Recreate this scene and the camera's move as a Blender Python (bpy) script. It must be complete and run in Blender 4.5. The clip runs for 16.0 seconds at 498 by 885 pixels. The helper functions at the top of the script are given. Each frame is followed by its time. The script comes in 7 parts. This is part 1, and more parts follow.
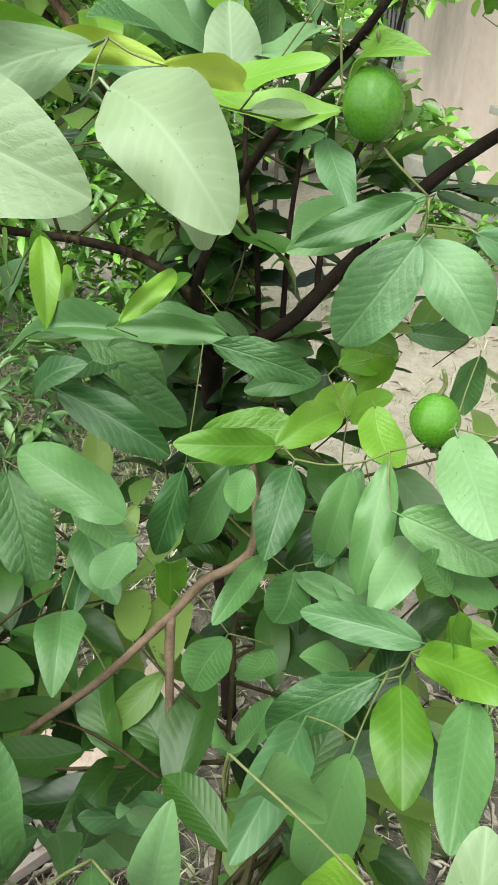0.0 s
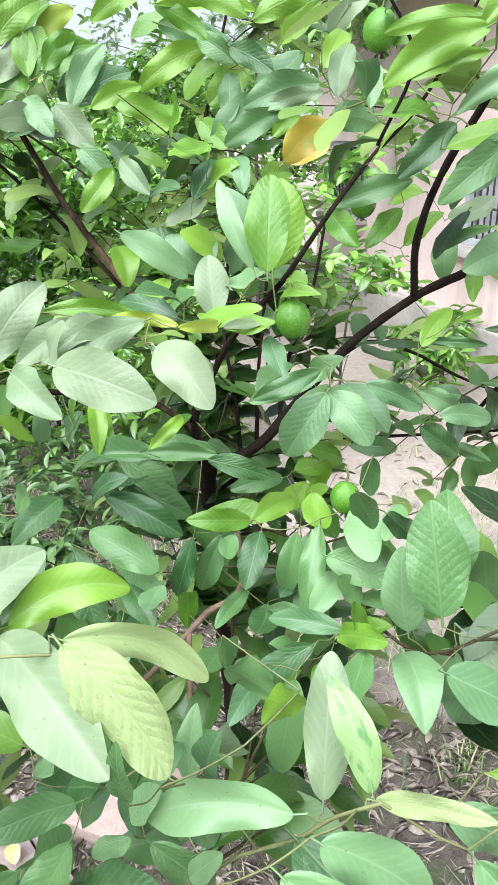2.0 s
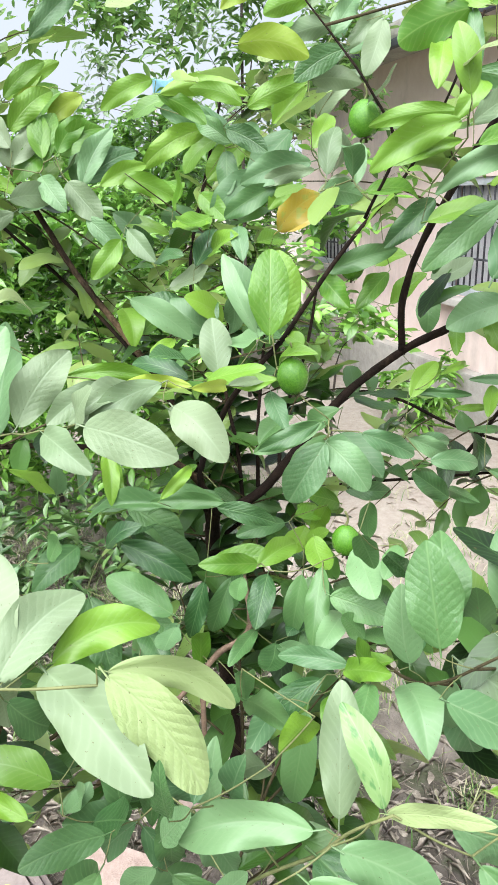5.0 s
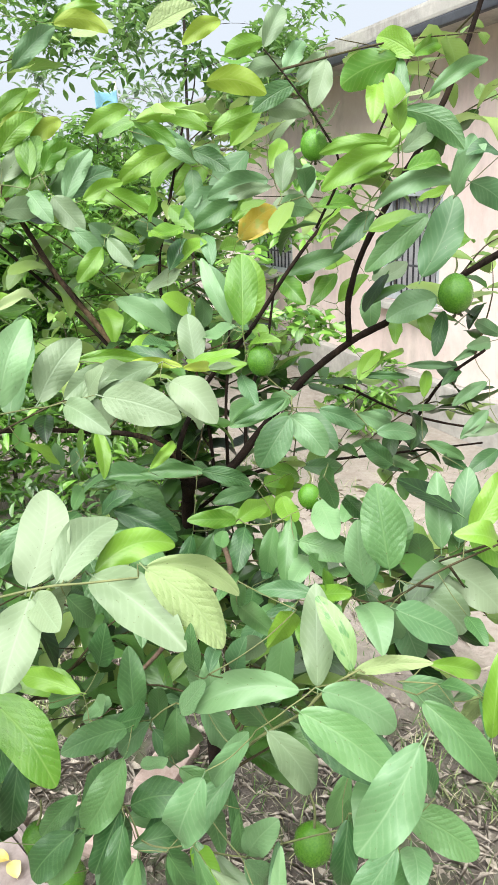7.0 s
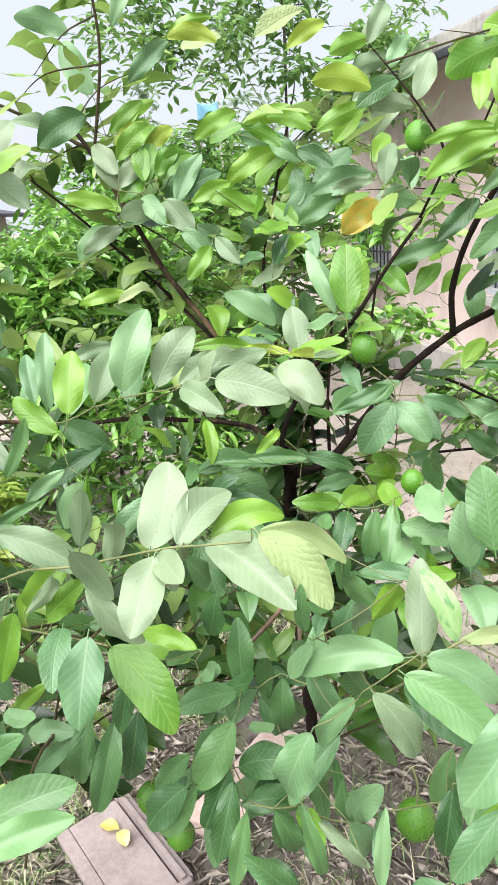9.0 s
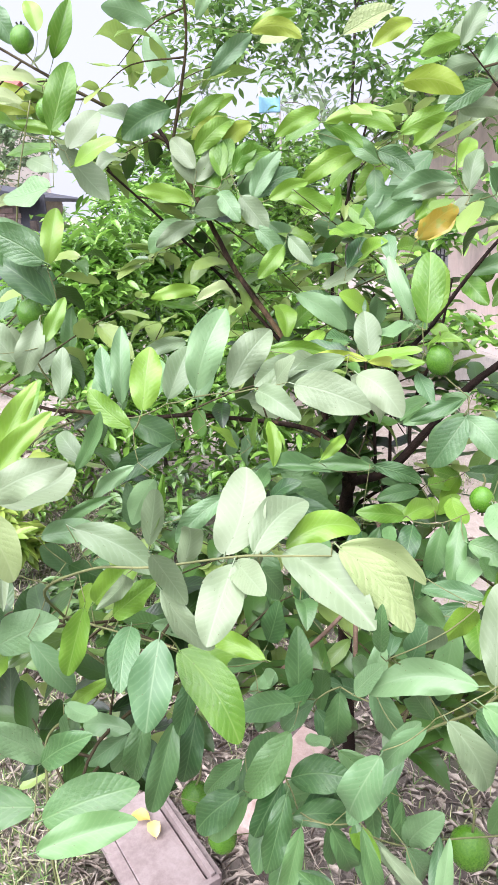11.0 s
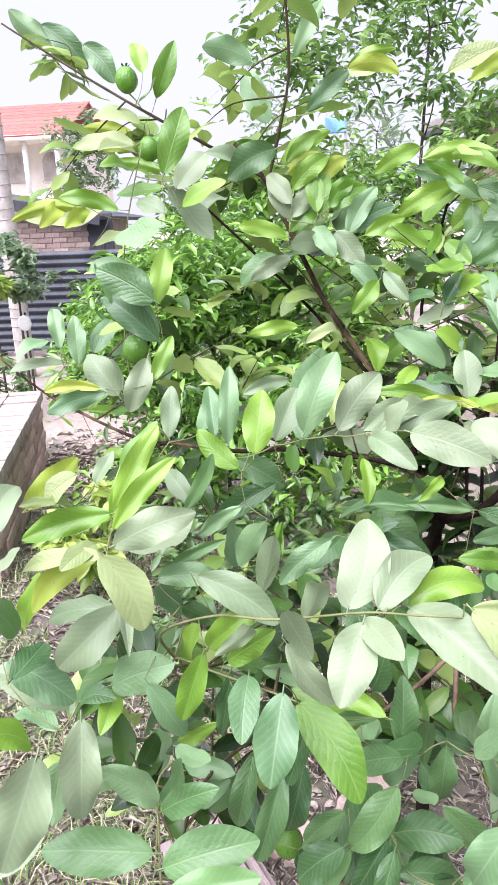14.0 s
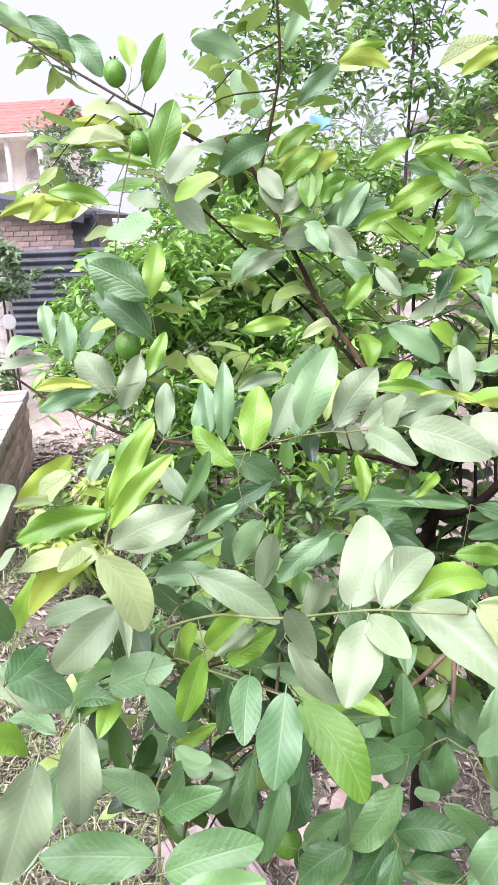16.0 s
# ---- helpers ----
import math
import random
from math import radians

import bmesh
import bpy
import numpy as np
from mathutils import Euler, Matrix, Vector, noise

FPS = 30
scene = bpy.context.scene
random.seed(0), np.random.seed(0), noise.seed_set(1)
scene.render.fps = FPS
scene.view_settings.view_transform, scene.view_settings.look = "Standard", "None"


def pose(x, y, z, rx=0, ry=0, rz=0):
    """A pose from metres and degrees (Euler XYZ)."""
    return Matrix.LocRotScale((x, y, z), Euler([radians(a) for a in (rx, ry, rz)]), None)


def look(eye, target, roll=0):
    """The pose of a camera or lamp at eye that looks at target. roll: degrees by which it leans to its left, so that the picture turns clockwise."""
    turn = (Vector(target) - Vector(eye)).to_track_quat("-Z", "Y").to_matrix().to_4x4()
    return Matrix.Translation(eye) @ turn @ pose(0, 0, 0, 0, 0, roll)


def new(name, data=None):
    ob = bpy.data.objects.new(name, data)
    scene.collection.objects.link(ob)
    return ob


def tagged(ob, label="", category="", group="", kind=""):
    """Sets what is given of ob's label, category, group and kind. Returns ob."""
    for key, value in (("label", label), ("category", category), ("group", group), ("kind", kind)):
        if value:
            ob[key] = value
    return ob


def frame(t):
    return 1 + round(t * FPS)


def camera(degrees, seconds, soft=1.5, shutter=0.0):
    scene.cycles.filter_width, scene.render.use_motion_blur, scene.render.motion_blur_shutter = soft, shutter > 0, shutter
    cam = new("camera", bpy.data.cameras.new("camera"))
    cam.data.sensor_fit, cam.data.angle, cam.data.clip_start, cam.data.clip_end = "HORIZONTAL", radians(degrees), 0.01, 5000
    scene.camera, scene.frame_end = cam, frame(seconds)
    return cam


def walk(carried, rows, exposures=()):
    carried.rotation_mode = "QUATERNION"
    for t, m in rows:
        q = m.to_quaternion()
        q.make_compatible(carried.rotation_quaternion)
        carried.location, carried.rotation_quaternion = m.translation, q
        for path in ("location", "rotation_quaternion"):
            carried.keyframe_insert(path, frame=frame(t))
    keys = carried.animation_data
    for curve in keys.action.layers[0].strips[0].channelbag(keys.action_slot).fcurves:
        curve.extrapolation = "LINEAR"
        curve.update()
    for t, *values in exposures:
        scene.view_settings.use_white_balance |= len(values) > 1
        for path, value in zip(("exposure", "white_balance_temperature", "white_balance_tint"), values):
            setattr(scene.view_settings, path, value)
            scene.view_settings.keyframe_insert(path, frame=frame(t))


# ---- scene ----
cam = camera(40.40, 16.0, soft=1.0)
PATH = [
    (0.0, 0.0000, 0.0000, 1.4013, 55.89, -1.18, -2.15),
    (0.5, -0.0241, -0.0990, 1.4468, 60.69, -0.44, -5.01),
    (1.0, -0.0123, -0.1913, 1.4884, 61.97, 0.37, -3.73),
    (1.5, 0.0111, -0.2724, 1.5246, 64.25, 1.69, -5.17),
    (2.0, 0.0047, -0.3057, 1.5421, 65.84, 1.55, -3.86),
    (2.5, -0.0080, -0.3145, 1.5404, 66.17, 2.32, -2.29),
    (3.0, -0.0071, -0.3197, 1.5469, 66.71, 2.07, -3.38),
    (3.5, -0.0055, -0.3229, 1.5431, 67.17, 2.02, -3.71),
    (3.7, -0.0067, -0.3346, 1.5501, 67.61, 1.94, -3.69),
    (5.8, -0.0488, -0.4006, 1.5854, 69.99, 2.21, -7.35),
    (6.0, -0.0603, -0.4276, 1.5896, 70.04, 1.87, -8.35),
    (6.5, -0.0757, -0.4947, 1.5853, 70.15, 1.35, -11.37),
    (7.0, -0.0840, -0.5367, 1.5839, 70.14, 2.32, -9.84),
    (7.5, -0.0869, -0.5550, 1.5741, 69.80, 3.27, -7.72),
    (8.0, -0.0853, -0.5750, 1.5678, 69.66, 3.44, -7.76),
    (8.5, -0.0908, -0.5866, 1.5654, 70.71, 4.82, -5.37),
    (9.0, -0.1041, -0.5822, 1.5672, 71.05, 4.73, -2.09),
    (9.2, -0.1082, -0.5804, 1.5709, 71.15, 4.43, -1.03),
    (11.3, -0.1592, -0.5600, 1.5824, 70.82, 1.75, 2.70),
    (11.5, -0.1634, -0.5572, 1.5854, 70.94, 2.15, 3.80),
    (12.0, -0.1858, -0.5522, 1.5957, 71.00, 1.91, 4.28),
    (12.5, -0.2045, -0.5472, 1.6045, 71.40, 1.72, 4.98),
    (13.0, -0.2130, -0.5485, 1.6128, 71.63, 2.02, 4.71),
    (13.5, -0.2213, -0.5552, 1.6171, 71.90, 3.00, 3.71),
    (14.0, -0.2324, -0.5574, 1.6201, 72.24, 2.14, 6.59),
    (14.5, -0.2378, -0.5565, 1.6194, 72.23, 1.96, 7.37),
    (15.0, -0.2389, -0.5554, 1.6183, 72.24, 1.69, 7.76),
    (15.5, -0.2370, -0.5533, 1.6178, 72.50, 1.82, 6.09),
    (16.0, -0.2477, -0.5485, 1.6153, 72.04, 2.21, 5.35),
]
EXPOSURES = [(0.0, 1.44, 6300, -6), (0.5, 1.58, 6050, 1), (1.5, 1.82, 5750, 11), (3.7, 1.80, 5750, 11), (6.0, 1.68, 6100, 7), (9.0, 1.74, 6050, 11), (12.0, 1.86, 5800, 26), (16.0, 1.86, 5850, 27)]
walk(cam, [(t, pose(x, y, z, rx, ry, rz)) for t, x, y, z, rx, ry, rz in PATH], EXPOSURES)

# ---- light ----
world = bpy.data.worlds.new("overcast_sky")
scene.world = world
world.use_nodes = True
wn = world.node_tree.nodes
sky = wn.new("ShaderNodeTexSky")
sky.sky_type = "NISHITA"
sky.sun_disc = False
sky.sun_elevation = radians(62)
sky.sun_rotation = radians(207)
sky.air_density, sky.dust_density, sky.ozone_density = 1.0, 6.0, 0.6
pale = wn.new("ShaderNodeMix")
pale.data_type = "RGBA"
pale.inputs["Factor"].default_value = 0.72
pale.inputs["B"].default_value = (13.0, 13.2, 13.8, 1)
world.node_tree.links.new(sky.outputs["Color"], pale.inputs["A"])
world.node_tree.links.new(pale.outputs["Result"], wn["Background"].inputs["Color"])
wn["Background"].inputs["Strength"].default_value = 0.027

sun = new("sun", bpy.data.lights.new("sun", "SUN"))
sun.data.energy, sun.data.angle, sun.data.color = 2.9, radians(76), (1.0, 0.96, 0.9)
sun.matrix_basis = look((-1.5, -1.9, 4.2), (0, 0, 0))


# ---- materials ----
def nodes_of(name):
    m = bpy.data.materials.new(name)
    m.use_nodes = True
    t = m.node_tree
    return m, t, t.nodes, t.links, t.nodes["Principled BSDF"]


def coords(t, scale, kind="Object"):
    c = t.nodes.new("ShaderNodeTexCoord")
    mp = t.nodes.new("ShaderNodeMapping")
    mp.inputs["Scale"].default_value = scale if isinstance(scale, tuple) else (scale,) * 3
    t.links.new(c.outputs[kind], mp.inputs["Vector"])
    return mp.outputs["Vector"]


def noise_of(t, vec, scale, detail=5.0, rough=0.6):
    n = t.nodes.new("ShaderNodeTexNoise")
    n.inputs["Scale"].default_value, n.inputs["Detail"].default_value, n.inputs["Roughness"].default_value = scale, detail, rough
    if vec is not None:
        t.links.new(vec, n.inputs["Vector"])
    return n.outputs["Fac"]


def ramp_of(t, fac, *stops):
    r = t.nodes.new("ShaderNodeValToRGB")
    e = r.color_ramp.elements
    while len(e) < len(stops):
        e.new(0.5)
    for i, (p, c) in enumerate(stops):
        e[i].position, e[i].color = p, (*c, 1)
    t.links.new(fac, r.inputs["Fac"])
    return r.outputs["Color"]


def mix_of(t, fac, a, b, how="MIX"):
    m = t.nodes.new("ShaderNodeMix")
    m.data_type, m.blend_type = "RGBA", how
    for key, v in (("Factor", fac), ("A", a), ("B", b)):
        s = [i for i in m.inputs if i.name == key and i.type == ("VALUE" if key == "Factor" else "RGBA")][0]
        if isinstance(v, (int, float)):
            s.default_value = v
        elif isinstance(v, tuple):
            s.default_value = (*v, 1)
        else:
            t.links.new(v, s)
    return [o for o in m.outputs if o.type == "RGBA"][0]


def sums(t, op, a, b=None, c=None):
    m = t.nodes.new("ShaderNodeMath")
    m.operation = op
    for i, v in enumerate((a, b, c)):
        if v is None:
            continue
        if isinstance(v, (int, float)):
            m.inputs[i].default_value = v
        else:
            t.links.new(v, m.inputs[i])
    return m.outputs[0]


def bump_of(t, b, height, strength, distance=0.01):
    n = t.nodes.new("ShaderNodeBump")
    n.inputs["Strength"].default_value, n.inputs["Distance"].default_value = strength, distance
    t.links.new(height, n.inputs["Height"])
    t.links.new(n.outputs["Normal"], b.inputs["Normal"])
    return n


def surface(name, dark, light, scale, rough=0.85, bump=0.4, dist=0.01, metal=0.0, spread=0.0, stain=None):
    """A mottled surface: two scales of noise, a bump, and a shift from piece to piece."""
    m, t, n, l, b = nodes_of(name)
    v = coords(t, 1.0)
    f1, f2 = noise_of(t, v, scale, 6), noise_of(t, v, scale * 7.3, 6, 0.7)
    f = sums(t, "ADD", sums(t, "MULTIPLY", f1, 0.6), sums(t, "MULTIPLY", f2, 0.4))
    col = ramp_of(t, f, (0.32, dark), (0.66, light))
    if stain:
        s = noise_of(t, coords(t, (1.0, 1.0, 0.35)), scale * 0.6, 8, 0.7)
        col = mix_of(t, ramp_of(t, s, (0.52, (0, 0, 0)), (0.68, (0.8, 0.8, 0.8))), col, stain)
    if spread:
        o = n.new("ShaderNodeObjectInfo")
        g = sums(t, "MULTIPLY_ADD", o.outputs["Random"], spread, 1 - spread / 2)
        h = n.new("ShaderNodeHueSaturation")
        l.new(col, h.inputs["Color"]), l.new(g, h.inputs["Value"])
        col = h.outputs["Color"]
    l.new(col, b.inputs["Base Color"])
    b.inputs["Roughness"].default_value, b.inputs["Metallic"].default_value = rough, metal
    bump_of(t, b, f2, bump, dist)
    return m


def leaf_material(name, deep, fresh, rib, joined=False, rough=0.36, clear=0.15, ribs=11.0, blotch=None, fold=0.05, gloss=0.65):
    """A leaf: faint midrib and side ribs from its UV, colour from leaf to leaf, light passing through."""
    m, t, n, l, b = nodes_of(name)
    uv = n.new("ShaderNodeUVMap")
    sep = n.new("ShaderNodeSeparateXYZ")
    l.new(uv.outputs["UV"], sep.inputs["Vector"])
    rnd = n.new("ShaderNodeNewGeometry").outputs["Random Per Island"] if joined else n.new("ShaderNodeObjectInfo").outputs["Random"]
    v = coords(t, 1.0, "Object" if joined else "UV")
    big = noise_of(t, v, 9.0 if joined else 2.4, 4)
    across = sums(t, "ABSOLUTE", sums(t, "SUBTRACT", sep.outputs["X"], 0.5))
    bent = sums(t, "MULTIPLY", sums(t, "POWER", across, 0.8), ribs * 0.50)
    lane = sums(t, "ADD", sums(t, "SUBTRACT", sums(t, "MULTIPLY", sep.outputs["Y"], sums(t, "MULTIPLY_ADD", rnd, 4.0, ribs - 2)), bent), sums(t, "MULTIPLY", big, 1.7))
    saw = sums(t, "ABSOLUTE", sums(t, "SUBTRACT", sums(t, "FRACT", lane), 0.5))
    side = sums(t, "POWER", sums(t, "MULTIPLY", saw, 2.0), 4.0)
    fade = noise_of(t, v, 14.0 if joined else 4.5, 2)
    mid = sums(t, "SUBTRACT", 1.0, sums(t, "SMOOTH_MIN", sums(t, "MULTIPLY", across, 32.0), 1.0, 0.3))
    f = sums(t, "ADD", sums(t, "MULTIPLY", rnd, 0.8), sums(t, "MULTIPLY", sums(t, "SUBTRACT", big, 0.35), 0.55))
    col = ramp_of(t, f, (0.05, deep), (0.85, fresh))
    if blotch:
        col = mix_of(t, ramp_of(t, noise_of(t, v, 3.2, 3), (0.52, (0, 0, 0)), (0.6, (0.9, 0.9, 0.9))), col, blotch)
    ribshade = sums(t, "MULTIPLY", side, sums(t, "MULTIPLY", fade, 0.40))
    col = mix_of(t, sums(t, "MAXIMUM", sums(t, "MULTIPLY", mid, 0.45), ribshade), col, rib)
    spots = noise_of(t, v, 55.0 if joined else 17.0, 3, 0.7)
    col = mix_of(t, ramp_of(t, spots, (0.665, (0, 0, 0)), (0.70, (0.75, 0.75, 0.75))), col, (0.10, 0.085, 0.03))
    l.new(col, b.inputs["Base Color"])
    b.inputs["Specular IOR Level"].default_value = gloss
    l.new(sums(t, "MULTIPLY_ADD", big, 0.3, rough - 0.14), b.inputs["Roughness"])
    relief = sums(t, "ADD", sums(t, "MULTIPLY", sums(t, "SUBTRACT", 1.0, sums(t, "MULTIPLY", saw, saw)), sums(t, "MULTIPLY_ADD", fade, 1.2, 0.1)),
                  sums(t, "SUBTRACT", sums(t, "MULTIPLY", spots, 0.5), sums(t, "MULTIPLY", mid, 0.7)))
    bp = bump_of(t, b, relief, fold * 1.6, 0.012)
    quilt = sums(t, "POWER", sums(t, "FRACT", sums(t, "MULTIPLY", rnd, 7.31)), 1.6)
    l.new(sums(t, "MULTIPLY_ADD", quilt, fold * 1.9, fold * 0.2), bp.inputs["Strength"])
    tr = n.new("ShaderNodeBsdfTranslucent")
    l.new(mix_of(t, 0.35, col, fresh), tr.inputs["Color"])
    l.new(bp.outputs["Normal"], tr.inputs["Normal"])
    mx = n.new("ShaderNodeMixShader")
    mx.inputs["Fac"].default_value = clear
    l.new(b.outputs["BSDF"], mx.inputs[1]), l.new(tr.outputs["BSDF"], mx.inputs[2])
    out = mx.outputs["Shader"]
    if not joined:
        hole = n.new("ShaderNodeMixShader")
        l.new(sums(t, "GREATER_THAN", spots, 0.725), hole.inputs["Fac"])
        l.new(out, hole.inputs[1])
        l.new(n.new("ShaderNodeBsdfTransparent").outputs["BSDF"], hole.inputs[2])
        out = hole.outputs["Shader"]
    l.new(out, n["Material Output"].inputs["Surface"])
    return m


MAT_LEAF = {
    "m": leaf_material("guava_leaf_mature", (0.024, 0.084, 0.020), (0.124, 0.250, 0.080), (0.20, 0.33, 0.13), rough=0.40, fold=0.15, gloss=0.6),
    "g": leaf_material("guava_leaf_dull", (0.075, 0.172, 0.064), (0.190, 0.325, 0.142), (0.26, 0.37, 0.20), rough=0.42, fold=0.13, gloss=0.55),
    "n": leaf_material("guava_leaf_fresh", (0.074, 0.200, 0.012), (0.205, 0.372, 0.034), (0.27, 0.41, 0.11), rough=0.40, clear=0.22, fold=0.11, gloss=0.6),
    # Pale leaves: the sky's sheen on upturned blades is put into the base colour.
    "p": leaf_material("guava_leaf_pale_sky_sheen", (0.154, 0.230, 0.113), (0.231, 0.296, 0.166), (0.31, 0.40, 0.25), rough=0.42, fold=0.08, gloss=0.45, clear=0.18),
    "y": leaf_material("guava_leaf_young", (0.245, 0.330, 0.120), (0.335, 0.412, 0.185), (0.37, 0.44, 0.23), rough=0.5, fold=0.25, clear=0.28, gloss=0.35),
    "l": leaf_material("guava_leaf_lime", (0.235, 0.345, 0.030), (0.345, 0.440, 0.060), (0.36, 0.44, 0.12), rough=0.46, fold=0.10, clear=0.26, gloss=0.4),
    "v": leaf_material("guava_leaf_mottled", (0.200, 0.320, 0.115), (0.290, 0.390, 0.165), (0.33, 0.42, 0.22), rough=0.42, fold=0.14, gloss=0.5, blotch=(0.085, 0.205, 0.060)),
    "o": leaf_material("guava_leaf_yellowed", (0.420, 0.310, 0.025), (0.500, 0.380, 0.040), (0.50, 0.41, 0.10), blotch=(0.32, 0.36, 0.05)),
}
# Inner leaves: a darker guava green that paints in the shade between leaves.
MAT_FILL_SHADED = leaf_material("guava_leaf_inner_shade", (0.003, 0.014, 0.002), (0.072, 0.168, 0.026), (0.08, 0.18, 0.045), joined=True, fold=0.08, clear=0.17)
# Young shoot ends; the same pale colour also paints backlight into the upper leaves.
MAT_TIPS_BACKLIT = leaf_material("guava_leaf_tips_backlit", (0.115, 0.230, 0.032), (0.325, 0.440, 0.115), (0.25, 0.38, 0.16), joined=True, clear=0.3)
MAT_SHRUB = leaf_material("shrub_leaf", (0.012, 0.065, 0.005), (0.290, 0.560, 0.080), (0.14, 0.27, 0.07), joined=True, rough=0.34, fold=0.03, clear=0.28, gloss=0.9)
MAT_TREE = leaf_material("tree_leaf", (0.040, 0.120, 0.022), (0.250, 0.420, 0.105), (0.12, 0.25, 0.06), joined=True, clear=0.42, fold=0.03)
MAT_WEED = leaf_material("weed_leaf", (0.030, 0.085, 0.020), (0.130, 0.230, 0.065), (0.15, 0.25, 0.08), joined=True, fold=0.03)
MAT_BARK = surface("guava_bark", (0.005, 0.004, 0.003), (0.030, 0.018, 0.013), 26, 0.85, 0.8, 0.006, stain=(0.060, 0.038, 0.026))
MAT_LIMB = surface("peeling_limb_bark", (0.010, 0.007, 0.006), (0.052, 0.034, 0.023), 18, 0.8, 0.8, 0.006, stain=(0.24, 0.16, 0.09))
MAT_SPRIG = surface("reddish_brown_twig", (0.10, 0.062, 0.038), (0.30, 0.20, 0.14), 40, 0.75, 0.5, 0.003)
MAT_TWIG = surface("green_twig", (0.09, 0.11, 0.035), (0.22, 0.23, 0.09), 40, 0.7, 0.3, 0.002)
MAT_BROWN = surface("brown_twig", (0.030, 0.025, 0.013), (0.10, 0.082, 0.042), 40, 0.75, 0.5, 0.003)
for bark in (MAT_BARK, MAT_LIMB, MAT_BROWN):
    bark.node_tree.nodes["Principled BSDF"].inputs["Specular IOR Level"].default_value = 0.15
MAT_FRUIT = surface("guava_fruit_skin", (0.040, 0.145, 0.008), (0.122, 0.285, 0.022), 18, 0.20, 0.28, 0.004, spread=0.3)
MAT_CALYX = surface("dry_calyx", (0.03, 0.03, 0.015), (0.10, 0.09, 0.04), 60, 0.9)
MAT_LITTER = surface("dry_litter", (0.13, 0.105, 0.08), (0.58, 0.51, 0.42), 22, 0.9)
MAT_PLASTER = surface("pink_plaster", (0.66, 0.505, 0.46), (0.80, 0.665, 0.625), 1.6, 0.9, 0.25, 0.006, stain=(0.40, 0.33, 0.30))
MAT_CREAM = surface("cream_plaster", (0.60, 0.56, 0.49), (0.78, 0.74, 0.66), 1.1, 0.9, 0.2, 0.006)
MAT_IRON = surface("window_iron", (0.03, 0.03, 0.035), (0.09, 0.09, 0.10), 20, 0.5, 0.2, 0.003, metal=0.4)
MAT_SHUTTER = surface("pale_shutter_paint", (0.36, 0.35, 0.37), (0.58, 0.56, 0.58), 7, 0.6)
MAT_FRAME = surface("grey_frame_paint", (0.30, 0.32, 0.34), (0.50, 0.52, 0.54), 9, 0.6)
MAT_CONCRETE = surface("weathered_concrete", (0.26, 0.24, 0.22), (0.50, 0.47, 0.43), 2.5, 0.92, 0.5, 0.01, stain=(0.12, 0.11, 0.10))
MAT_BRICK = surface("old_brick", (0.36, 0.25, 0.205), (0.62, 0.49, 0.43), 14, 0.92, 0.6, 0.008, spread=0.45)
MAT_MORTAR = surface("lime_mortar", (0.20, 0.17, 0.145), (0.42, 0.37, 0.32), 9, 0.95, 0.6, 0.01)
MAT_SHEET = surface("blue_grey_sheet_metal", (0.014, 0.018, 0.024), (0.055, 0.066, 0.080), 3, 0.45, 0.15, 0.003, metal=0.3)
MAT_ROOF = surface("dark_roof_sheet", (0.03, 0.03, 0.04), (0.08, 0.085, 0.10), 3, 0.7, 0.2)
MAT_TILE = surface("red_roof_tile", (0.30, 0.075, 0.055), (0.44, 0.15, 0.12), 5, 0.8, 0.3, spread=0.25)
MAT_PALM = surface("areca_trunk", (0.30, 0.27, 0.24), (0.58, 0.54, 0.50), 8, 0.9, 0.5, 0.01, stain=(0.14, 0.13, 0.12))
MAT_BOARD = surface("weathered_board", (0.17, 0.13, 0.12), (0.33, 0.275, 0.255), 9, 0.85, 0.4, 0.004, spread=0.2)
MAT_TARP = surface("blue_tarpaulin", (0.14, 0.34, 0.46), (0.26, 0.48, 0.58), 5, 0.5, 0.3)
MAT_TRUNK = surface("tree_bark", (0.025, 0.02, 0.017), (0.10, 0.08, 0.065), 12, 0.9, 0.6, 0.01)
MAT_WHITE = surface("white_enamel", (0.62, 0.62, 0.60), (0.80, 0.80, 0.78), 6, 0.45, 0.1)


# ---- building blocks ----
def mesh_of(name, verts, faces, mat, smooth=False, uvs=None):
    me = bpy.data.meshes.new(name)
    me.from_pydata([tuple(map(float, v)) for v in verts], [], faces)
    if uvs is not None:
        lay = me.uv_layers.new(name="UVMap")
        loops = np.empty(len(me.loops), dtype=np.int32)
        me.loops.foreach_get("vertex_index", loops)
        lay.data.foreach_set("uv", np.asarray(uvs, dtype=np.float32)[loops].ravel())
    if smooth:
        me.polygons.foreach_set("use_smooth", [True] * len(me.polygons))
    me.materials.append(mat)
    me.update()
    return me


def from_bm(name, bm, mat, smooth=False):
    me = bpy.data.meshes.new(name)
    bm.normal_update()
    bm.to_mesh(me)
    bm.free()
    if smooth:
        me.polygons.foreach_set("use_smooth", [True] * len(me.polygons))
    me.materials.append(mat)
    return me


def under(ob, parent, m=None, label=""):
    """Hangs a part under its thing without moving it."""
    ob.parent = parent
    up = parent.matrix_basis.copy()
    if parent.parent:
        up = parent.parent.matrix_basis @ parent.matrix_parent_inverse @ up
    ob.matrix_parent_inverse = up.inverted()
    if m is not None:
        ob.matrix_basis = m
    if label:
        tagged(ob, label)
    return ob


def part(name, bm, material, parent, label="", m=None, smooth=False):
    return under(new(name, from_bm(name, bm, material, smooth)), parent, m, label)


def thing(name, at, label, category, group="", kind=""):
    e = new(name)
    e.empty_display_size = 0.1
    e.matrix_basis = at if isinstance(at, Matrix) else Matrix.Translation(at)
    return tagged(e, label, category, group, kind)


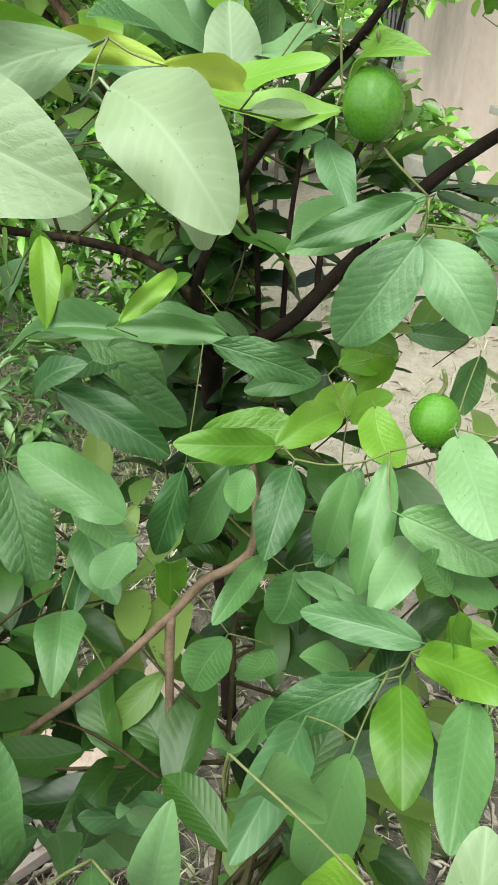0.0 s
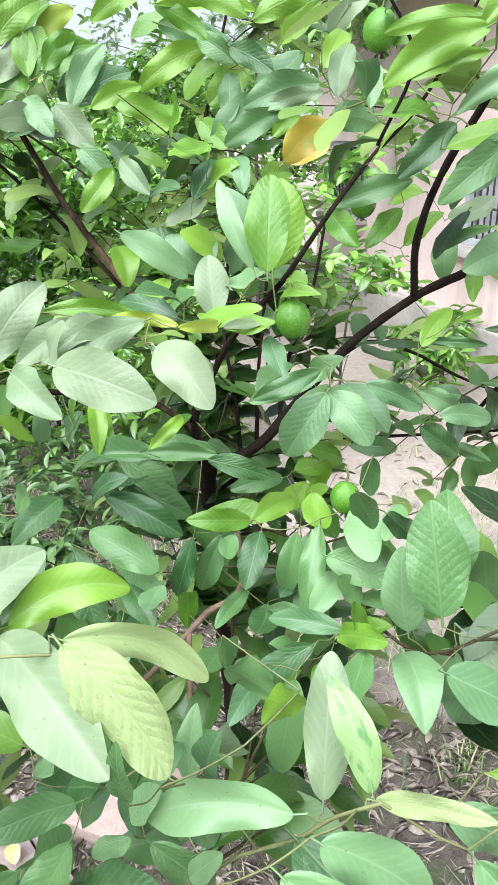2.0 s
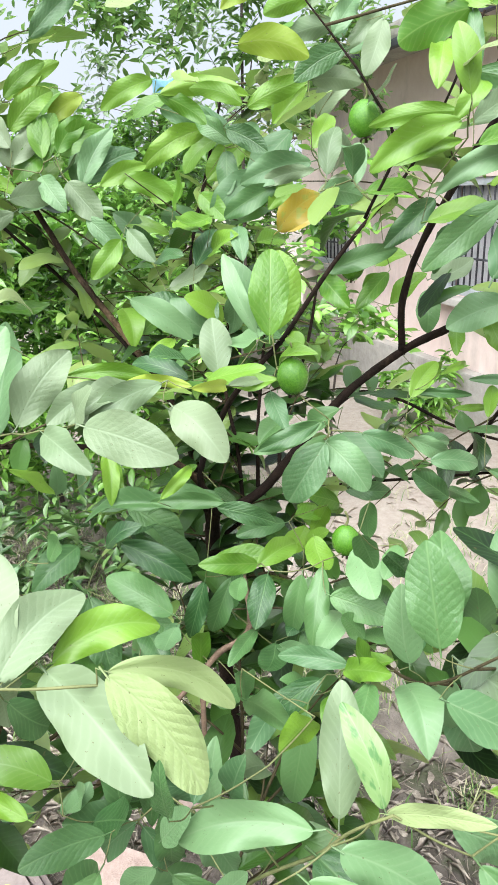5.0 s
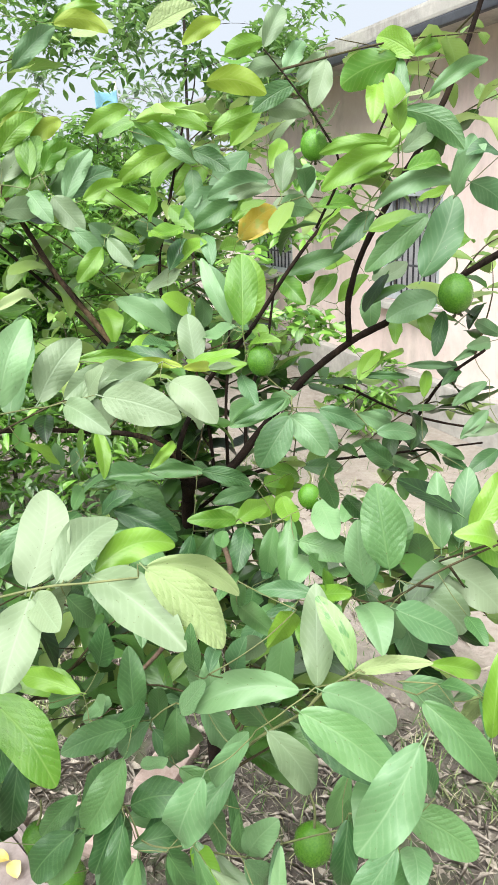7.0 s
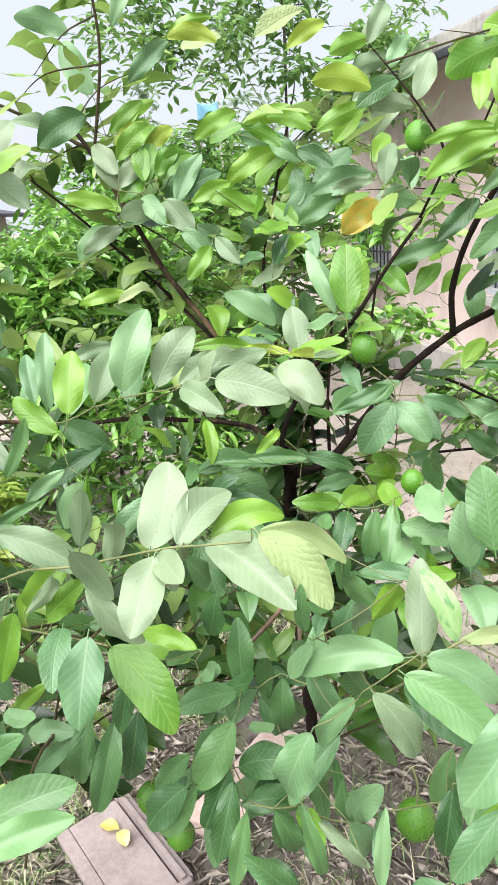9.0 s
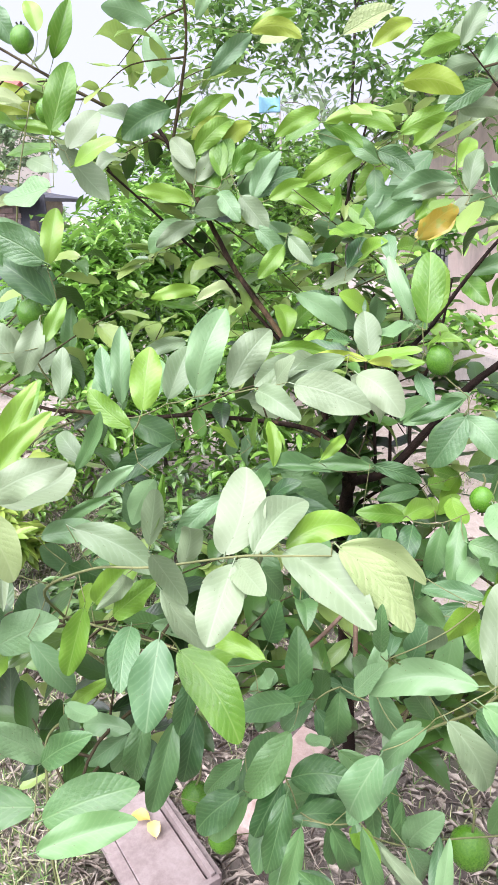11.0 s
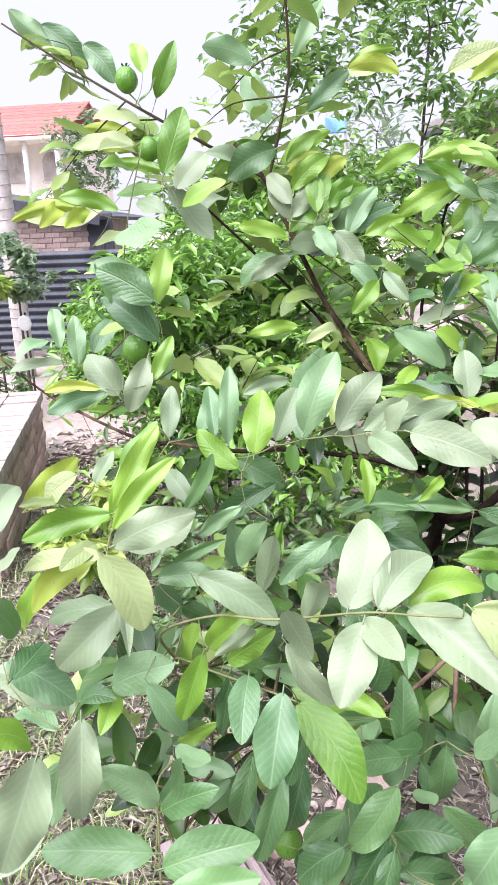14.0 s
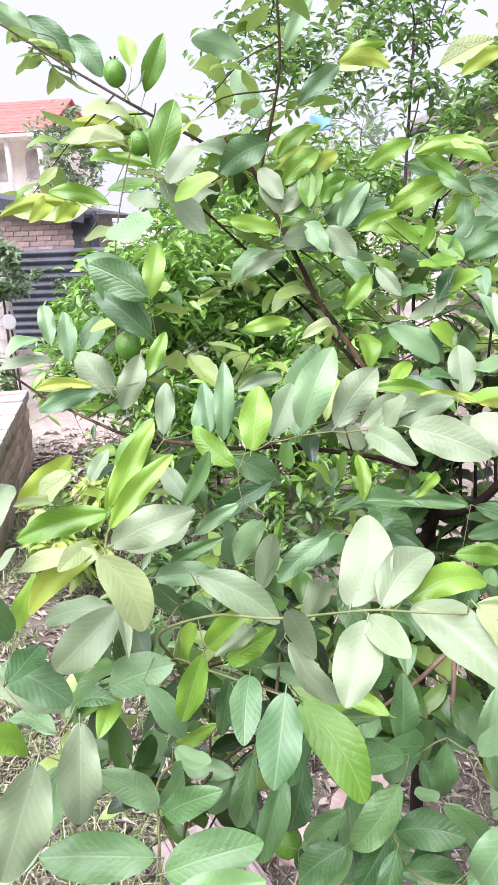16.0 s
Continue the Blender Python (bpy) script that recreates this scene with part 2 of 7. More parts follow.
def box(size, at=(0, 0, 0), bevel=0.0, bm=None, turn=None):
    bm = bm or bmesh.new()
    m = Matrix.Translation(at) @ (turn or Matrix()) @ Matrix.Diagonal((*size, 1))
    r = bmesh.ops.create_cube(bm, size=1.0, matrix=m)
    if bevel:
        es = list({e for v in r["verts"] for e in v.link_edges})
        bmesh.ops.bevel(bm, geom=es, offset=bevel, segments=2, profile=0.7, affect="EDGES")
    return bm


def smooth_line(pts, n=6):
    """A Catmull-Rom line through the points."""
    p = [Vector(q) for q in pts]
    p = [p[0] * 2 - p[1]] + p + [p[-1] * 2 - p[-2]]
    out = []
    for i in range(1, len(p) - 2):
        for k in range(n):
            u = k / n
            a, b, c, d = p[i - 1], p[i], p[i + 1], p[i + 2]
            out.append(0.5 * ((2 * b) + (c - a) * u + (2 * a - 5 * b + 4 * c - d) * u * u + (3 * b - a - 3 * c + d) * u ** 3))
    out.append(p[-2])
    return out


def tube(pts, r0, r1, sides=8, knob=0.06, n=6):
    """A tapered, slightly uneven stem through the points: vertices and faces."""
    line = smooth_line(pts, n)
    verts, faces = [], []
    up = Vector((0.13, 0.31, 0.94))
    for i, p in enumerate(line):
        d = (line[min(i + 1, len(line) - 1)] - line[max(i - 1, 0)]).normalized()
        s = d.cross(up)
        s = (s if s.length > 0.05 else d.cross(Vector((1, 0, 0)))).normalized()
        q = s.cross(d)
        r = r0 + (r1 - r0) * i / (len(line) - 1)
        for k in range(sides):
            a = 2 * math.pi * k / sides
            g = r * (1 + knob * noise.noise(p * 40 + Vector((k, 0, 0))))
            verts.append(p + (s * math.cos(a) + q * math.sin(a)) * g)
    for i in range(len(line) - 1):
        for k in range(sides):
            a, b = i * sides + k, i * sides + (k + 1) % sides
            faces.append((a, b, b + sides, a + sides))
    faces.append(tuple(range(sides - 1, -1, -1)))
    last = (len(line) - 1) * sides
    faces.append(tuple(last + k for k in range(sides)))
    return verts, faces


def stem(name, pts, r0, r1, parent, mat, label="", sides=8, knob=0.06):
    v, f = tube(pts, r0, r1, sides, knob)
    return under(new(name, mesh_of(name, v, f, mat, True)), parent, None, label)


def leaf_shape(arch, fold, wave, sharp, seed, rows=7, cols=4, sway=0.0, curl=0.0):
    """A leaf blade of length 1 along y and width 1 across x, with its stalk: vertices, faces, UVs.
    Oblong outline, rounded at the foot; arched, grooved along the midrib, its margin faintly wavy, its tip bent down or aside."""
    rng = random.Random(seed)
    ph, lop, wide = rng.uniform(0, 6), rng.uniform(-0.05, 0.05), rng.uniform(-0.05, 0.05)
    verts, faces, uvs = [], [], []
    for i in range(rows + 1):
        y = 0.5 - 0.5 * math.cos(math.pi * i / rows) if rows > 5 else i / rows
        q = min(max(y, 0.0), 1.0)
        w = math.sin(math.pi * q ** (0.96 + wide + 0.10 * sharp)) ** (0.52 + 0.2 * sharp) if 0 < q < 1 else 0.0
        w *= 1 - 0.35 * sharp * max(q - 0.6, 0)
        w = max(w, 0.03)
        z0 = 4 * arch * y * (1 - y) - curl * max(y - 0.5, 0) ** 2
        x0 = sway * y * (1 - y) * 2
        for j in range(cols + 1):
            u = j / cols * 2 - 1
            e = 1 + (lop if u > 0 else -lop) + 0.028 * abs(u) * math.sin(y * 13 + ph * 2 + (3 if u > 0 else 0)) + 0.010 * abs(u) * math.sin(y * 31 + ph)
            x = 0.5 * u * w * e
            z = z0 + fold * (abs(u) ** 1.3 - 0.4 * abs(u) ** 3) * 0.6 * w + wave * math.sin(y * 9 + ph + (2.2 if u > 0 else 0)) * abs(u) ** 2.4 * w
            verts.append((x + x0, y, z))
            uvs.append((0.5 + x, y))
    for i in range(rows):
        for j in range(cols):
            a = i * (cols + 1) + j
            faces.append((a, a + 1, a + cols + 2, a + cols + 1))
    k = len(verts)
    verts += [(-0.02, -0.09, -0.012), (0.02, -0.09, -0.012), (0.02, 0.03, 0.004), (-0.02, 0.03, 0.004), (0, -0.09, 0.012), (0, 0.03, 0.022)]
    uvs += [(0.5, 0.0)] * 6
    faces += [(k, k + 1, k + 2, k + 3), (k, k + 3, k + 5, k + 4), (k + 1, k + 4, k + 5, k + 2)]
    return verts, faces, uvs


LEAF_FORMS = (
    (0.05, 0.10, 0.030, 0.1, 0.06, 0.3), (0.09, 0.16, 0.040, 0.4, -0.1, 0.5), (0.02, 0.06, 0.025, 0, 0.02, 0.1), (-0.05, 0.12, 0.045, 0.2, 0.18, -0.2),
    (0.12, 0.24, 0.050, 0.5, -0.12, 0.8), (0.06, 0.05, 0.050, 0.1, 0.22, 0.2), (0.03, 0.28, 0.030, 0.6, 0.10, 0.4), (-0.06, 0.16, 0.050, 0.3, -0.22, -0.3))
LEAF_SHAPES = [leaf_shape(a, f, w * 0.7, s, i, sway=q, curl=c) for i, (a, f, w, s, q, c) in enumerate(LEAF_FORMS)]
FINE_SHAPES = [leaf_shape(a, f, w, s, i, 16, 8, q, c) for i, (a, f, w, s, q, c) in enumerate(LEAF_FORMS)]
LEAF_MESH = {}


def leaf_mesh(kind, shape):
    if (kind, shape) not in LEAF_MESH:
        v, f, u = FINE_SHAPES[shape]
        LEAF_MESH[kind, shape] = mesh_of("leaf_blade", v, f, MAT_LEAF[kind], True, u)
    return LEAF_MESH[kind, shape]


def leaf_pose(base, length, heading, rise, roll, width):
    """The pose of a leaf: heading and rise of its midrib, roll of its blade about it."""
    h, r = radians(heading), radians(rise)
    d = Vector((-math.sin(h) * math.cos(r), math.cos(h) * math.cos(r), math.sin(r)))
    s = d.cross(Vector((0, 0, 1))).normalized()
    nrm = s.cross(d)
    q = radians(roll)
    s, nrm = s * math.cos(q) + nrm * math.sin(q), nrm * math.cos(q) - s * math.sin(q)
    m = Matrix.Identity(4)
    for i in range(3):
        m[i][0], m[i][1], m[i][2], m[i][3] = s[i] * width, d[i] * length, nrm[i] * length, base[i]
    return m


class Mass:
    """Many leaves joined into one mesh."""

    def __init__(self):
        self.v, self.f, self.u, self.n = [], [], [], 0

    def add(self, m, shape, shapes=LEAF_SHAPES):
        v, f, u = shapes[shape]
        a = np.asarray(m)
        self.v.append(np.asarray(v) @ a[:3, :3].T + a[:3, 3])
        self.f += [tuple(i + self.n for i in q) for q in f]
        self.u += u
        self.n += len(v)

    def solid(self, verts, faces):
        self.v.append(np.asarray([tuple(p) for p in verts]))
        self.f += [tuple(i + self.n for i in q) for q in faces]
        self.u += [(0.5, 0.5)] * len(verts)
        self.n += len(verts)

    def mesh(self, name, mat):
        return mesh_of(name, np.concatenate(self.v), self.f, mat, True, self.u)


# ---- the ground ----
def ground_material():
    """Dark garden soil near the bush that gives way to pale trodden sand in the yard behind."""
    m, t, n, l, b = nodes_of("soil_and_sand")
    v = coords(t, 1.0)
    f1, f2, f3 = noise_of(t, v, 2.6, 6), noise_of(t, v, 24.0, 6, 0.7), noise_of(t, v, 140.0, 3)
    soil = ramp_of(t, sums(t, "ADD", sums(t, "MULTIPLY", f1, 0.5), sums(t, "MULTIPLY", f2, 0.5)), (0.34, (0.050, 0.040, 0.032)), (0.66, (0.250, 0.215, 0.180)))
    soil = mix_of(t, ramp_of(t, noise_of(t, v, 7.0, 5), (0.5, (0, 0, 0)), (0.62, (0.7, 0.7, 0.7))), soil, (0.10, 0.13, 0.055))
    sand = ramp_of(t, sums(t, "ADD", sums(t, "MULTIPLY", f1, 0.4), sums(t, "MULTIPLY", f2, 0.6)), (0.32, (0.27, 0.225, 0.185)), (0.66, (0.44, 0.385, 0.335)))
    sep = n.new("ShaderNodeSeparateXYZ")
    l.new(v, sep.inputs["Vector"])
    edge = sums(t, "ADD", sums(t, "MULTIPLY_ADD", sep.outputs["X"], 1.0, sep.outputs["Y"]), sums(t, "MULTIPLY", f1, 1.4))
    col = mix_of(t, ramp_of(t, sums(t, "MULTIPLY", edge, 0.2), (0.48, (0, 0, 0)), (0.60, (1, 1, 1))), soil, sand)
    l.new(col, b.inputs["Base Color"])
    b.inputs["Roughness"].default_value = 0.95
    bump_of(t, b, sums(t, "ADD", f2, sums(t, "MULTIPLY", f3, 0.3)), 0.8, 0.03)
    return m


MAT_GROUND = ground_material()


def ground_height(x, y):
    """Gently uneven soil; level where things stand."""
    v = Vector((x, y, 0))
    return 0.030 * noise.noise(v * 0.9) + 0.012 * noise.noise(v * 4.1) - 0.02


def build_ground():
    xs = [-400, -120, -50, -25, -15, -10] + [-8 + 0.25 * i for i in range(57)] + [8, 12, 20, 45, 120, 400]
    ys = [-400, -120, -40, -12, -6] + [-4 + 0.25 * i for i in range(65)] + [15, 20, 30, 50, 120, 400]
    xs += [-1.2 + 0.06 * i for i in range(38)]
    ys += [0.0 + 0.06 * i for i in range(38)]
    xs, ys = sorted(set(round(x, 3) for x in xs)), sorted(set(round(y, 3) for y in ys))
    verts = [(x, y, ground_height(x, y) if abs(x) < 14 and abs(y) < 18 else -0.02) for y in ys for x in xs]
    w = len(xs)
    faces = [(j * w + i, j * w + i + 1, (j + 1) * w + i + 1, (j + 1) * w + i) for j in range(len(ys) - 1) for i in range(w - 1)]
    return tagged(new("ground", mesh_of("ground", verts, faces, MAT_GROUND, True)), "brown garden soil turning to pale trodden sand", "ground", kind="structure")


ground = build_ground()


def bare(x, y):
    """The shaded soil right under the bush."""
    return math.hypot(x - 0.12, (y - 0.80) * 0.9) < 0.55 + 0.2 * noise.noise(Vector((x * 6, y * 6, 1)))


def build_litter():
    """Dry straw and small crumpled leaves lying over the soil."""
    rng = random.Random(5)
    mass = Mass()
    flat = [leaf_shape(a, f, 0.08, 0.3, i + 40, 4, 2, sway=q) for i, (a, f, q) in enumerate(((0.10, 0.3, 0.3), (-0.06, -0.2, -0.4), (0.04, 0.5, 0.15)))]
    for i in range(26000):
        r = rng.random() ** 0.75 * 3.4
        a = rng.uniform(-1.15, 1.0)
        x, y = -0.15 + r * math.sin(a), 0.05 + r * math.cos(a)
        if (y + x > 1.7 and rng.random() < 0.93) or (bare(x, y) and rng.random() < 0.45):
            continue
        straw = rng.random() < 0.86
        z = ground_height(x, y) + rng.uniform(0.0, 0.018 if straw else 0.006)
        ln = rng.uniform(0.025, 0.10) if straw else rng.uniform(0.02, 0.05)
        mass.add(leaf_pose((x, y, z), ln, rng.uniform(0, 360), rng.uniform(-8, 14), rng.uniform(-25, 25), rng.uniform(0.0013, 0.0030) if straw else ln * rng.uniform(0.4, 0.6)), rng.randrange(3), flat)
    for i in range(2600):
        x, y = rng.gauss(-1.75, 0.38), rng.gauss(4.0, 0.42)
        chip = rng.random() < 0.5
        ln = rng.uniform(0.03, 0.08) if chip else rng.uniform(0.05, 0.16)
        mass.add(leaf_pose((x, y, ground_height(x, y) + rng.uniform(0.0, 0.015)), ln, rng.uniform(0, 360), rng.uniform(-8, 16), rng.uniform(-30, 30), ln * rng.uniform(0.35, 0.6) if chip else rng.uniform(0.003, 0.007)), rng.randrange(3), flat)
    ob = new("leaf_litter", mass.mesh("leaf_litter", MAT_LITTER))
    return tagged(ob, "dry straw and small crumpled leaves on the soil", "leaf litter", kind="stuff")


build_litter()


def blade_material():
    """Grass: fresh, dull and straw-coloured blades side by side."""
    m, t, n, l, b = nodes_of("grass_blade")
    rnd = n.new("ShaderNodeNewGeometry").outputs["Random Per Island"]
    col = ramp_of(t, rnd, (0.0, (0.05, 0.12, 0.02)), (0.4, (0.12, 0.22, 0.045)), (0.7, (0.30, 0.34, 0.14)), (1.0, (0.55, 0.50, 0.34)))
    l.new(col, b.inputs["Base Color"])
    b.inputs["Roughness"].default_value = 0.6
    return m


MAT_GRASS = blade_material()


def build_grass():
    rng = random.Random(8)
    verts, faces = [], []
    for i in range(52000):
        r, a = rng.random() ** 0.7 * 3.6, rng.uniform(-1.15, 1.0)
        x, y = -0.15 + r * math.sin(a), 0.0 + r * math.cos(a)
        thick = noise.noise(Vector((x * 1.3, y * 1.3, 3))) + 0.5 * noise.noise(Vector((x * 5, y * 5, 7)))
        if bare(x, y) and rng.random() < 0.85:
            continue
        if thick < -0.12 - (0.15 if x < -0.3 else 0) or (y + x > 1.9 and rng.random() < 0.75):
            continue
        h, b, w = rng.uniform(0.02, 0.085), rng.uniform(0, 6.28), rng.uniform(0.0010, 0.0024)
        z = ground_height(x, y) - 0.004
        lean = rng.uniform(0.3, 1.6) * h
        dx, dy = math.cos(b), math.sin(b)
        k = len(verts)
        verts += [(x - dy * w, y + dx * w, z), (x + dy * w, y - dx * w, z), (x + dx * lean * 0.4 + dy * w * 0.8, y + dy * lean * 0.4 - dx * w * 0.8, z + h * 0.6),
                  (x + dx * lean * 0.4 - dy * w * 0.8, y + dy * lean * 0.4 + dx * w * 0.8, z + h * 0.6), (x + dx * lean, y + dy * lean, z + h * 0.9)]
        faces += [(k, k + 1, k + 2, k + 3), (k + 3, k + 2, k + 4)]
    return tagged(new("grass", mesh_of("grass", verts, faces, MAT_GRASS)), "short matted grass, part green and part dry", "grass", kind="stuff")


build_grass()


# ---- the pink house ----
def build_house():
    """A low house whose wall runs away from the camera, with two barred windows and a thin roof slab."""
    at = pose(1.811, 4.835, 0, 0, 0, 14)
    house = thing("house", at, "low pink-plastered house with barred windows and a thin roof slab", "house", kind="structure")
    wins = ((-0.52, 0.70, 0.80, 1.60), (1.75, 0.80, 0.85, 1.50))  # along the wall, width, sill, top
    th, bm = 0.22, bmesh.new()
    ys = [-6.0] + [c + s * w / 2 for c, w, lo, hi in wins for s in (-1, 1)] + [2.45]
    zs = [-0.03] + sorted({z for c, w, lo, hi in wins for z in (lo, hi)}) + [2.47]
    solid = {(i, k) for i in range(len(ys) - 1) for k in range(len(zs) - 1)
             if not any(abs((ys[i] + ys[i + 1]) / 2 - c) < w / 2 and lo < (zs[k] + zs[k + 1]) / 2 < hi for c, w, lo, hi in wins)}
    corner = {}

    def at_corner(x, i, k):
        if (x, i, k) not in corner:
            corner[x, i, k] = bm.verts.new((x, ys[i], zs[k]))
        return corner[x, i, k]

    for i, k in solid:
        bm.faces.new([at_corner(0, *q) for q in ((i, k), (i, k + 1), (i + 1, k + 1), (i + 1, k))])
        bm.faces.new([at_corner(th, *q) for q in ((i, k), (i + 1, k), (i + 1, k + 1), (i, k + 1))])
        for n, p, q in (((i - 1, k), (i, k + 1), (i, k)), ((i + 1, k), (i + 1, k), (i + 1, k + 1)), ((i, k - 1), (i, k), (i + 1, k)), ((i, k + 1), (i + 1, k + 1), (i, k + 1))):
            if n not in solid:
                bm.faces.new([at_corner(0, *p), at_corner(0, *q), at_corner(th, *q), at_corner(th, *p)])
    bmesh.ops.recalc_face_normals(bm, faces=bm.faces[:])
    part("wall", bm, MAT_PLASTER, house, "stained pale pink plaster wall", at)
    for size, spot in (((5.0, th, 2.50), (2.722, 2.34, 1.22)), ((5.0, th, 2.50), (2.722, -5.89, 1.22)), ((th, 8.45, 2.50), (5.335, -1.775, 1.22))):
        part("side_wall", box(size, spot), MAT_PLASTER, house, m=at)
    part("plinth", box((0.10, 8.45, 0.34), (-0.052, -1.775, 0.13), 0.012), MAT_CONCRETE, house, "grey concrete plinth", at)
    part("floor_slab", box((4.9, 8.1, 0.1), (2.7, -1.775, 0.0)), MAT_CONCRETE, house, m=at)
    part("roof", box((6.0, 8.9, 0.10), (2.55, -1.7, 2.52), 0.02), MAT_CONCRETE, house, "thin grey concrete roof slab", at)
    part("roof_edge", box((0.05, 8.9, 0.05), (-0.43, -1.7, 2.445), 0.01), MAT_ROOF, house, "dark drip edge", at)
    for c, w, lo, hi in wins:
        h = hi - lo
        fr = bmesh.new()
        for s in (-1, 1):
            box((0.07, 0.05, h), (0.05, c + s * (w / 2 - 0.027), (lo + hi) / 2), 0.006, fr)
            box((0.07, w - 0.11, 0.05), (0.05, c, (lo + hi) / 2 + s * (h / 2 - 0.027)), 0.006, fr)
        win = part("window", fr, MAT_FRAME, house, "grey painted window frame with iron bars", at)
        for k in range(9):
            y = c - w / 2 + 0.08 + (w - 0.16) * k / 8
            v, f = tube([(0.04, y, lo + 0.03), (0.04, y, hi - 0.03)], 0.007, 0.007, 6, 0, 1)
            under(new("bar", mesh_of("bar", v, f, MAT_IRON, True)), win, at)
        for z in (lo + h * 0.33, lo + h * 0.67):
            v, f = tube([(0.03, c - w / 2 + 0.03, z), (0.03, c + w / 2 - 0.03, z)], 0.009, 0.009, 6, 0, 1)
            under(new("cross_bar", mesh_of("cross_bar", v, f, MAT_IRON, True)), win, at)
        part("shutter", box((0.03, w - 0.1, h - 0.1), (0.12, c, (lo + hi) / 2)), MAT_SHUTTER, win, "closed pale grey shutter", at)
        part("sill", box((0.36, w + 0.12, 0.05), (0.06, c, lo - 0.027), 0.008), MAT_CONCRETE, win, m=at)
    return house


build_house()


# ---- low brick wall, sheet fence, shed, far house ----
BRICK = mesh_of("brick", *(lambda b: ([v.co for v in b.verts], [tuple(v.index for v in f.verts) for f in b.faces]))(
    (lambda b: (b.verts.index_update(), b)[1])(box((0.225, 0.105, 0.068), (0, 0, 0), 0.006))), MAT_BRICK)


LIMED = BRICK.copy()
LIMED.materials[0] = surface("limewashed_brick", (0.23, 0.19, 0.165), (0.52, 0.47, 0.43), 11, 0.95, 0.6, 0.008, spread=0.25, stain=(0.36, 0.22, 0.17))


def build_low_wall():
    """A knee-high wall of old bricks that runs towards the camera."""
    a, b = Vector((-2.36, 4.10, 0)), Vector((-1.80, 2.20, 0))
    d = (b - a).normalized()
    yaw = math.degrees(math.atan2(d.y, d.x))
    at = pose(a.x, a.y, 0, 0, 0, yaw)
    ln = (b - a).length
    wall = thing("low_wall", at, "knee-high crumbling wall of old reddish bricks", "wall", kind="structure")
    part("core", box((ln - 0.10, 0.30, 0.47), (ln / 2 - 0.05, -0.165, 0.215)), MAT_MORTAR, wall, "worn lime mortar", at)
    rng = random.Random(3)
    for c in range(6):
        z = 0.034 + c * 0.079
        for i in range(int(ln / 0.238)):
            x = 0.12 + i * 0.238 + (0.119 if c % 2 else 0)
            if x > ln - 0.1:
                continue
            m = at @ pose(x, -0.058 + rng.uniform(-0.004, 0.006), z, rng.uniform(-1, 1), rng.uniform(-1, 1), rng.uniform(-1.5, 1.5))
            under(new("brick", BRICK), wall, m)
    for c in range(6):
        under(new("brick", BRICK), wall, at @ pose(ln - 0.06 + rng.uniform(-0.01, 0.01), -0.13 - 0.06 * (c % 2), 0.034 + c * 0.079, 0, 0, 90 + rng.uniform(-4, 4)))
    for i in range(int(ln / 0.115)):
        for row in (0, 1):
            m = at @ pose(0.06 + i * 0.115, -0.10 - row * 0.235, 0.487 + rng.uniform(-0.004, 0.005), 0, rng.uniform(-1, 1), 90 + rng.uniform(-2, 2))
            under(new("brick", LIMED), wall, m)
    return wall


build_low_wall()


def build_fence():
    """A fence of corrugated sheet, its ridges lying level, on wooden posts."""
    fence = thing("sheet_fence", (-3.6, 8.5, 0), "dark blue-grey corrugated sheet metal fence on posts", "fence", kind="structure")
    rng = random.Random(6)
    for s in range(4):
        x0 = -8.2 + s * 1.62
        n, verts, faces = 84, [], []
        for i in range(n + 1):
            z = 0.06 + 1.33 * i / n
            y = 8.5 + 0.017 * math.sin(2 * math.pi * z / 0.105) + 0.02 * (s % 2)
            for x in (x0, x0 + 1.66):
                verts.append((x, y, z))
        faces = [(2 * i, 2 * i + 1, 2 * i + 3, 2 * i + 2) for i in range(n)]
        v2 = [(x, y + 0.004, z) for x, y, z in verts]
        k = len(verts)
        faces += [(k + 2 * i + 2, k + 2 * i + 3, k + 2 * i + 1, k + 2 * i) for i in range(n)]
        faces += [(2 * n, 2 * n + 1, k + 2 * n + 1, k + 2 * n)]
        under(new("sheet", mesh_of("sheet", verts + v2, faces, MAT_SHEET, True)), fence)
        part("post", box((0.09, 0.09, 1.55), (x0 + 0.05, 8.62, 0.75), 0.01), MAT_TRUNK, fence)
    return fence


build_fence()


def build_shed():
    """A small brick shed with a sloping dark roof behind the fence."""
    shed = thing("brick_shed", (-5.2, 10.6, 0), "small brick shed with a sloping dark sheet roof", "shed", kind="structure")
    part("wall", box((2.7, 2.2, 1.95), (-5.3, 11.1, 0.94)), MAT_MORTAR, shed, "mortar of a brick shed wall")
    rng = random.Random(4)
    for c in range(9):
        z = 1.20 + c * 0.079
        for i in range(11):
            x = -6.55 + i * 0.238 + (0.119 if c % 2 else 0)
            under(new("brick", BRICK), shed, pose(x, 10.04 - 0.0 + rng.uniform(-0.006, 0.006), z, 0, 0, rng.uniform(-1, 1)))
    part("side_panel", box((0.40, 0.05, 1.9), (-3.76, 10.02, 0.93), 0.006), MAT_ROOF, shed, "dark sheet panel at the end of the shed")
    roof = box((3.3, 3.0, 0.06), (-5.25, 11.2, 2.13), 0.01, turn=pose(0, 0, 0, 0, 11, 0))
    part("roof", roof, MAT_ROOF, shed, "dark sloping sheet roof")
    part("gable_board", box((3.3, 0.04, 0.16), (-5.25, 9.66, 2.10), 0.008, turn=pose(0, 0, 0, 0, 11, 0)), MAT_ROOF, shed)
    return shed


build_shed()


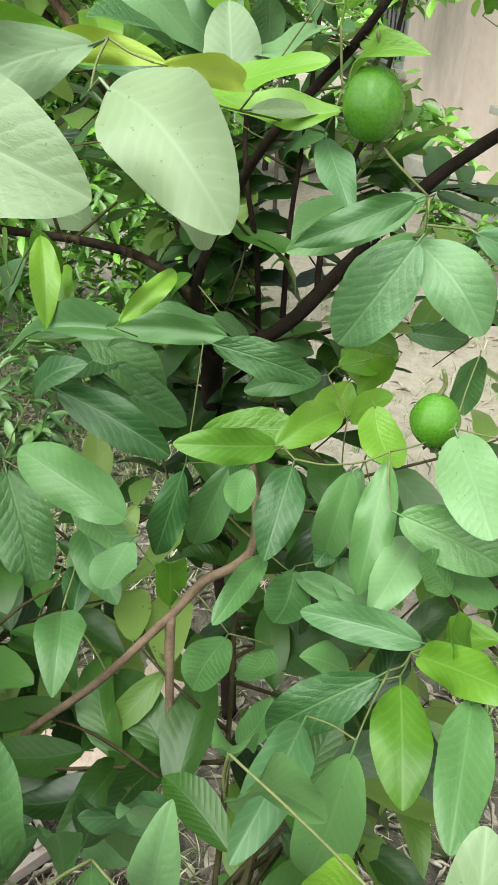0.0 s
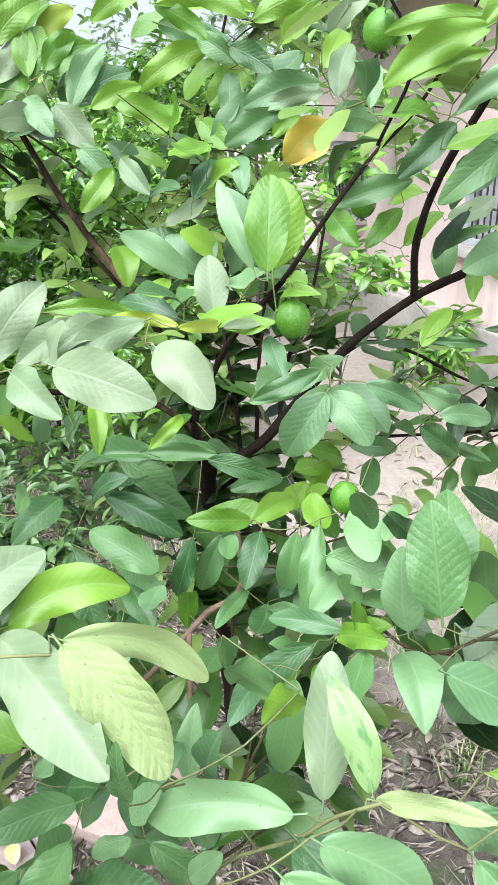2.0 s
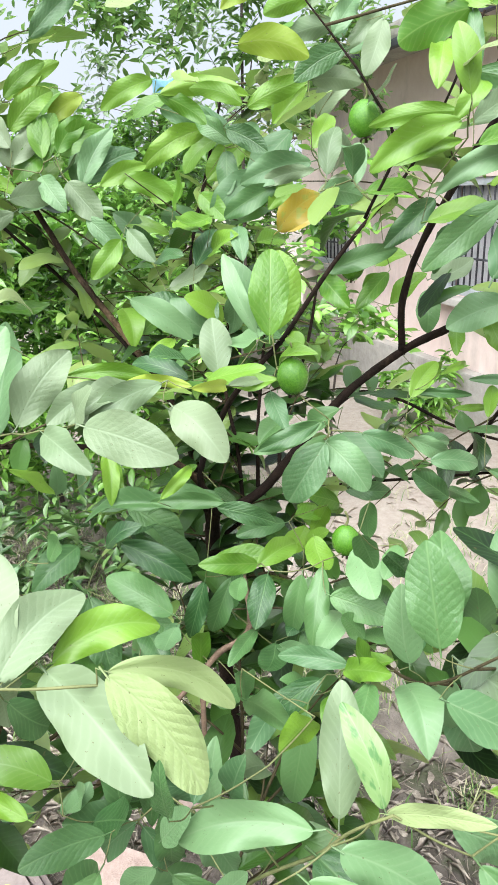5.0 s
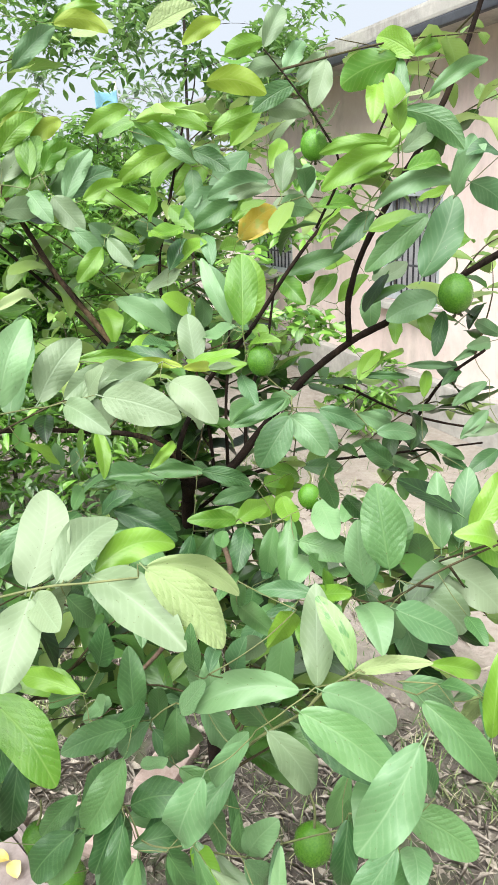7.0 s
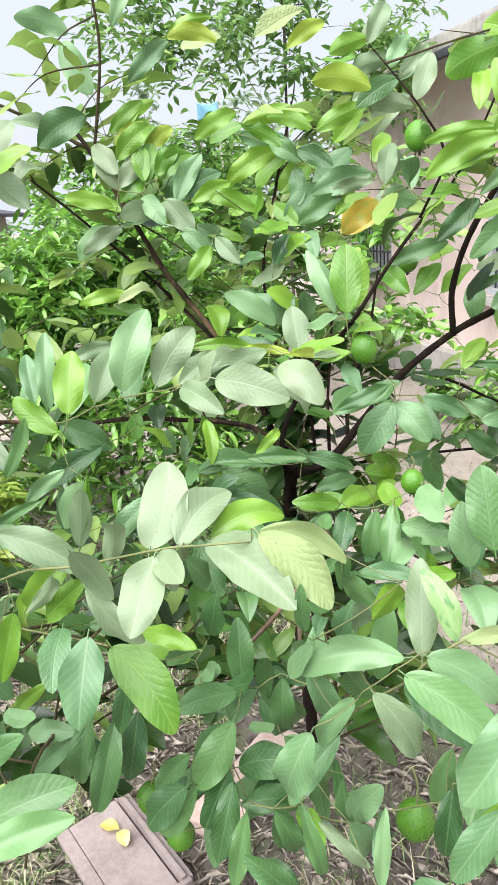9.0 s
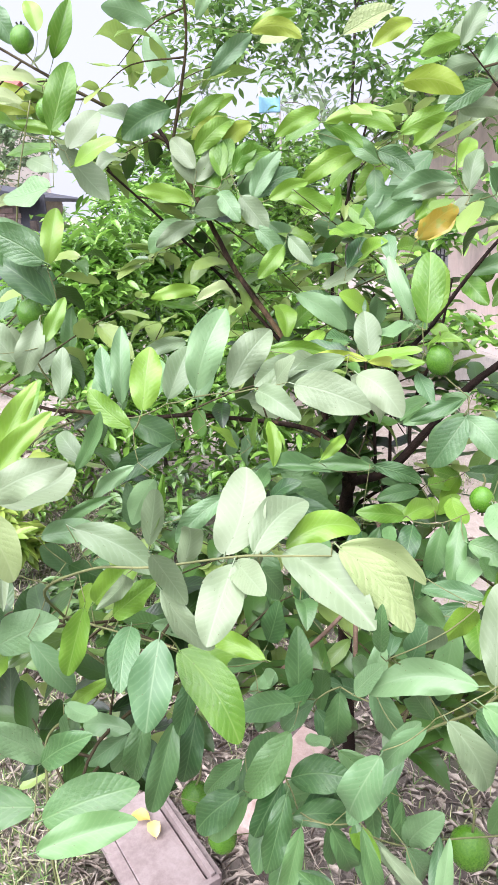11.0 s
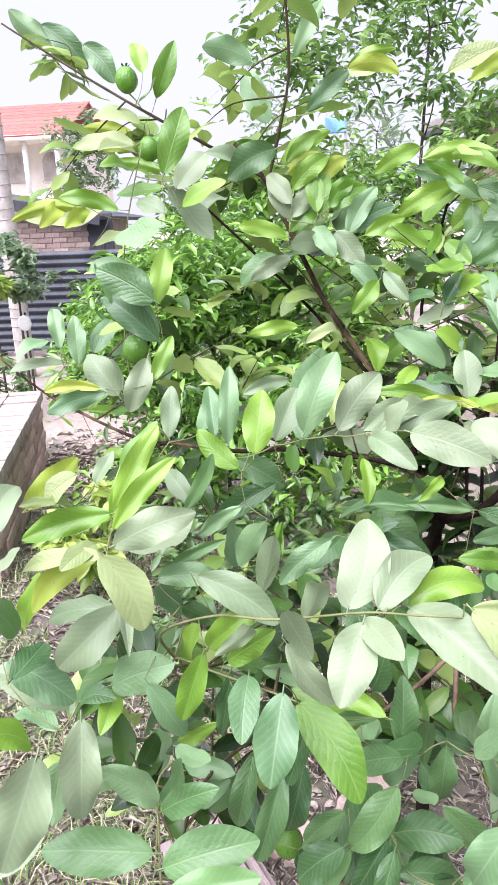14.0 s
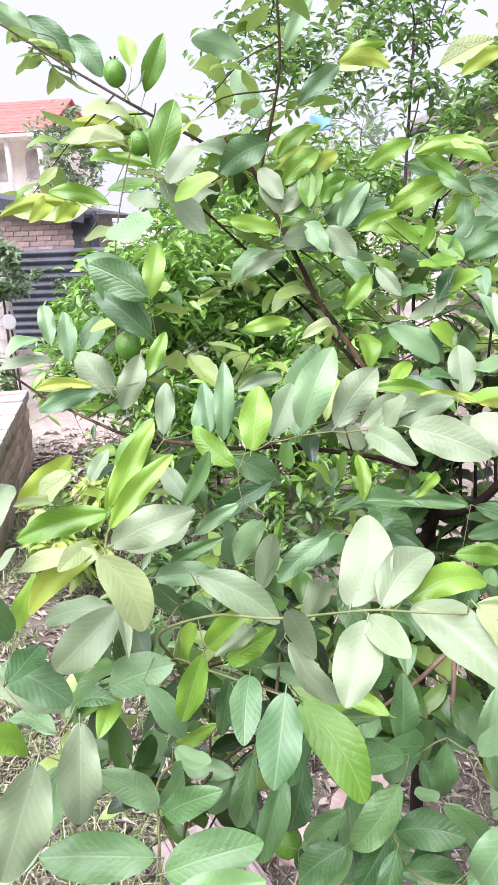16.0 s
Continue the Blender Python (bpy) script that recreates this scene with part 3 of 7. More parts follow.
def build_far_house():
    """A two-storey cream house with a tiled roof, pillars and an arched window."""
    hs = thing("far_house", (-16, 32, 0), "two-storey cream house with red tiled roof and white pillars", "house", kind="structure")
    part("wall", box((9.4, 6, 5.6), (-16.6, 34.2, 2.78)), MAT_CREAM, hs, "cream plastered wall")
    part("porch_slab", box((9.8, 2.2, 0.22), (-16.6, 30.9, 3.1), 0.03), MAT_CREAM, hs)
    part("eave", box((10.0, 2.6, 0.2), (-16.6, 30.8, 5.56), 0.03), MAT_CREAM, hs)
    for x in (-12.0, -13.45, -15.3, -17.2, -19.1, -21.0):
        v, f = tube([(x, 30.0, 3.2), (x, 30.0, 5.5)], 0.13, 0.11, 12, 0, 2)
        under(new("pillar", mesh_of("pillar", v, f, MAT_WHITE, True)), hs, None, "white round pillar")
        part("pier", box((0.4, 0.4, 3.0), (x, 30.0, 1.5), 0.02), MAT_CREAM, hs)
    for k in range(9):
        y0, z0 = 29.7 + 0.42 * k, 5.70 + 0.20 * k
        part("tile_row", box((10.4, 0.46, 0.07), (-16.6, y0, z0), 0.02, turn=pose(0, 0, 0, 25, 0, 0)), MAT_TILE, hs, "course of red roof tiles")
    part("roof_back", box((10.4, 4.2, 0.1), (-16.6, 35.2, 6.5), turn=pose(0, 0, 0, -22, 0, 0)), MAT_TILE, hs)
    bm = bmesh.new()
    ring = [(-0.42, 0), (0.42, 0), (0.42, 0.8)] + [(0.42 * math.cos(a), 0.8 + 0.42 * math.sin(a)) for a in [math.pi * i / 10 for i in range(1, 10)]] + [(-0.42, 0.8)]
    vs = [bm.verts.new((-12.75 + x, 31.17, 3.9 + z)) for x, z in ring]
    bm.faces.new(vs)
    r = bmesh.ops.extrude_face_region(bm, geom=bm.faces[:])
    bmesh.ops.translate(bm, verts=[v for v in r["geom"] if isinstance(v, bmesh.types.BMVert)], vec=(0, -0.06, 0))
    part("arched_window", bm, MAT_CONCRETE, hs, "brown arched window")
    for x in (-14.4, -16.4, -18.4):
        part("window", box((1.0, 0.08, 1.3), (x, 31.17, 4.5), 0.01), MAT_CONCRETE, hs)
    return hs


build_far_house()


def build_palm():
    """The bare ringed trunk of an areca palm."""
    palm = thing("areca_palm", (-3.81, 7.0, 0), "tall pale ringed areca palm trunk", "palm tree")
    v, f = tube([(-3.82, 7.0, -0.05), (-3.815, 7.0, 1.5), (-3.825, 7.0, 3.0), (-3.84, 7.0, 5.2), (-3.81, 7.02, 7.4)], 0.105, 0.085, 16, 0.05, 10)
    under(new("trunk", mesh_of("trunk", v, f, MAT_PALM, True)), palm)
    rng = random.Random(2)
    z = 0.3
    while z < 7.2:
        r = 0.107 - 0.0027 * z
        v, f = tube([(-3.822 + r * math.cos(a), 7.0 + r * math.sin(a), z + 0.006 * math.sin(a * 2 + z)) for a in [2 * math.pi * k / 12 for k in range(13)]], 0.006, 0.006, 5, 0.2, 1)
        under(new("ring", mesh_of("ring", v, f, MAT_CONCRETE, True)), palm)
        z += rng.uniform(0.10, 0.16)
    mass = Mass()
    thin = [leaf_shape(0.02, 0.3, 0.0, 0.9, 70, 4, 2)]
    for k in range(11):
        h, base = k * 33, Vector((-3.81, 7.02, 7.35))
        for i in range(26):
            u = i / 26
            p = base + Vector((-math.sin(radians(h)) * 1.9 * u, math.cos(radians(h)) * 1.9 * u, 0.9 * u - 1.5 * u * u))
            for s in (-1, 1):
                mass.add(leaf_pose(p, 0.5 - 0.25 * u, h + s * 55, -15 - 30 * u, 20 * s, 0.035), 0, thin)
    under(new("crown", mass.mesh("crown", MAT_TREE)), palm)
    return palm


build_palm()


# ---- shrubs and trees behind ----
def leafy(name, label, category, at, trunk, clumps, leaf, mat, seed, shapes=None, per=60, kind=""):
    """A shrub or tree: limbs from the trunk to every clump, and a crown of single leaves round them.
    clumps: x, y, z, radius; leaf: shortest, longest, width ratio."""
    rng = random.Random(seed)
    th = thing(name, at, label, category, kind=kind)
    wood, mass = Mass(), Mass()
    foot = Vector(at)
    top = foot + Vector(trunk[:3])
    v, f = tube([foot - Vector((0, 0, 0.05)), foot.lerp(top, 0.5) + Vector((rng.uniform(-0.03, 0.03), 0, 0)), top], trunk[3], trunk[3] * 0.6, 8, 0.1)
    wood.solid(v, f)
    joined = [(top, trunk[3] * 0.55), (foot.lerp(top, 0.75), trunk[3] * 0.6)]
    for cx, cy, cz, r in sorted(clumps, key=lambda q: (Vector(q[:3]) - top).length):
        c = Vector((cx, cy, cz))
        start, thick = min(joined, key=lambda q: (q[0] - c).length)
        mid = start.lerp(c, 0.5) + Vector((rng.uniform(-0.1, 0.1), rng.uniform(-0.1, 0.1), 0.05)) * (c - start).length
        v, f = tube([start, mid, c], thick * 0.7, thick * 0.45, 6, 0.1, 4)
        joined.append((c, max(thick * 0.6, trunk[3] * 0.06)))
        wood.solid(v, f)
        for k in range(max(2, int(per / 14))):
            a = Vector((rng.gauss(0, 1), rng.gauss(0, 1), rng.gauss(0.3, 1))).normalized()
            tip = c + a * r * rng.uniform(0.6, 1.05)
            v, f = tube([c, c.lerp(tip, 0.5) + Vector((0, 0, 0.04 * r)), tip], trunk[3] * 0.06, trunk[3] * 0.025, 5, 0.1, 3)
            wood.solid(v, f)
            for i in range(14):
                u = rng.uniform(0.25, 1.05)
                p = c.lerp(tip, u) + Vector((rng.gauss(0, 1), rng.gauss(0, 1), rng.gauss(0, 1))) * r * 0.16
                ln = rng.uniform(leaf[0], leaf[1])
                mass.add(leaf_pose(p, ln, rng.uniform(0, 360), rng.uniform(-55, 25), rng.uniform(-45, 45), ln * leaf[2]), rng.randrange(len(shapes or LEAF_SHAPES)), shapes or LEAF_SHAPES)
    under(new("wood", wood.mesh("wood", MAT_TRUNK)), th)
    under(new("crown", mass.mesh("crown", mat)), th)
    return th


def cloud(seed, n, lo, hi, r0, r1):
    rng = random.Random(seed)
    return [(rng.uniform(lo[0], hi[0]), rng.uniform(lo[1], hi[1]), rng.uniform(lo[2], hi[2]), rng.uniform(r0, r1)) for i in range(n)]


# Leaf green paled towards grey: haze and glare put into the colour.
MAT_HAZED_LEAF = leaf_material("pale_hazed_leaf", (0.10, 0.18, 0.08), (0.26, 0.36, 0.20), (0.2, 0.3, 0.15), joined=True, clear=0.42, fold=0.02)
MAT_YELLOWED = leaf_material("yellow_green_leaf", (0.16, 0.30, 0.03), (0.36, 0.46, 0.09), (0.38, 0.46, 0.15), joined=True, clear=0.35, fold=0.03)
LOW_SHAPES = [leaf_shape(a, f, 0.02, s, i + 20, 4, 2) for i, (a, f, s) in enumerate(((0.08, 0.3, 0.6), (0.03, 0.2, 0.4), (-0.06, 0.35, 0.8), (0.12, 0.25, 0.5)))]

def shell(seed, n, c, size, r0, r1):
    """Clumps over the outside of a rounded mass that reaches the ground."""
    rng = random.Random(seed)
    out = []
    for i in range(n):
        a, z = rng.uniform(0, 2 * math.pi), rng.random() ** 0.8
        w = math.sqrt(1 - 0.75 * z * z) * (rng.uniform(0.72, 1.0) if i % 3 else rng.uniform(0.2, 0.7))
        out.append((c[0] + size[0] * w * math.cos(a), c[1] + size[1] * w * math.sin(a), 0.12 + (size[2] - 0.12) * z, rng.uniform(r0, r1)))
    return out


leafy("dense_shrub", "dense glossy green shrub reaching down to the soil", "shrub", (-0.80, 3.1, 0), (0.0, 0.0, 0.4, 0.014),
      shell(11, 135, (-0.80, 3.05), (0.98, 0.62, 1.50), 0.18, 0.30), (0.05, 0.115, 0.30), MAT_SHRUB, 1, LOW_SHAPES, 100)
leafy("dense_shrub", "dense bright green shrub beside the path", "shrub", (-0.85, 5.5, 0), (0.0, 0.0, 0.7, 0.04),
      shell(12, 84, (-0.85, 5.5), (1.40, 0.7, 2.05), 0.28, 0.45), (0.08, 0.15, 0.30), MAT_SHRUB, 2, LOW_SHAPES, 90)
leafy("garden_tree", "tall dark-stemmed tree with fine drooping leaves", "tree", (0.40, 5.0, 0), (0.06, 0.0, 2.9, 0.016),
      cloud(13, 50, (-0.8, 4.4, 2.45), (1.6, 5.8, 4.3), 0.28, 0.45) + cloud(33, 14, (0.55, 4.2, 2.05), (1.3, 4.9, 2.6), 0.2, 0.32), (0.065, 0.12, 0.36), MAT_TREE, 3, LOW_SHAPES, 70)
leafy("garden_tree", "leafy tree standing behind the garden", "tree", (-1.0, 12.0, 0), (0.1, 0.0, 1.6, 0.07),
      shell(14, 44, (-0.7, 12.0), (2.0, 1.2, 2.9), 0.4, 0.65), (0.12, 0.22, 0.38), MAT_TREE, 4, LOW_SHAPES, 70)
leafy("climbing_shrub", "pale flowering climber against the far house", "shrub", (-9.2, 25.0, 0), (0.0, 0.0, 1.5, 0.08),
      shell(15, 40, (-9.2, 25.2), (1.5, 0.9, 5.3), 0.5, 0.8), (0.16, 0.30, 0.42), MAT_HAZED_LEAF, 5, LOW_SHAPES, 70)
leafy("garden_tree", "tree far behind the garden, haze painted into its pale leaves", "tree", (2.5, 22.0, 0), (0.1, 0.0, 3.0, 0.12),
      cloud(16, 26, (-2.5, 20.0, 1.6), (8.0, 25.0, 5.6), 0.8, 1.3), (0.22, 0.42, 0.38), MAT_HAZED_LEAF, 6, LOW_SHAPES, 70)
leafy("potted_shrub", "bushy green shrub beside the sheet fence", "shrub", (-3.42, 6.2, 0), (0.0, 0.0, 0.95, 0.018),
      cloud(17, 16, (-3.70, 6.05, 1.02), (-3.22, 6.35, 1.60), 0.10, 0.16), (0.07, 0.13, 0.4), MAT_HAZED_LEAF, 7, LOW_SHAPES, 60)
leafy("potted_shrub", "small yellow-green garden plant beside the fence", "shrub", (-3.55, 5.9, 0), (0.0, 0.0, 0.7, 0.014),
      cloud(27, 6, (-3.75, 5.75, 0.98), (-3.40, 6.05, 1.18), 0.08, 0.13), (0.07, 0.12, 0.4), MAT_YELLOWED, 17, LOW_SHAPES, 50)
leafy("potted_shrub", "thin curving sapling in front of the sheet fence", "shrub", (-3.05, 7.5, 0), (-0.10, 0.0, 0.85, 0.018),
      cloud(28, 4, (-3.62, 7.4, 1.0), (-3.05, 7.6, 1.30), 0.06, 0.10), (0.06, 0.11, 0.4), MAT_HAZED_LEAF, 18, LOW_SHAPES, 30)
leafy("dense_shrub", "low bright weeds growing beyond the brick wall", "shrub", (-2.2, 5.6, 0), (0.0, 0.0, 0.3, 0.015),
      shell(29, 22, (-2.35, 5.7), (0.65, 0.3, 1.0), 0.12, 0.2), (0.06, 0.11, 0.38), MAT_SHRUB, 19, LOW_SHAPES, 60)
leafy("garden_plant", "small yellow-green plant growing from the soil", "plant", (-1.32, 2.2, 0), (0.0, 0.0, 0.2, 0.012),
      cloud(30, 7, (-1.50, 2.05, 0.20), (-1.15, 2.35, 0.46), 0.07, 0.11), (0.08, 0.14, 0.36), MAT_YELLOWED, 20, LOW_SHAPES, 42)
leafy("dense_shrub", "low leafy weeds growing at the foot of a wall", "shrub", (1.55, 3.9, 0), (0.0, 0.0, 0.25, 0.02),
      cloud(18, 8, (1.25, 3.4, 0.08), (1.95, 4.5, 0.32), 0.10, 0.17), (0.07, 0.15, 0.28), MAT_SHRUB, 8, LOW_SHAPES, 50)

leafy("dense_shrub", "rounded green shrub growing beside the house", "shrub", (0.42, 6.6, 0), (0.0, 0.0, 0.6, 0.03),
      shell(35, 50, (0.42, 6.6), (0.78, 0.6, 2.0), 0.22, 0.34), (0.07, 0.13, 0.38), MAT_SHRUB, 22, LOW_SHAPES, 80)
leafy("garden_shrub", "slender open green shrub growing between bush and house", "shrub", (0.72, 3.1, 0), (0.0, 0.0, 0.7, 0.010),
      cloud(41, 17, (0.42, 2.8, 0.70), (0.98, 3.4, 1.92), 0.14, 0.24), (0.06, 0.115, 0.42), MAT_SHRUB, 31, LOW_SHAPES, 30)
leafy("garden_plant", "low green weeds among rubble near the fence", "weeds", (-3.2, 5.3, 0), (0.0, 0.0, 0.1, 0.006),
      cloud(36, 16, (-3.75, 5.0, 0.06), (-2.7, 5.8, 0.42), 0.10, 0.17), (0.05, 0.11, 0.34), MAT_WEED, 23, LOW_SHAPES, 42)
leafy("garden_plant", "low leafy weeds growing under the guava bush", "weeds", (-0.62, 1.9, 0), (0.0, 0.0, 0.1, 0.006),
      cloud(34, 22, (-1.15, 1.5, 0.06), (-0.15, 2.5, 0.34), 0.10, 0.17), (0.05, 0.11, 0.34), MAT_WEED, 21, LOW_SHAPES, 42)


def build_tarp():
    """A scrap of faded blue tarpaulin tied to two bamboo poles."""
    th = thing("tarpaulin_screen", (-0.07, 8.6, 0), "scrap of faded blue tarpaulin tied to bamboo poles", "tarpaulin")
    for x in (-0.30, -0.06):
        stem("pole", [(x, 8.6, -0.05), (x + 0.01, 8.6, 1.5), (x, 8.6, 2.95)], 0.018, 0.014, th, MAT_PALM, "thin bamboo pole")
    n, verts, faces = 10, [], []
    for j in range(n + 1):
        for i in range(n + 1):
            u, v = i / n, j / n
            verts.append((-0.31 + 0.26 * u, 8.578 + 0.03 * math.sin(u * 7 + v * 3) * math.sin(math.pi * u), 2.66 + 0.20 * v - 0.03 * math.sin(u * 3.14) * v))
    faces = [(j * (n + 1) + i, j * (n + 1) + i + 1, (j + 1) * (n + 1) + i + 1, (j + 1) * (n + 1) + i) for j in range(n) for i in range(n)]
    ob = under(new("sheet", mesh_of("sheet", verts, faces, MAT_TARP, True)), th, None, "faded blue tarpaulin sheet")
    md = ob.modifiers.new("cloth", "SOLIDIFY")
    md.thickness = 0.006


build_tarp()


def build_dish():
    """A white enamel dish propped upright against a stake in front of the fence."""
    th = thing("white_dish", (-3.39, 6.2, 0), "round white enamel dish hung on a stake", "dish")
    stem("stake", [(-3.39, 6.225, -0.05), (-3.39, 6.225, 0.85)], 0.012, 0.010, th, MAT_TRUNK, "thin wooden stake")
    bm = bmesh.new()
    bmesh.ops.create_uvsphere(bm, u_segments=28, v_segments=12, radius=0.075, matrix=pose(-3.39, 6.19, 0.745, 90, 0, 0) @ Matrix.Diagonal((1, 1.1, 0.25, 1)))
    part("dish", bm, MAT_WHITE, th, "round white enamel dish", smooth=True)


build_dish()


# ---- things on the soil ----
def build_board():
    """A small weathered lid of planks with raised battens, lying on the soil."""
    at = pose(-0.515, 0.728, 0.0, 0, 1, 35.9)
    b = thing("wooden_lid", at, "small weathered pinkish wooden crate lid lying on the soil", "wooden lid")
    for x, w in ((-0.0845, 0.034), (0.004, 0.139)):
        part("plank", box((w, 0.34, 0.020), (x, 0, 0.026), 0.002), MAT_BOARD, b, m=at)
    for x, h in ((0.086, 0.044), (0.104, 0.030)):
        part("batten", box((0.013, 0.35, h), (x, 0, 0.016 + h / 2), 0.003), MAT_BOARD, b, "raised edge batten", at)
    part("batten", box((0.20, 0.016, 0.034), (0.0, -0.180, 0.034), 0.003), MAT_BOARD, b, "raised edge batten", at)
    return b


build_board()
MAT_FALLEN = leaf_material("fallen_yellow_leaf", (0.62, 0.46, 0.10), (0.72, 0.58, 0.22), (0.6, 0.5, 0.2), fold=0.05)
FALLEN = mesh_of("fallen_leaf", *(lambda s: (s[0], s[1], MAT_FALLEN, True, s[2]))(leaf_shape(0.10, 0.3, 0.06, 0.1, 90)))
for x, y, h in ((-0.527, 0.800, 70), (-0.500, 0.745, 20)):
    tagged(new("fallen_leaf", FALLEN), "fallen yellow leaf lying on a wooden board", "leaf", "fallen yellow leaves").matrix_basis = leaf_pose((x, y, 0.047), 0.055, h, 0, 0, 0.036)

for x, y, yaw, z in ((-0.30, 0.86, -20, 0.006), (-0.12, 1.05, 60, 0.0)):
    ob = new("loose_brick", BRICK)
    ob.matrix_basis = pose(x, y, z, 5, 9, yaw)
    tagged(ob, "loose old brick half sunk in the soil", "brick", "loose bricks")


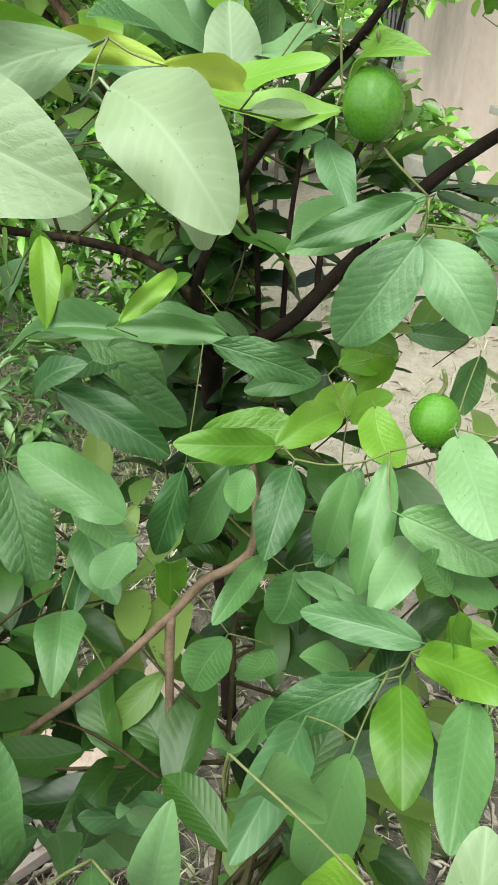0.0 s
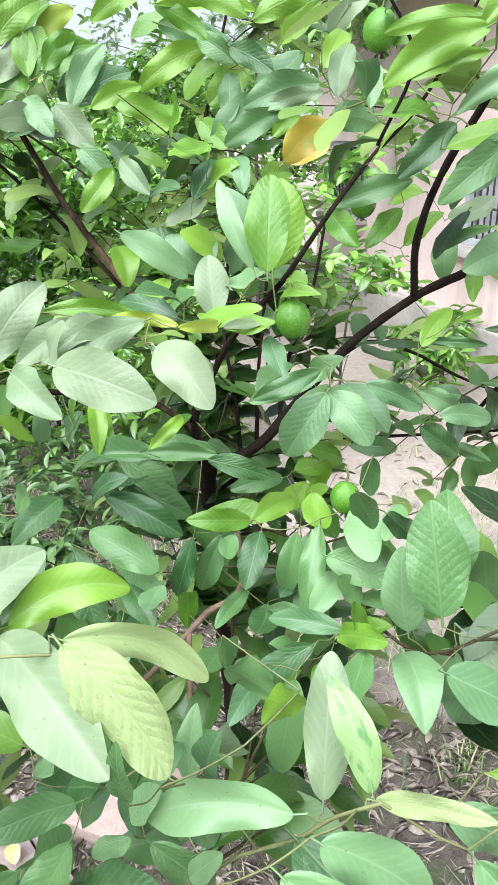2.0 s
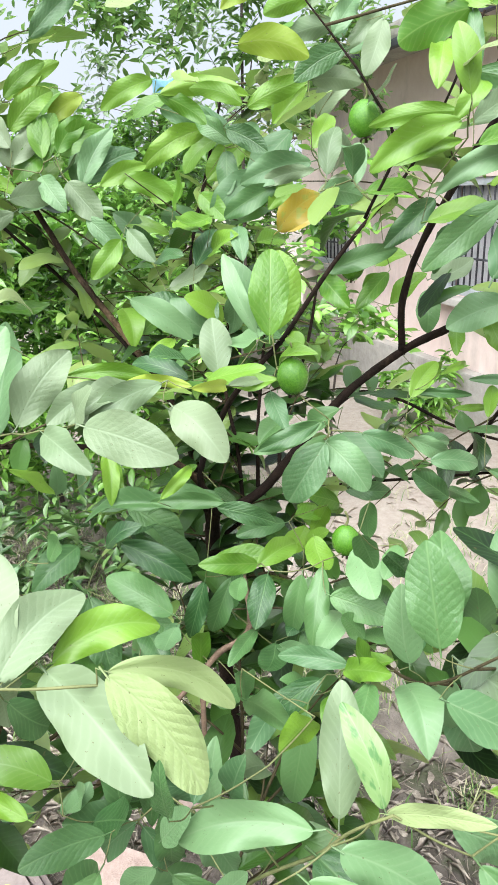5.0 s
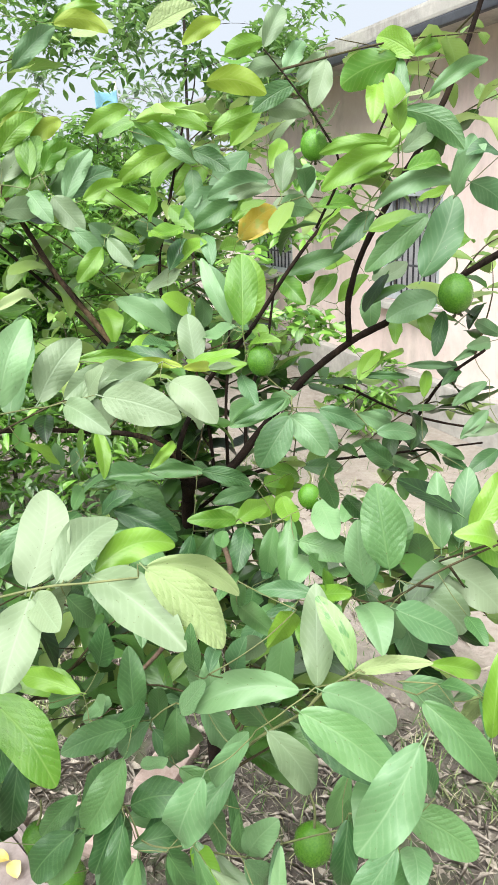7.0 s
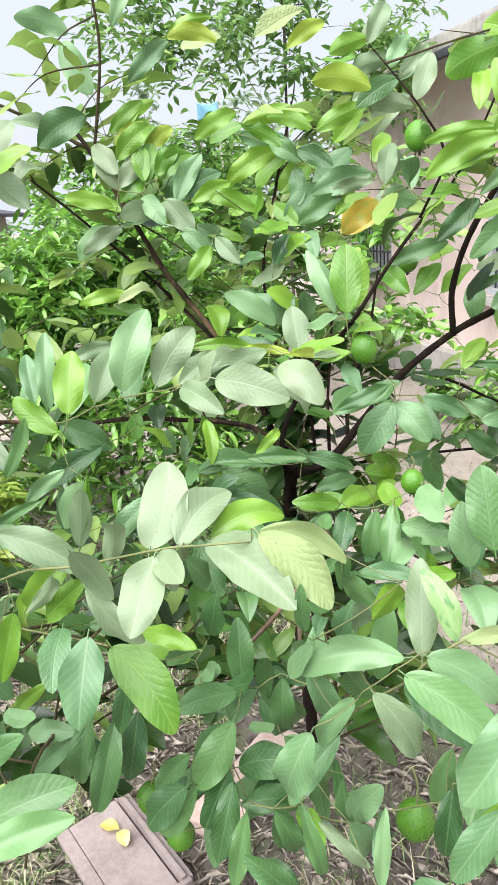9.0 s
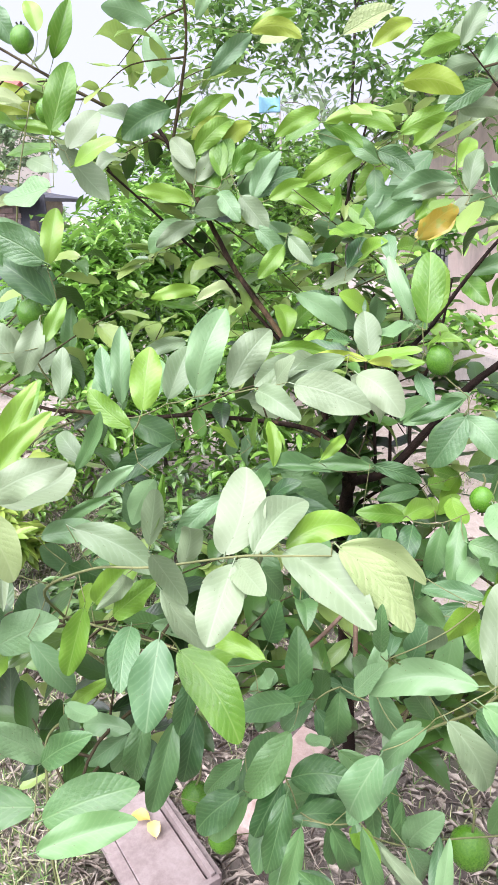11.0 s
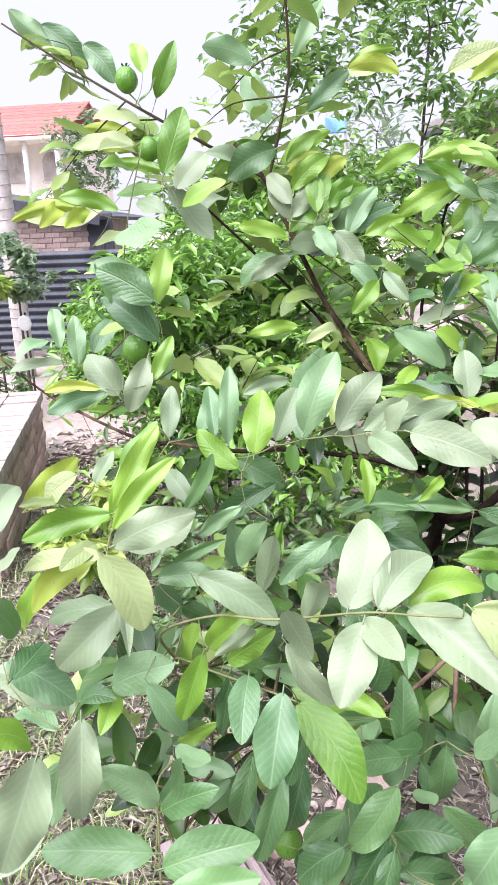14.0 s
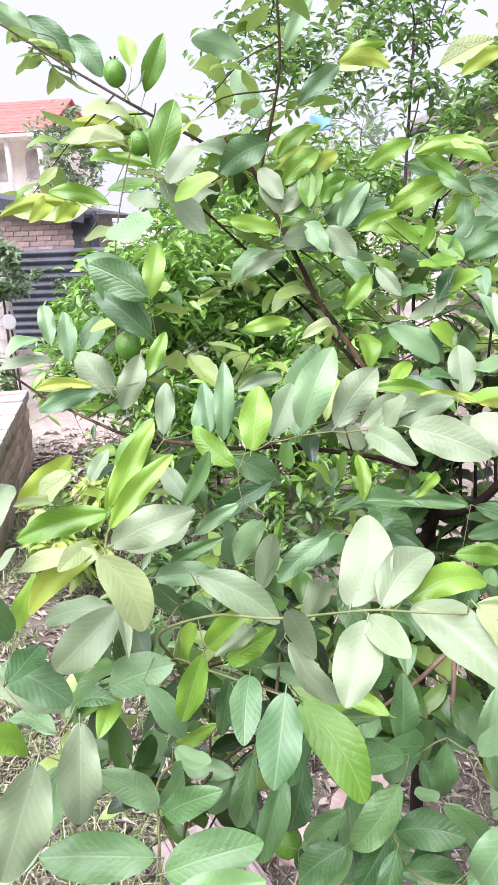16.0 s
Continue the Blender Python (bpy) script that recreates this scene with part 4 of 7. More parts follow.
# ---- the guava bush ----
bush = thing("guava_bush", (0.0, 0.95, 0), "leafy guava bush with green fruit and dark branches", "fruit bush")
BRANCHING = {
    "trunk": ([(0.02, 0.96, -0.05), (0.01, 0.94, 0.35), (-0.01, 0.90, 0.72), (-0.01, 0.82, 0.94), (-0.01, 0.74, 1.06)], 0.0187, 0.0137),
    "right": ([(-0.01, 0.75, 1.03), (0.07, 0.76, 1.05), (0.15, 0.79, 1.12), (0.25, 0.83, 1.21), (0.36, 0.84, 1.285), (0.43, 0.79, 1.335), (0.50, 0.72, 1.40), (0.59, 0.66, 1.47), (0.78, 0.60, 1.58)], 0.0093, 0.0059),
    "upright": ([(0.36, 0.84, 1.28), (0.355, 0.83, 1.38), (0.379, 0.81, 1.48), (0.43, 0.76, 1.60), (0.50, 0.73, 1.74), (0.56, 0.72, 1.92), (0.60, 0.72, 2.1)], 0.0072, 0.0043),
    "middle": ([(-0.02, 0.74, 1.04), (-0.025, 0.71, 1.13), (0.015, 0.70, 1.225), (0.05, 0.66, 1.292), (0.11, 0.64, 1.36), (0.17, 0.65, 1.44), (0.23, 0.65, 1.515), (0.30, 0.69, 1.575), (0.36, 0.70, 1.67), (0.42, 0.71, 1.80)], 0.0060, 0.0016),
    "left": ([(-0.01, 0.75, 1.06), (-0.05, 0.74, 1.12), (-0.10, 0.75, 1.15), (-0.19, 0.76, 1.165), (-0.32, 0.70, 1.20), (-0.42, 0.69, 1.20), (-0.53, 0.66, 1.225), (-0.60, 0.645, 1.24), (-0.74, 0.69, 1.288), (-0.82, 0.72, 1.323), (-0.93, 0.755, 1.396), (-1.03, 0.78, 1.46)], 0.0063, 0.0016),
    "back": ([(-0.01, 0.80, 1.00), (-0.07, 0.93, 1.18), (-0.15, 0.97, 1.31), (-0.24, 1.00, 1.44), (-0.295, 1.0, 1.55), (-0.385, 1.0, 1.73), (-0.44, 1.02, 1.79)], 0.0078, 0.0042),
    "back_up": ([(-0.37, 1.0, 1.70), (-0.34, 0.97, 1.80), (-0.315, 0.93, 1.91), (-0.32, 0.88, 2.06), (-0.34, 0.86, 2.25)], 0.0038, 0.0021),
    "back_left": ([(-0.38, 1.0, 1.72), (-0.50, 0.99, 1.79), (-0.61, 0.98, 1.85), (-0.76, 1.0, 1.94), (-0.93, 1.02, 2.05)], 0.0042, 0.002),
    "rear": ([(-0.01, 0.86, 0.95), (0.0, 1.0, 1.2), (-0.02, 1.10, 1.42), (0.03, 1.16, 1.62), (0.08, 1.18, 1.80)], 0.0055, 0.0025),
    "back_thin": ([(-0.13, 0.96, 1.27), (-0.25, 1.03, 1.40), (-0.42, 1.06, 1.57), (-0.52, 1.03, 1.67)], 0.0045, 0.0025),
    "low_right": ([(0.22, 0.83, 1.18), (0.32, 0.98, 1.17), (0.44, 1.07, 1.115), (0.55, 1.03, 1.06), (0.70, 0.98, 1.02), (0.90, 0.95, 1.0)], 0.0042, 0.0028),
    "lower_arm": ([(-0.01, 0.84, 0.92), (0.14, 0.92, 0.97), (0.30, 0.96, 0.97), (0.50, 0.94, 0.98), (0.72, 0.90, 1.0)], 0.0048, 0.0024),
    "side_twig": ([(0.50, 0.94, 0.98), (0.52, 0.86, 1.08), (0.55, 0.78, 1.20), (0.62, 0.74, 1.27)], 0.0045, 0.003),
    "core_twig": ([(0.05, 0.80, 1.02), (0.045, 0.80, 1.13), (0.03, 0.84, 1.25), (0.05, 0.88, 1.40)], 0.004, 0.0025),
    "core_twig_b": ([(0.08, 0.80, 1.05), (0.09, 0.86, 1.16), (0.11, 0.90, 1.30), (0.12, 0.92, 1.45)], 0.004, 0.0025),
    "core_twig_c": ([(0.12, 0.80, 1.07), (0.14, 0.88, 1.15), (0.19, 0.90, 1.28), (0.22, 0.92, 1.42)], 0.0045, 0.0025),
    "top_twig": ([(0.24, 0.66, 1.53), (0.27, 0.62, 1.62), (0.23, 0.60, 1.69), (0.19, 0.62, 1.75), (0.15, 0.63, 1.80)], 0.0026, 0.0010),
    "low_left": ([(0.0, 0.90, 0.72), (-0.08, 0.74, 0.80), (-0.17, 0.52, 0.86), (-0.28, 0.30, 0.92), (-0.40, 0.13, 0.93), (-0.43, 0.07, 0.80)], 0.0042, 0.0018),
    "front": ([(0.02, 0.90, 0.70), (0.02, 0.66, 0.80), (0.01, 0.40, 0.86), (-0.01, 0.18, 0.90), (-0.06, 0.05, 0.93)], 0.0036, 0.0018),
    "front_right": ([(0.02, 0.88, 0.80), (0.10, 0.70, 0.92), (0.16, 0.45, 0.99), (0.21, 0.26, 1.03), (0.29, 0.19, 1.12), (0.42, 0.12, 1.22)], 0.0033, 0.0011),
    "brown_twig": ([(0.03, 0.62, 1.00), (0.03, 0.44, 1.0), (-0.015, 0.40, 0.99), (-0.04, 0.37, 0.985), (-0.10, 0.35, 0.93), (-0.17, 0.35, 0.86), (-0.22, 0.36, 0.78)], 0.0048, 0.0030),
    "brown_drop": ([(-0.04, 0.37, 0.985), (-0.042, 0.35, 0.93), (-0.045, 0.325, 0.83)], 0.0044, 0.0034),
    "front_left": ([(-0.34, 0.22, 0.925), (-0.43, 0.20, 1.03), (-0.43, 0.16, 1.10), (-0.37, 0.11, 1.12), (-0.30, 0.064, 1.132), (-0.268, 0.044, 1.136)], 0.0022, 0.0009),
    "young_shoot": ([(-0.43, 0.17, 1.09), (-0.43, 0.11, 1.17), (-0.36, 0.08, 1.215), (-0.29, 0.045, 1.235), (-0.20, 0.05, 1.243), (-0.15, 0.04, 1.248), (-0.09, 0.035, 1.25)], 0.0019, 0.0011),
    "yellow_shoot": ([(-0.53, 0.67, 1.21), (-0.53, 0.45, 1.25), (-0.51, 0.25, 1.27), (-0.48, 0.11, 1.29), (-0.45, 0.016, 1.318)], 0.0019, 0.0010),
    "low_shoot": ([(-0.06, 0.05, 0.93), (-0.01, 0.055, 1.005), (0.05, 0.035, 1.06), (0.075, 0.02, 1.10), (0.105, 0.006, 1.13)], 0.0020, 0.0012),
    "hanging": ([(-0.40, 0.13, 0.99), (-0.435, 0.07, 1.00), (-0.43, 0.03, 0.96), (-0.42, -0.01, 0.90), (-0.415, -0.01, 0.78)], 0.0018, 0.0013),
    "fruit_spray": ([(-0.53, 0.67, 1.21), (-0.60, 0.66, 1.32), (-0.61, 0.66, 1.48), (-0.585, 0.64, 1.62), (-0.55, 0.66, 1.76)], 0.0021, 0.0011),
}
BROWN = {"front", "low_left", "front_right", "back_left", "back_up"}
GREEN = {"young_shoot", "yellow_shoot", "low_shoot", "hanging", "front_left", "fruit_spray"}
BEARERS = []
for key, (pts, r0, r1) in BRANCHING.items():
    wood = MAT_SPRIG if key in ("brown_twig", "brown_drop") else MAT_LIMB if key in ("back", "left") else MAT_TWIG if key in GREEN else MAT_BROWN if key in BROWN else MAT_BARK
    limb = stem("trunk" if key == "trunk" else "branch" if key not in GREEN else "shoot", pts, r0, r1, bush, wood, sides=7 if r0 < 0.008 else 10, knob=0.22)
    BEARERS += [(p, limb) for p in smooth_line(pts, 4)]


LEAF_BASES, LEAF_HEARTS = [], []


def leaf(kind, base, length, heading, rise, roll, width, shape):
    m = leaf_pose(base, length, heading, rise, roll, width)
    LEAF_BASES.append(m @ Vector((0, -0.085, 0)))
    foot = Vector(base)
    LEAF_HEARTS.append(tuple(m @ Vector((0, 0.5, 0))))
    limb = min(BEARERS, key=lambda q: (q[0] - foot).length_squared)[1]
    return under(new("leaf", leaf_mesh(kind, shape)), limb, m)


def own_leaf(kind, base, length, heading, rise, roll, width, sway, arch, curl, sharp):
    """A leaf with a mesh of its own."""
    seed = len(LEAF_BASES)
    v, f, u = leaf_shape(arch, 0.04 + 0.15 * ((seed * 0.37) % 1), 0.03 + 0.06 * ((seed * 0.61) % 1), sharp, seed, 20, 8, sway, curl)
    ob = leaf(kind, base, length, heading, rise, roll, width, 0)
    ob.data = mesh_of("leaf_blade", v, f, MAT_LEAF[kind], True, u)
    return ob


leaf("p", (-0.178, 0.057, 1.240), 0.097, 24, -53, 13, 0.034, 0)
leaf("p", (-0.054, 0.354, 1.353), 0.101, -61, -48, -66, 0.057, 1)
leaf("g", (-0.280, 0.458, 1.297), 0.146, -47, 69, -19, 0.067, 7)
leaf("m", (-0.032, 0.520, 1.342), 0.097, 55, 9, 44, 0.028, 5)
leaf("n", (0.092, 0.585, 1.387), 0.111, -50, 81, -47, 0.057, 5)
leaf("g", (0.080, 0.658, 1.376), 0.122, 66, 67, 37, 0.038, 6)
leaf("o", (0.243, 1.008, 1.564), 0.106, 81, -38, 54, 0.059, 7)
leaf("g", (0.191, 1.039, 1.678), 0.124, 80, -45, 60, 0.069, 3)
leaf("m", (0.403, 0.604, 1.517), 0.104, 59, -36, 56, 0.056, 4)
leaf("m", (0.282, 0.375, 1.014), 0.131, -18, 63, -9, 0.074, 4)
leaf("g", (0.218, 0.305, 1.027), 0.101, -14, 70, 13, 0.044, 6)
leaf("g", (0.195, 0.257, 1.031), 0.093, 178, 0, -3, 0.051, 4)
leaf("m", (0.050, 0.031, 1.065), 0.126, -137, -12, -20, 0.060, 0)
leaf("m", (0.175, 0.012, 1.001), 0.118, 128, -26, 5, 0.066, 6)
leaf("g", (0.215, 0.183, 1.069), 0.097, -101, -28, -31, 0.054, 2)
leaf("m", (-0.219, 0.158, 0.804), 0.108, -63, 52, -10, 0.060, 7)
leaf("m", (-0.183, 0.417, 0.535), 0.117, -83, 5, -18, 0.065, 5)
leaf("m", (-0.269, 0.154, 0.746), 0.092, -20, -16, -14, 0.050, 7)
leaf("n", (0.235, 0.796, 1.006), 0.091, 119, 28, 44, 0.051, 2)
leaf("g", (0.174, 0.671, 1.180), 0.101, -156, -1, -26, 0.057, 6)
leaf("y", (-0.454, 0.016, 1.318), 0.097, 83, -12, 34, 0.023, 0)
leaf("n", (-0.510, 0.205, 1.273), 0.108, 115, -3, 35, 0.037, 1)
leaf("p", (-0.472, 0.109, 1.285), 0.104, -43, 1, -28, 0.054, 3)
leaf("n", (-0.514, 0.216, 1.267), 0.133, -37, 50, -34, 0.031, 1)
leaf("p", (-0.472, 0.084, 1.216), 0.099, 78, -16, 38, 0.033, 5)
leaf("p", (-0.605, 0.226, 0.963), 0.128, 93, 31, 28, 0.072, 6)
leaf("p", (-0.533, -0.041, 1.113), 0.097, 170, -54, 5, 0.054, 7)
leaf("m", (-0.435, 0.061, 0.966), 0.096, -113, 63, -53, 0.034, 3)
leaf("g", (-0.342, 0.072, 1.129), 0.097, -31, -74, -93, 0.038, 2)
leaf("m", (-0.532, 0.580, 1.440), 0.159, 99, 56, 35, 0.077, 2)
leaf("m", (-0.623, 0.932, 1.385), 0.151, 100, 44, 43, 0.085, 1)
leaf("g", (-0.501, 0.548, 1.621), 0.103, 62, -9, 53, 0.055, 3)
leaf("p", (-0.651, 0.724, 1.314), 0.094, 73, 50, 26, 0.053, 0)
leaf("n", (-0.693, 0.775, 1.300), 0.125, 114, -9, 51, 0.053, 3)
leaf("p", (-0.508, 0.654, 1.689), 0.114, -77, -54, -47, 0.062, 7)
leaf("y", (-0.657, 0.757, 1.664), 0.160, 111, -5, 56, 0.051, 7)
leaf("y", (-0.182, 1.570, 2.011), 0.117, -95, 12, -51, 0.065, 0)
leaf("m", (-0.348, 0.350, 1.313), 0.103, -11, 36, -19, 0.035, 5)
leaf("m", (-0.010, 0.840, 1.335), 0.118, 75, 38, 45, 0.062, 5)
leaf("m", (0.005, 0.638, 1.106), 0.118, 99, 4, 25, 0.033, 4)
leaf("m", (0.168, 0.574, 1.227), 0.109, 102, -58, 27, 0.061, 3)
leaf("g", (0.221, 0.726, 1.174), 0.106, -139, -31, -22, 0.060, 6)
leaf("m", (-0.154, 0.696, 1.083), 0.126, -106, -39, -36, 0.062, 1)
leaf("y", (-0.269, 0.424, 1.454), 0.091, -40, 2, -30, 0.024, 4)
leaf("g", (0.009, 0.843, 1.333), 0.106, 80, 41, 53, 0.055, 1)
leaf("n", (0.033, 0.824, 1.364), 0.091, 127, 34, 65, 0.051, 0)
leaf("g", (0.085, 0.637, 1.372), 0.092, 43, -16, 30, 0.042, 3)
leaf("m", (-0.028, 0.521, 1.362), 0.068, 131, 23, 23, 0.038, 6)
leaf("n", (0.093, 0.552, 1.325), 0.103, 83, 3, 36, 0.033, 7)
leaf("n", (-0.179, 0.662, 1.201), 0.066, -25, -62, -122, 0.031, 5)
leaf("n", (-0.167, 0.728, 1.144), 0.068, -172, -26, -19, 0.027, 5)
leaf("g", (-0.221, 0.704, 1.091), 0.085, -153, 64, -94, 0.041, 1)
leaf("m", (-0.217, 0.698, 1.076), 0.099, -84, 5, -35, 0.030, 0)
leaf("g", (-0.125, 0.705, 1.077), 0.150, -91, 2, -38, 0.032, 6)
leaf("m", (-0.145, 0.669, 1.047), 0.125, -103, -26, -40, 0.056, 6)
leaf("m", (-0.185, 0.267, 1.224), 0.043, -129, 55, -80, 0.024, 7)
leaf("m", (-0.208, 0.521, 1.103), 0.087, 139, -15, 30, 0.047, 4)
leaf("n", (-0.018, 0.509, 1.066), 0.095, -85, -2, -34, 0.040, 7)
leaf("m", (0.002, 0.449, 1.032), 0.067, -139, 64, -70, 0.038, 2)
leaf("m", (-0.175, 0.053, 1.228), 0.051, -51, -56, -72, 0.028, 5)
leaf("m", (-0.177, 0.239, 1.005), 0.074, -131, 74, -98, 0.036, 5)
leaf("m", (-0.061, -0.008, 1.168), 0.057, 167, 81, -175, 0.016, 0)
leaf("g", (-0.045, 0.032, 1.133), 0.039, -21, 6, -11, 0.017, 4)
leaf("g", (-0.016, 0.064, 1.102), 0.052, -135, 74, -80, 0.029, 6)
leaf("n", (-0.204, 0.206, 0.991), 0.087, 85, 21, 27, 0.043, 5)
leaf("g", (-0.190, 0.187, 0.967), 0.047, -25, -8, 1, 0.026, 3)
leaf("g", (-0.099, 0.151, 0.918), 0.048, 138, 22, 5, 0.027, 3)
leaf("g", (-0.077, 0.064, 1.061), 0.057, -119, 57, -52, 0.026, 2)
leaf("m", (-0.155, 0.266, 0.638), 0.081, -107, 33, -30, 0.039, 4)
leaf("m", (-0.275, 0.206, 0.750), 0.074, -86, 39, -20, 0.035, 5)
leaf("m", (-0.106, 0.076, 0.848), 0.063, -87, -74, -60, 0.036, 0)
leaf("n", (-0.075, 0.076, 0.849), 0.073, -162, 15, -4, 0.026, 0)
leaf("m", (-0.020, 0.057, 0.910), 0.076, -102, -87, -108, 0.022, 1)
leaf("n", (0.153, 0.701, 1.013), 0.083, 142, -13, 13, 0.047, 7)
leaf("n", (0.131, 0.488, 1.107), 0.068, -173, -17, -4, 0.038, 3)
leaf("m", (0.137, 0.430, 1.073), 0.111, 169, -60, -2, 0.028, 7)
leaf("n", (0.165, 0.287, 1.040), 0.053, 109, 60, 53, 0.030, 7)
leaf("n", (0.197, 0.306, 1.026), 0.065, 42, -40, 37, 0.029, 4)
leaf("m", (0.219, 0.369, 1.149), 0.057, 144, -18, 16, 0.025, 2)
leaf("g", (0.066, 0.426, 0.972), 0.092, -139, 13, -33, 0.023, 6)
leaf("n", (0.358, 0.190, 1.145), 0.069, 101, 27, 43, 0.039, 4)
leaf("m", (0.306, 0.162, 1.058), 0.058, 176, -0, -9, 0.022, 0)
leaf("m", (0.191, 0.000, 1.101), 0.050, -160, 26, -22, 0.015, 6)
leaf("m", (0.160, -0.063, 1.024), 0.050, 89, 65, 48, 0.028, 6)
leaf("m", (0.094, 0.014, 0.912), 0.074, -123, 70, -70, 0.025, 5)
leaf("n", (0.123, -0.062, 0.979), 0.078, 64, -70, 53, 0.028, 7)
leaf("g", (0.134, -0.073, 0.974), 0.055, 164, 15, 6, 0.031, 1)
leaf("p", (0.026, 0.040, 0.865), 0.066, 83, -82, 66, 0.022, 1)
leaf("m", (0.306, 0.077, 1.029), 0.083, 145, -14, 9, 0.033, 6)
leaf("y", (-0.015, 0.903, 1.881), 0.102, -100, 24, -59, 0.052, 6)
leaf("n", (0.214, 1.052, 1.856), 0.087, 45, 7, 17, 0.049, 7)
leaf("y", (0.139, 1.096, 1.816), 0.087, -139, -5, -46, 0.049, 0)
leaf("y", (0.161, 1.126, 1.762), 0.074, 166, 34, -60, 0.041, 4)
leaf("n", (0.117, 1.082, 1.745), 0.149, 86, 5, 55, 0.038, 6)
leaf("n", (-0.036, 1.279, 1.770), 0.093, 88, -20, 51, 0.049, 0)
leaf("n", (0.052, 1.145, 1.677), 0.094, 85, -40, 46, 0.053, 5)
leaf("g", (0.081, 1.142, 1.685), 0.111, 88, 25, 51, 0.055, 0)
leaf("g", (-0.187, 1.000, 1.620), 0.090, -46, 23, -44, 0.051, 1)
leaf("g", (-0.224, 0.998, 1.604), 0.108, -89, 54, -55, 0.061, 2)
leaf("p", (-0.228, 1.022, 1.591), 0.086, -143, -29, -8, 0.048, 5)
leaf("n", (-0.281, 1.016, 1.609), 0.084, -138, -33, -21, 0.047, 3)
leaf("p", (-0.293, 1.014, 1.580), 0.069, 52, -0, 47, 0.039, 0)
leaf("n", (-0.264, 0.992, 1.657), 0.086, 138, -30, 50, 0.048, 4)
leaf("n", (-0.320, 1.127, 1.763), 0.086, -46, 15, -45, 0.048, 3)
leaf("n", (0.021, 0.842, 1.537), 0.079, 131, -3, 34, 0.044, 7)
leaf("n", (-0.077, 0.912, 1.572), 0.082, -44, 19, -20, 0.046, 5)
leaf("m", (-0.104, 1.097, 1.460), 0.078, 164, 45, 143, 0.044, 1)
leaf("n", (0.112, 0.988, 1.481), 0.078, -54, 6, -42, 0.044, 6)
leaf("n", (-0.179, 1.144, 1.435), 0.081, -152, 43, -87, 0.045, 5)
leaf("g", (0.284, 1.067, 1.838), 0.075, -158, 43, -86, 0.042, 3)
leaf("g", (0.302, 1.041, 1.806), 0.079, -88, 34, -62, 0.043, 4)
leaf("p", (0.272, 1.049, 1.792), 0.087, 116, -12, 52, 0.048, 6)
leaf("p", (0.274, 1.029, 1.746), 0.074, -54, 26, -33, 0.041, 7)
leaf("p", (0.225, 1.045, 1.881), 0.079, -116, 50, -67, 0.044, 2)
leaf("y", (0.292, 0.437, 1.691), 0.059, -167, 14, -32, 0.026, 0)
leaf("g", (0.290, 1.008, 1.572), 0.077, -43, -39, -85, 0.043, 1)
leaf("g", (0.227, 0.686, 1.588), 0.072, 157, 41, 8, 0.035, 4)
leaf("p", (0.266, 1.013, 1.603), 0.084, -168, 54, 145, 0.047, 4)
leaf("n", (0.311, 0.435, 1.612), 0.090, -69, -1, -39, 0.038, 4)
leaf("n", (0.411, 0.624, 1.571), 0.083, -163, 12, -44, 0.037, 7)
leaf("n", (0.303, 0.566, 1.575), 0.044, 123, 26, 29, 0.024, 1)
leaf("n", (0.370, 0.618, 1.527), 0.046, 15, 29, 23, 0.026, 0)
leaf("n", (0.229, 0.625, 1.516), 0.086, -162, 33, -45, 0.032, 2)
leaf("n", (0.382, 0.901, 1.451), 0.089, 30, -12, 54, 0.041, 1)
leaf("n", (0.308, 0.915, 1.380), 0.064, -162, 41, -89, 0.036, 1)
leaf("m", (0.413, 0.369, 1.626), 0.058, 111, 5, 38, 0.032, 1)
leaf("n", (0.472, 0.614, 1.485), 0.063, -66, 16, -26, 0.036, 4)
leaf("n", (0.427, 0.895, 1.212), 0.065, -158, 41, -58, 0.036, 3)
leaf("n", (-0.622, 0.980, 1.931), 0.080, 32, 58, 8, 0.039, 0)
leaf("n", (-0.599, 0.994, 1.884), 0.114, -103, 65, -105, 0.045, 6)
leaf("p", (-0.640, 0.986, 1.874), 0.086, -132, 22, -45, 0.048, 7)
leaf("y", (-0.567, 0.674, 1.761), 0.099, 107, -1, 57, 0.037, 5)
leaf("n", (-0.519, 0.652, 1.686), 0.090, 78, -3, 40, 0.034, 2)
leaf("n", (-0.484, 0.641, 1.657), 0.088, -107, 25, -60, 0.038, 0)
leaf("p", (-0.428, 0.771, 1.670), 0.073, 145, -12, 22, 0.040, 4)
leaf("p", (-0.496, 0.657, 1.685), 0.087, -51, 45, -48, 0.047, 0)
leaf("p", (-0.405, 0.771, 1.716), 0.083, 155, 25, 63, 0.047, 4)
leaf("p", (-0.558, 0.643, 1.671), 0.067, -124, -20, -33, 0.038, 5)
leaf("y", (-0.683, 0.753, 1.595), 0.092, -35, 16, -31, 0.030, 5)
leaf("g", (-0.777, 0.748, 1.408), 0.086, -156, 53, 115, 0.042, 2)
leaf("g", (-0.737, 0.756, 1.365), 0.099, 45, 81, 22, 0.036, 1)
leaf("g", (-0.715, 0.768, 1.385), 0.094, -19, 41, -30, 0.044, 0)
leaf("p", (-0.646, 0.743, 1.273), 0.102, -49, 62, -39, 0.054, 3)
leaf("p", (-0.772, 0.743, 1.370), 0.104, 115, -2, 34, 0.032, 0)
leaf("y", (-0.806, 0.717, 1.317), 0.105, -67, 4, -35, 0.031, 2)
leaf("m", (-0.569, 0.753, 1.317), 0.093, -31, 78, -34, 0.036, 6)
leaf("n", (-0.734, 0.735, 1.271), 0.099, -73, -9, -37, 0.022, 6)
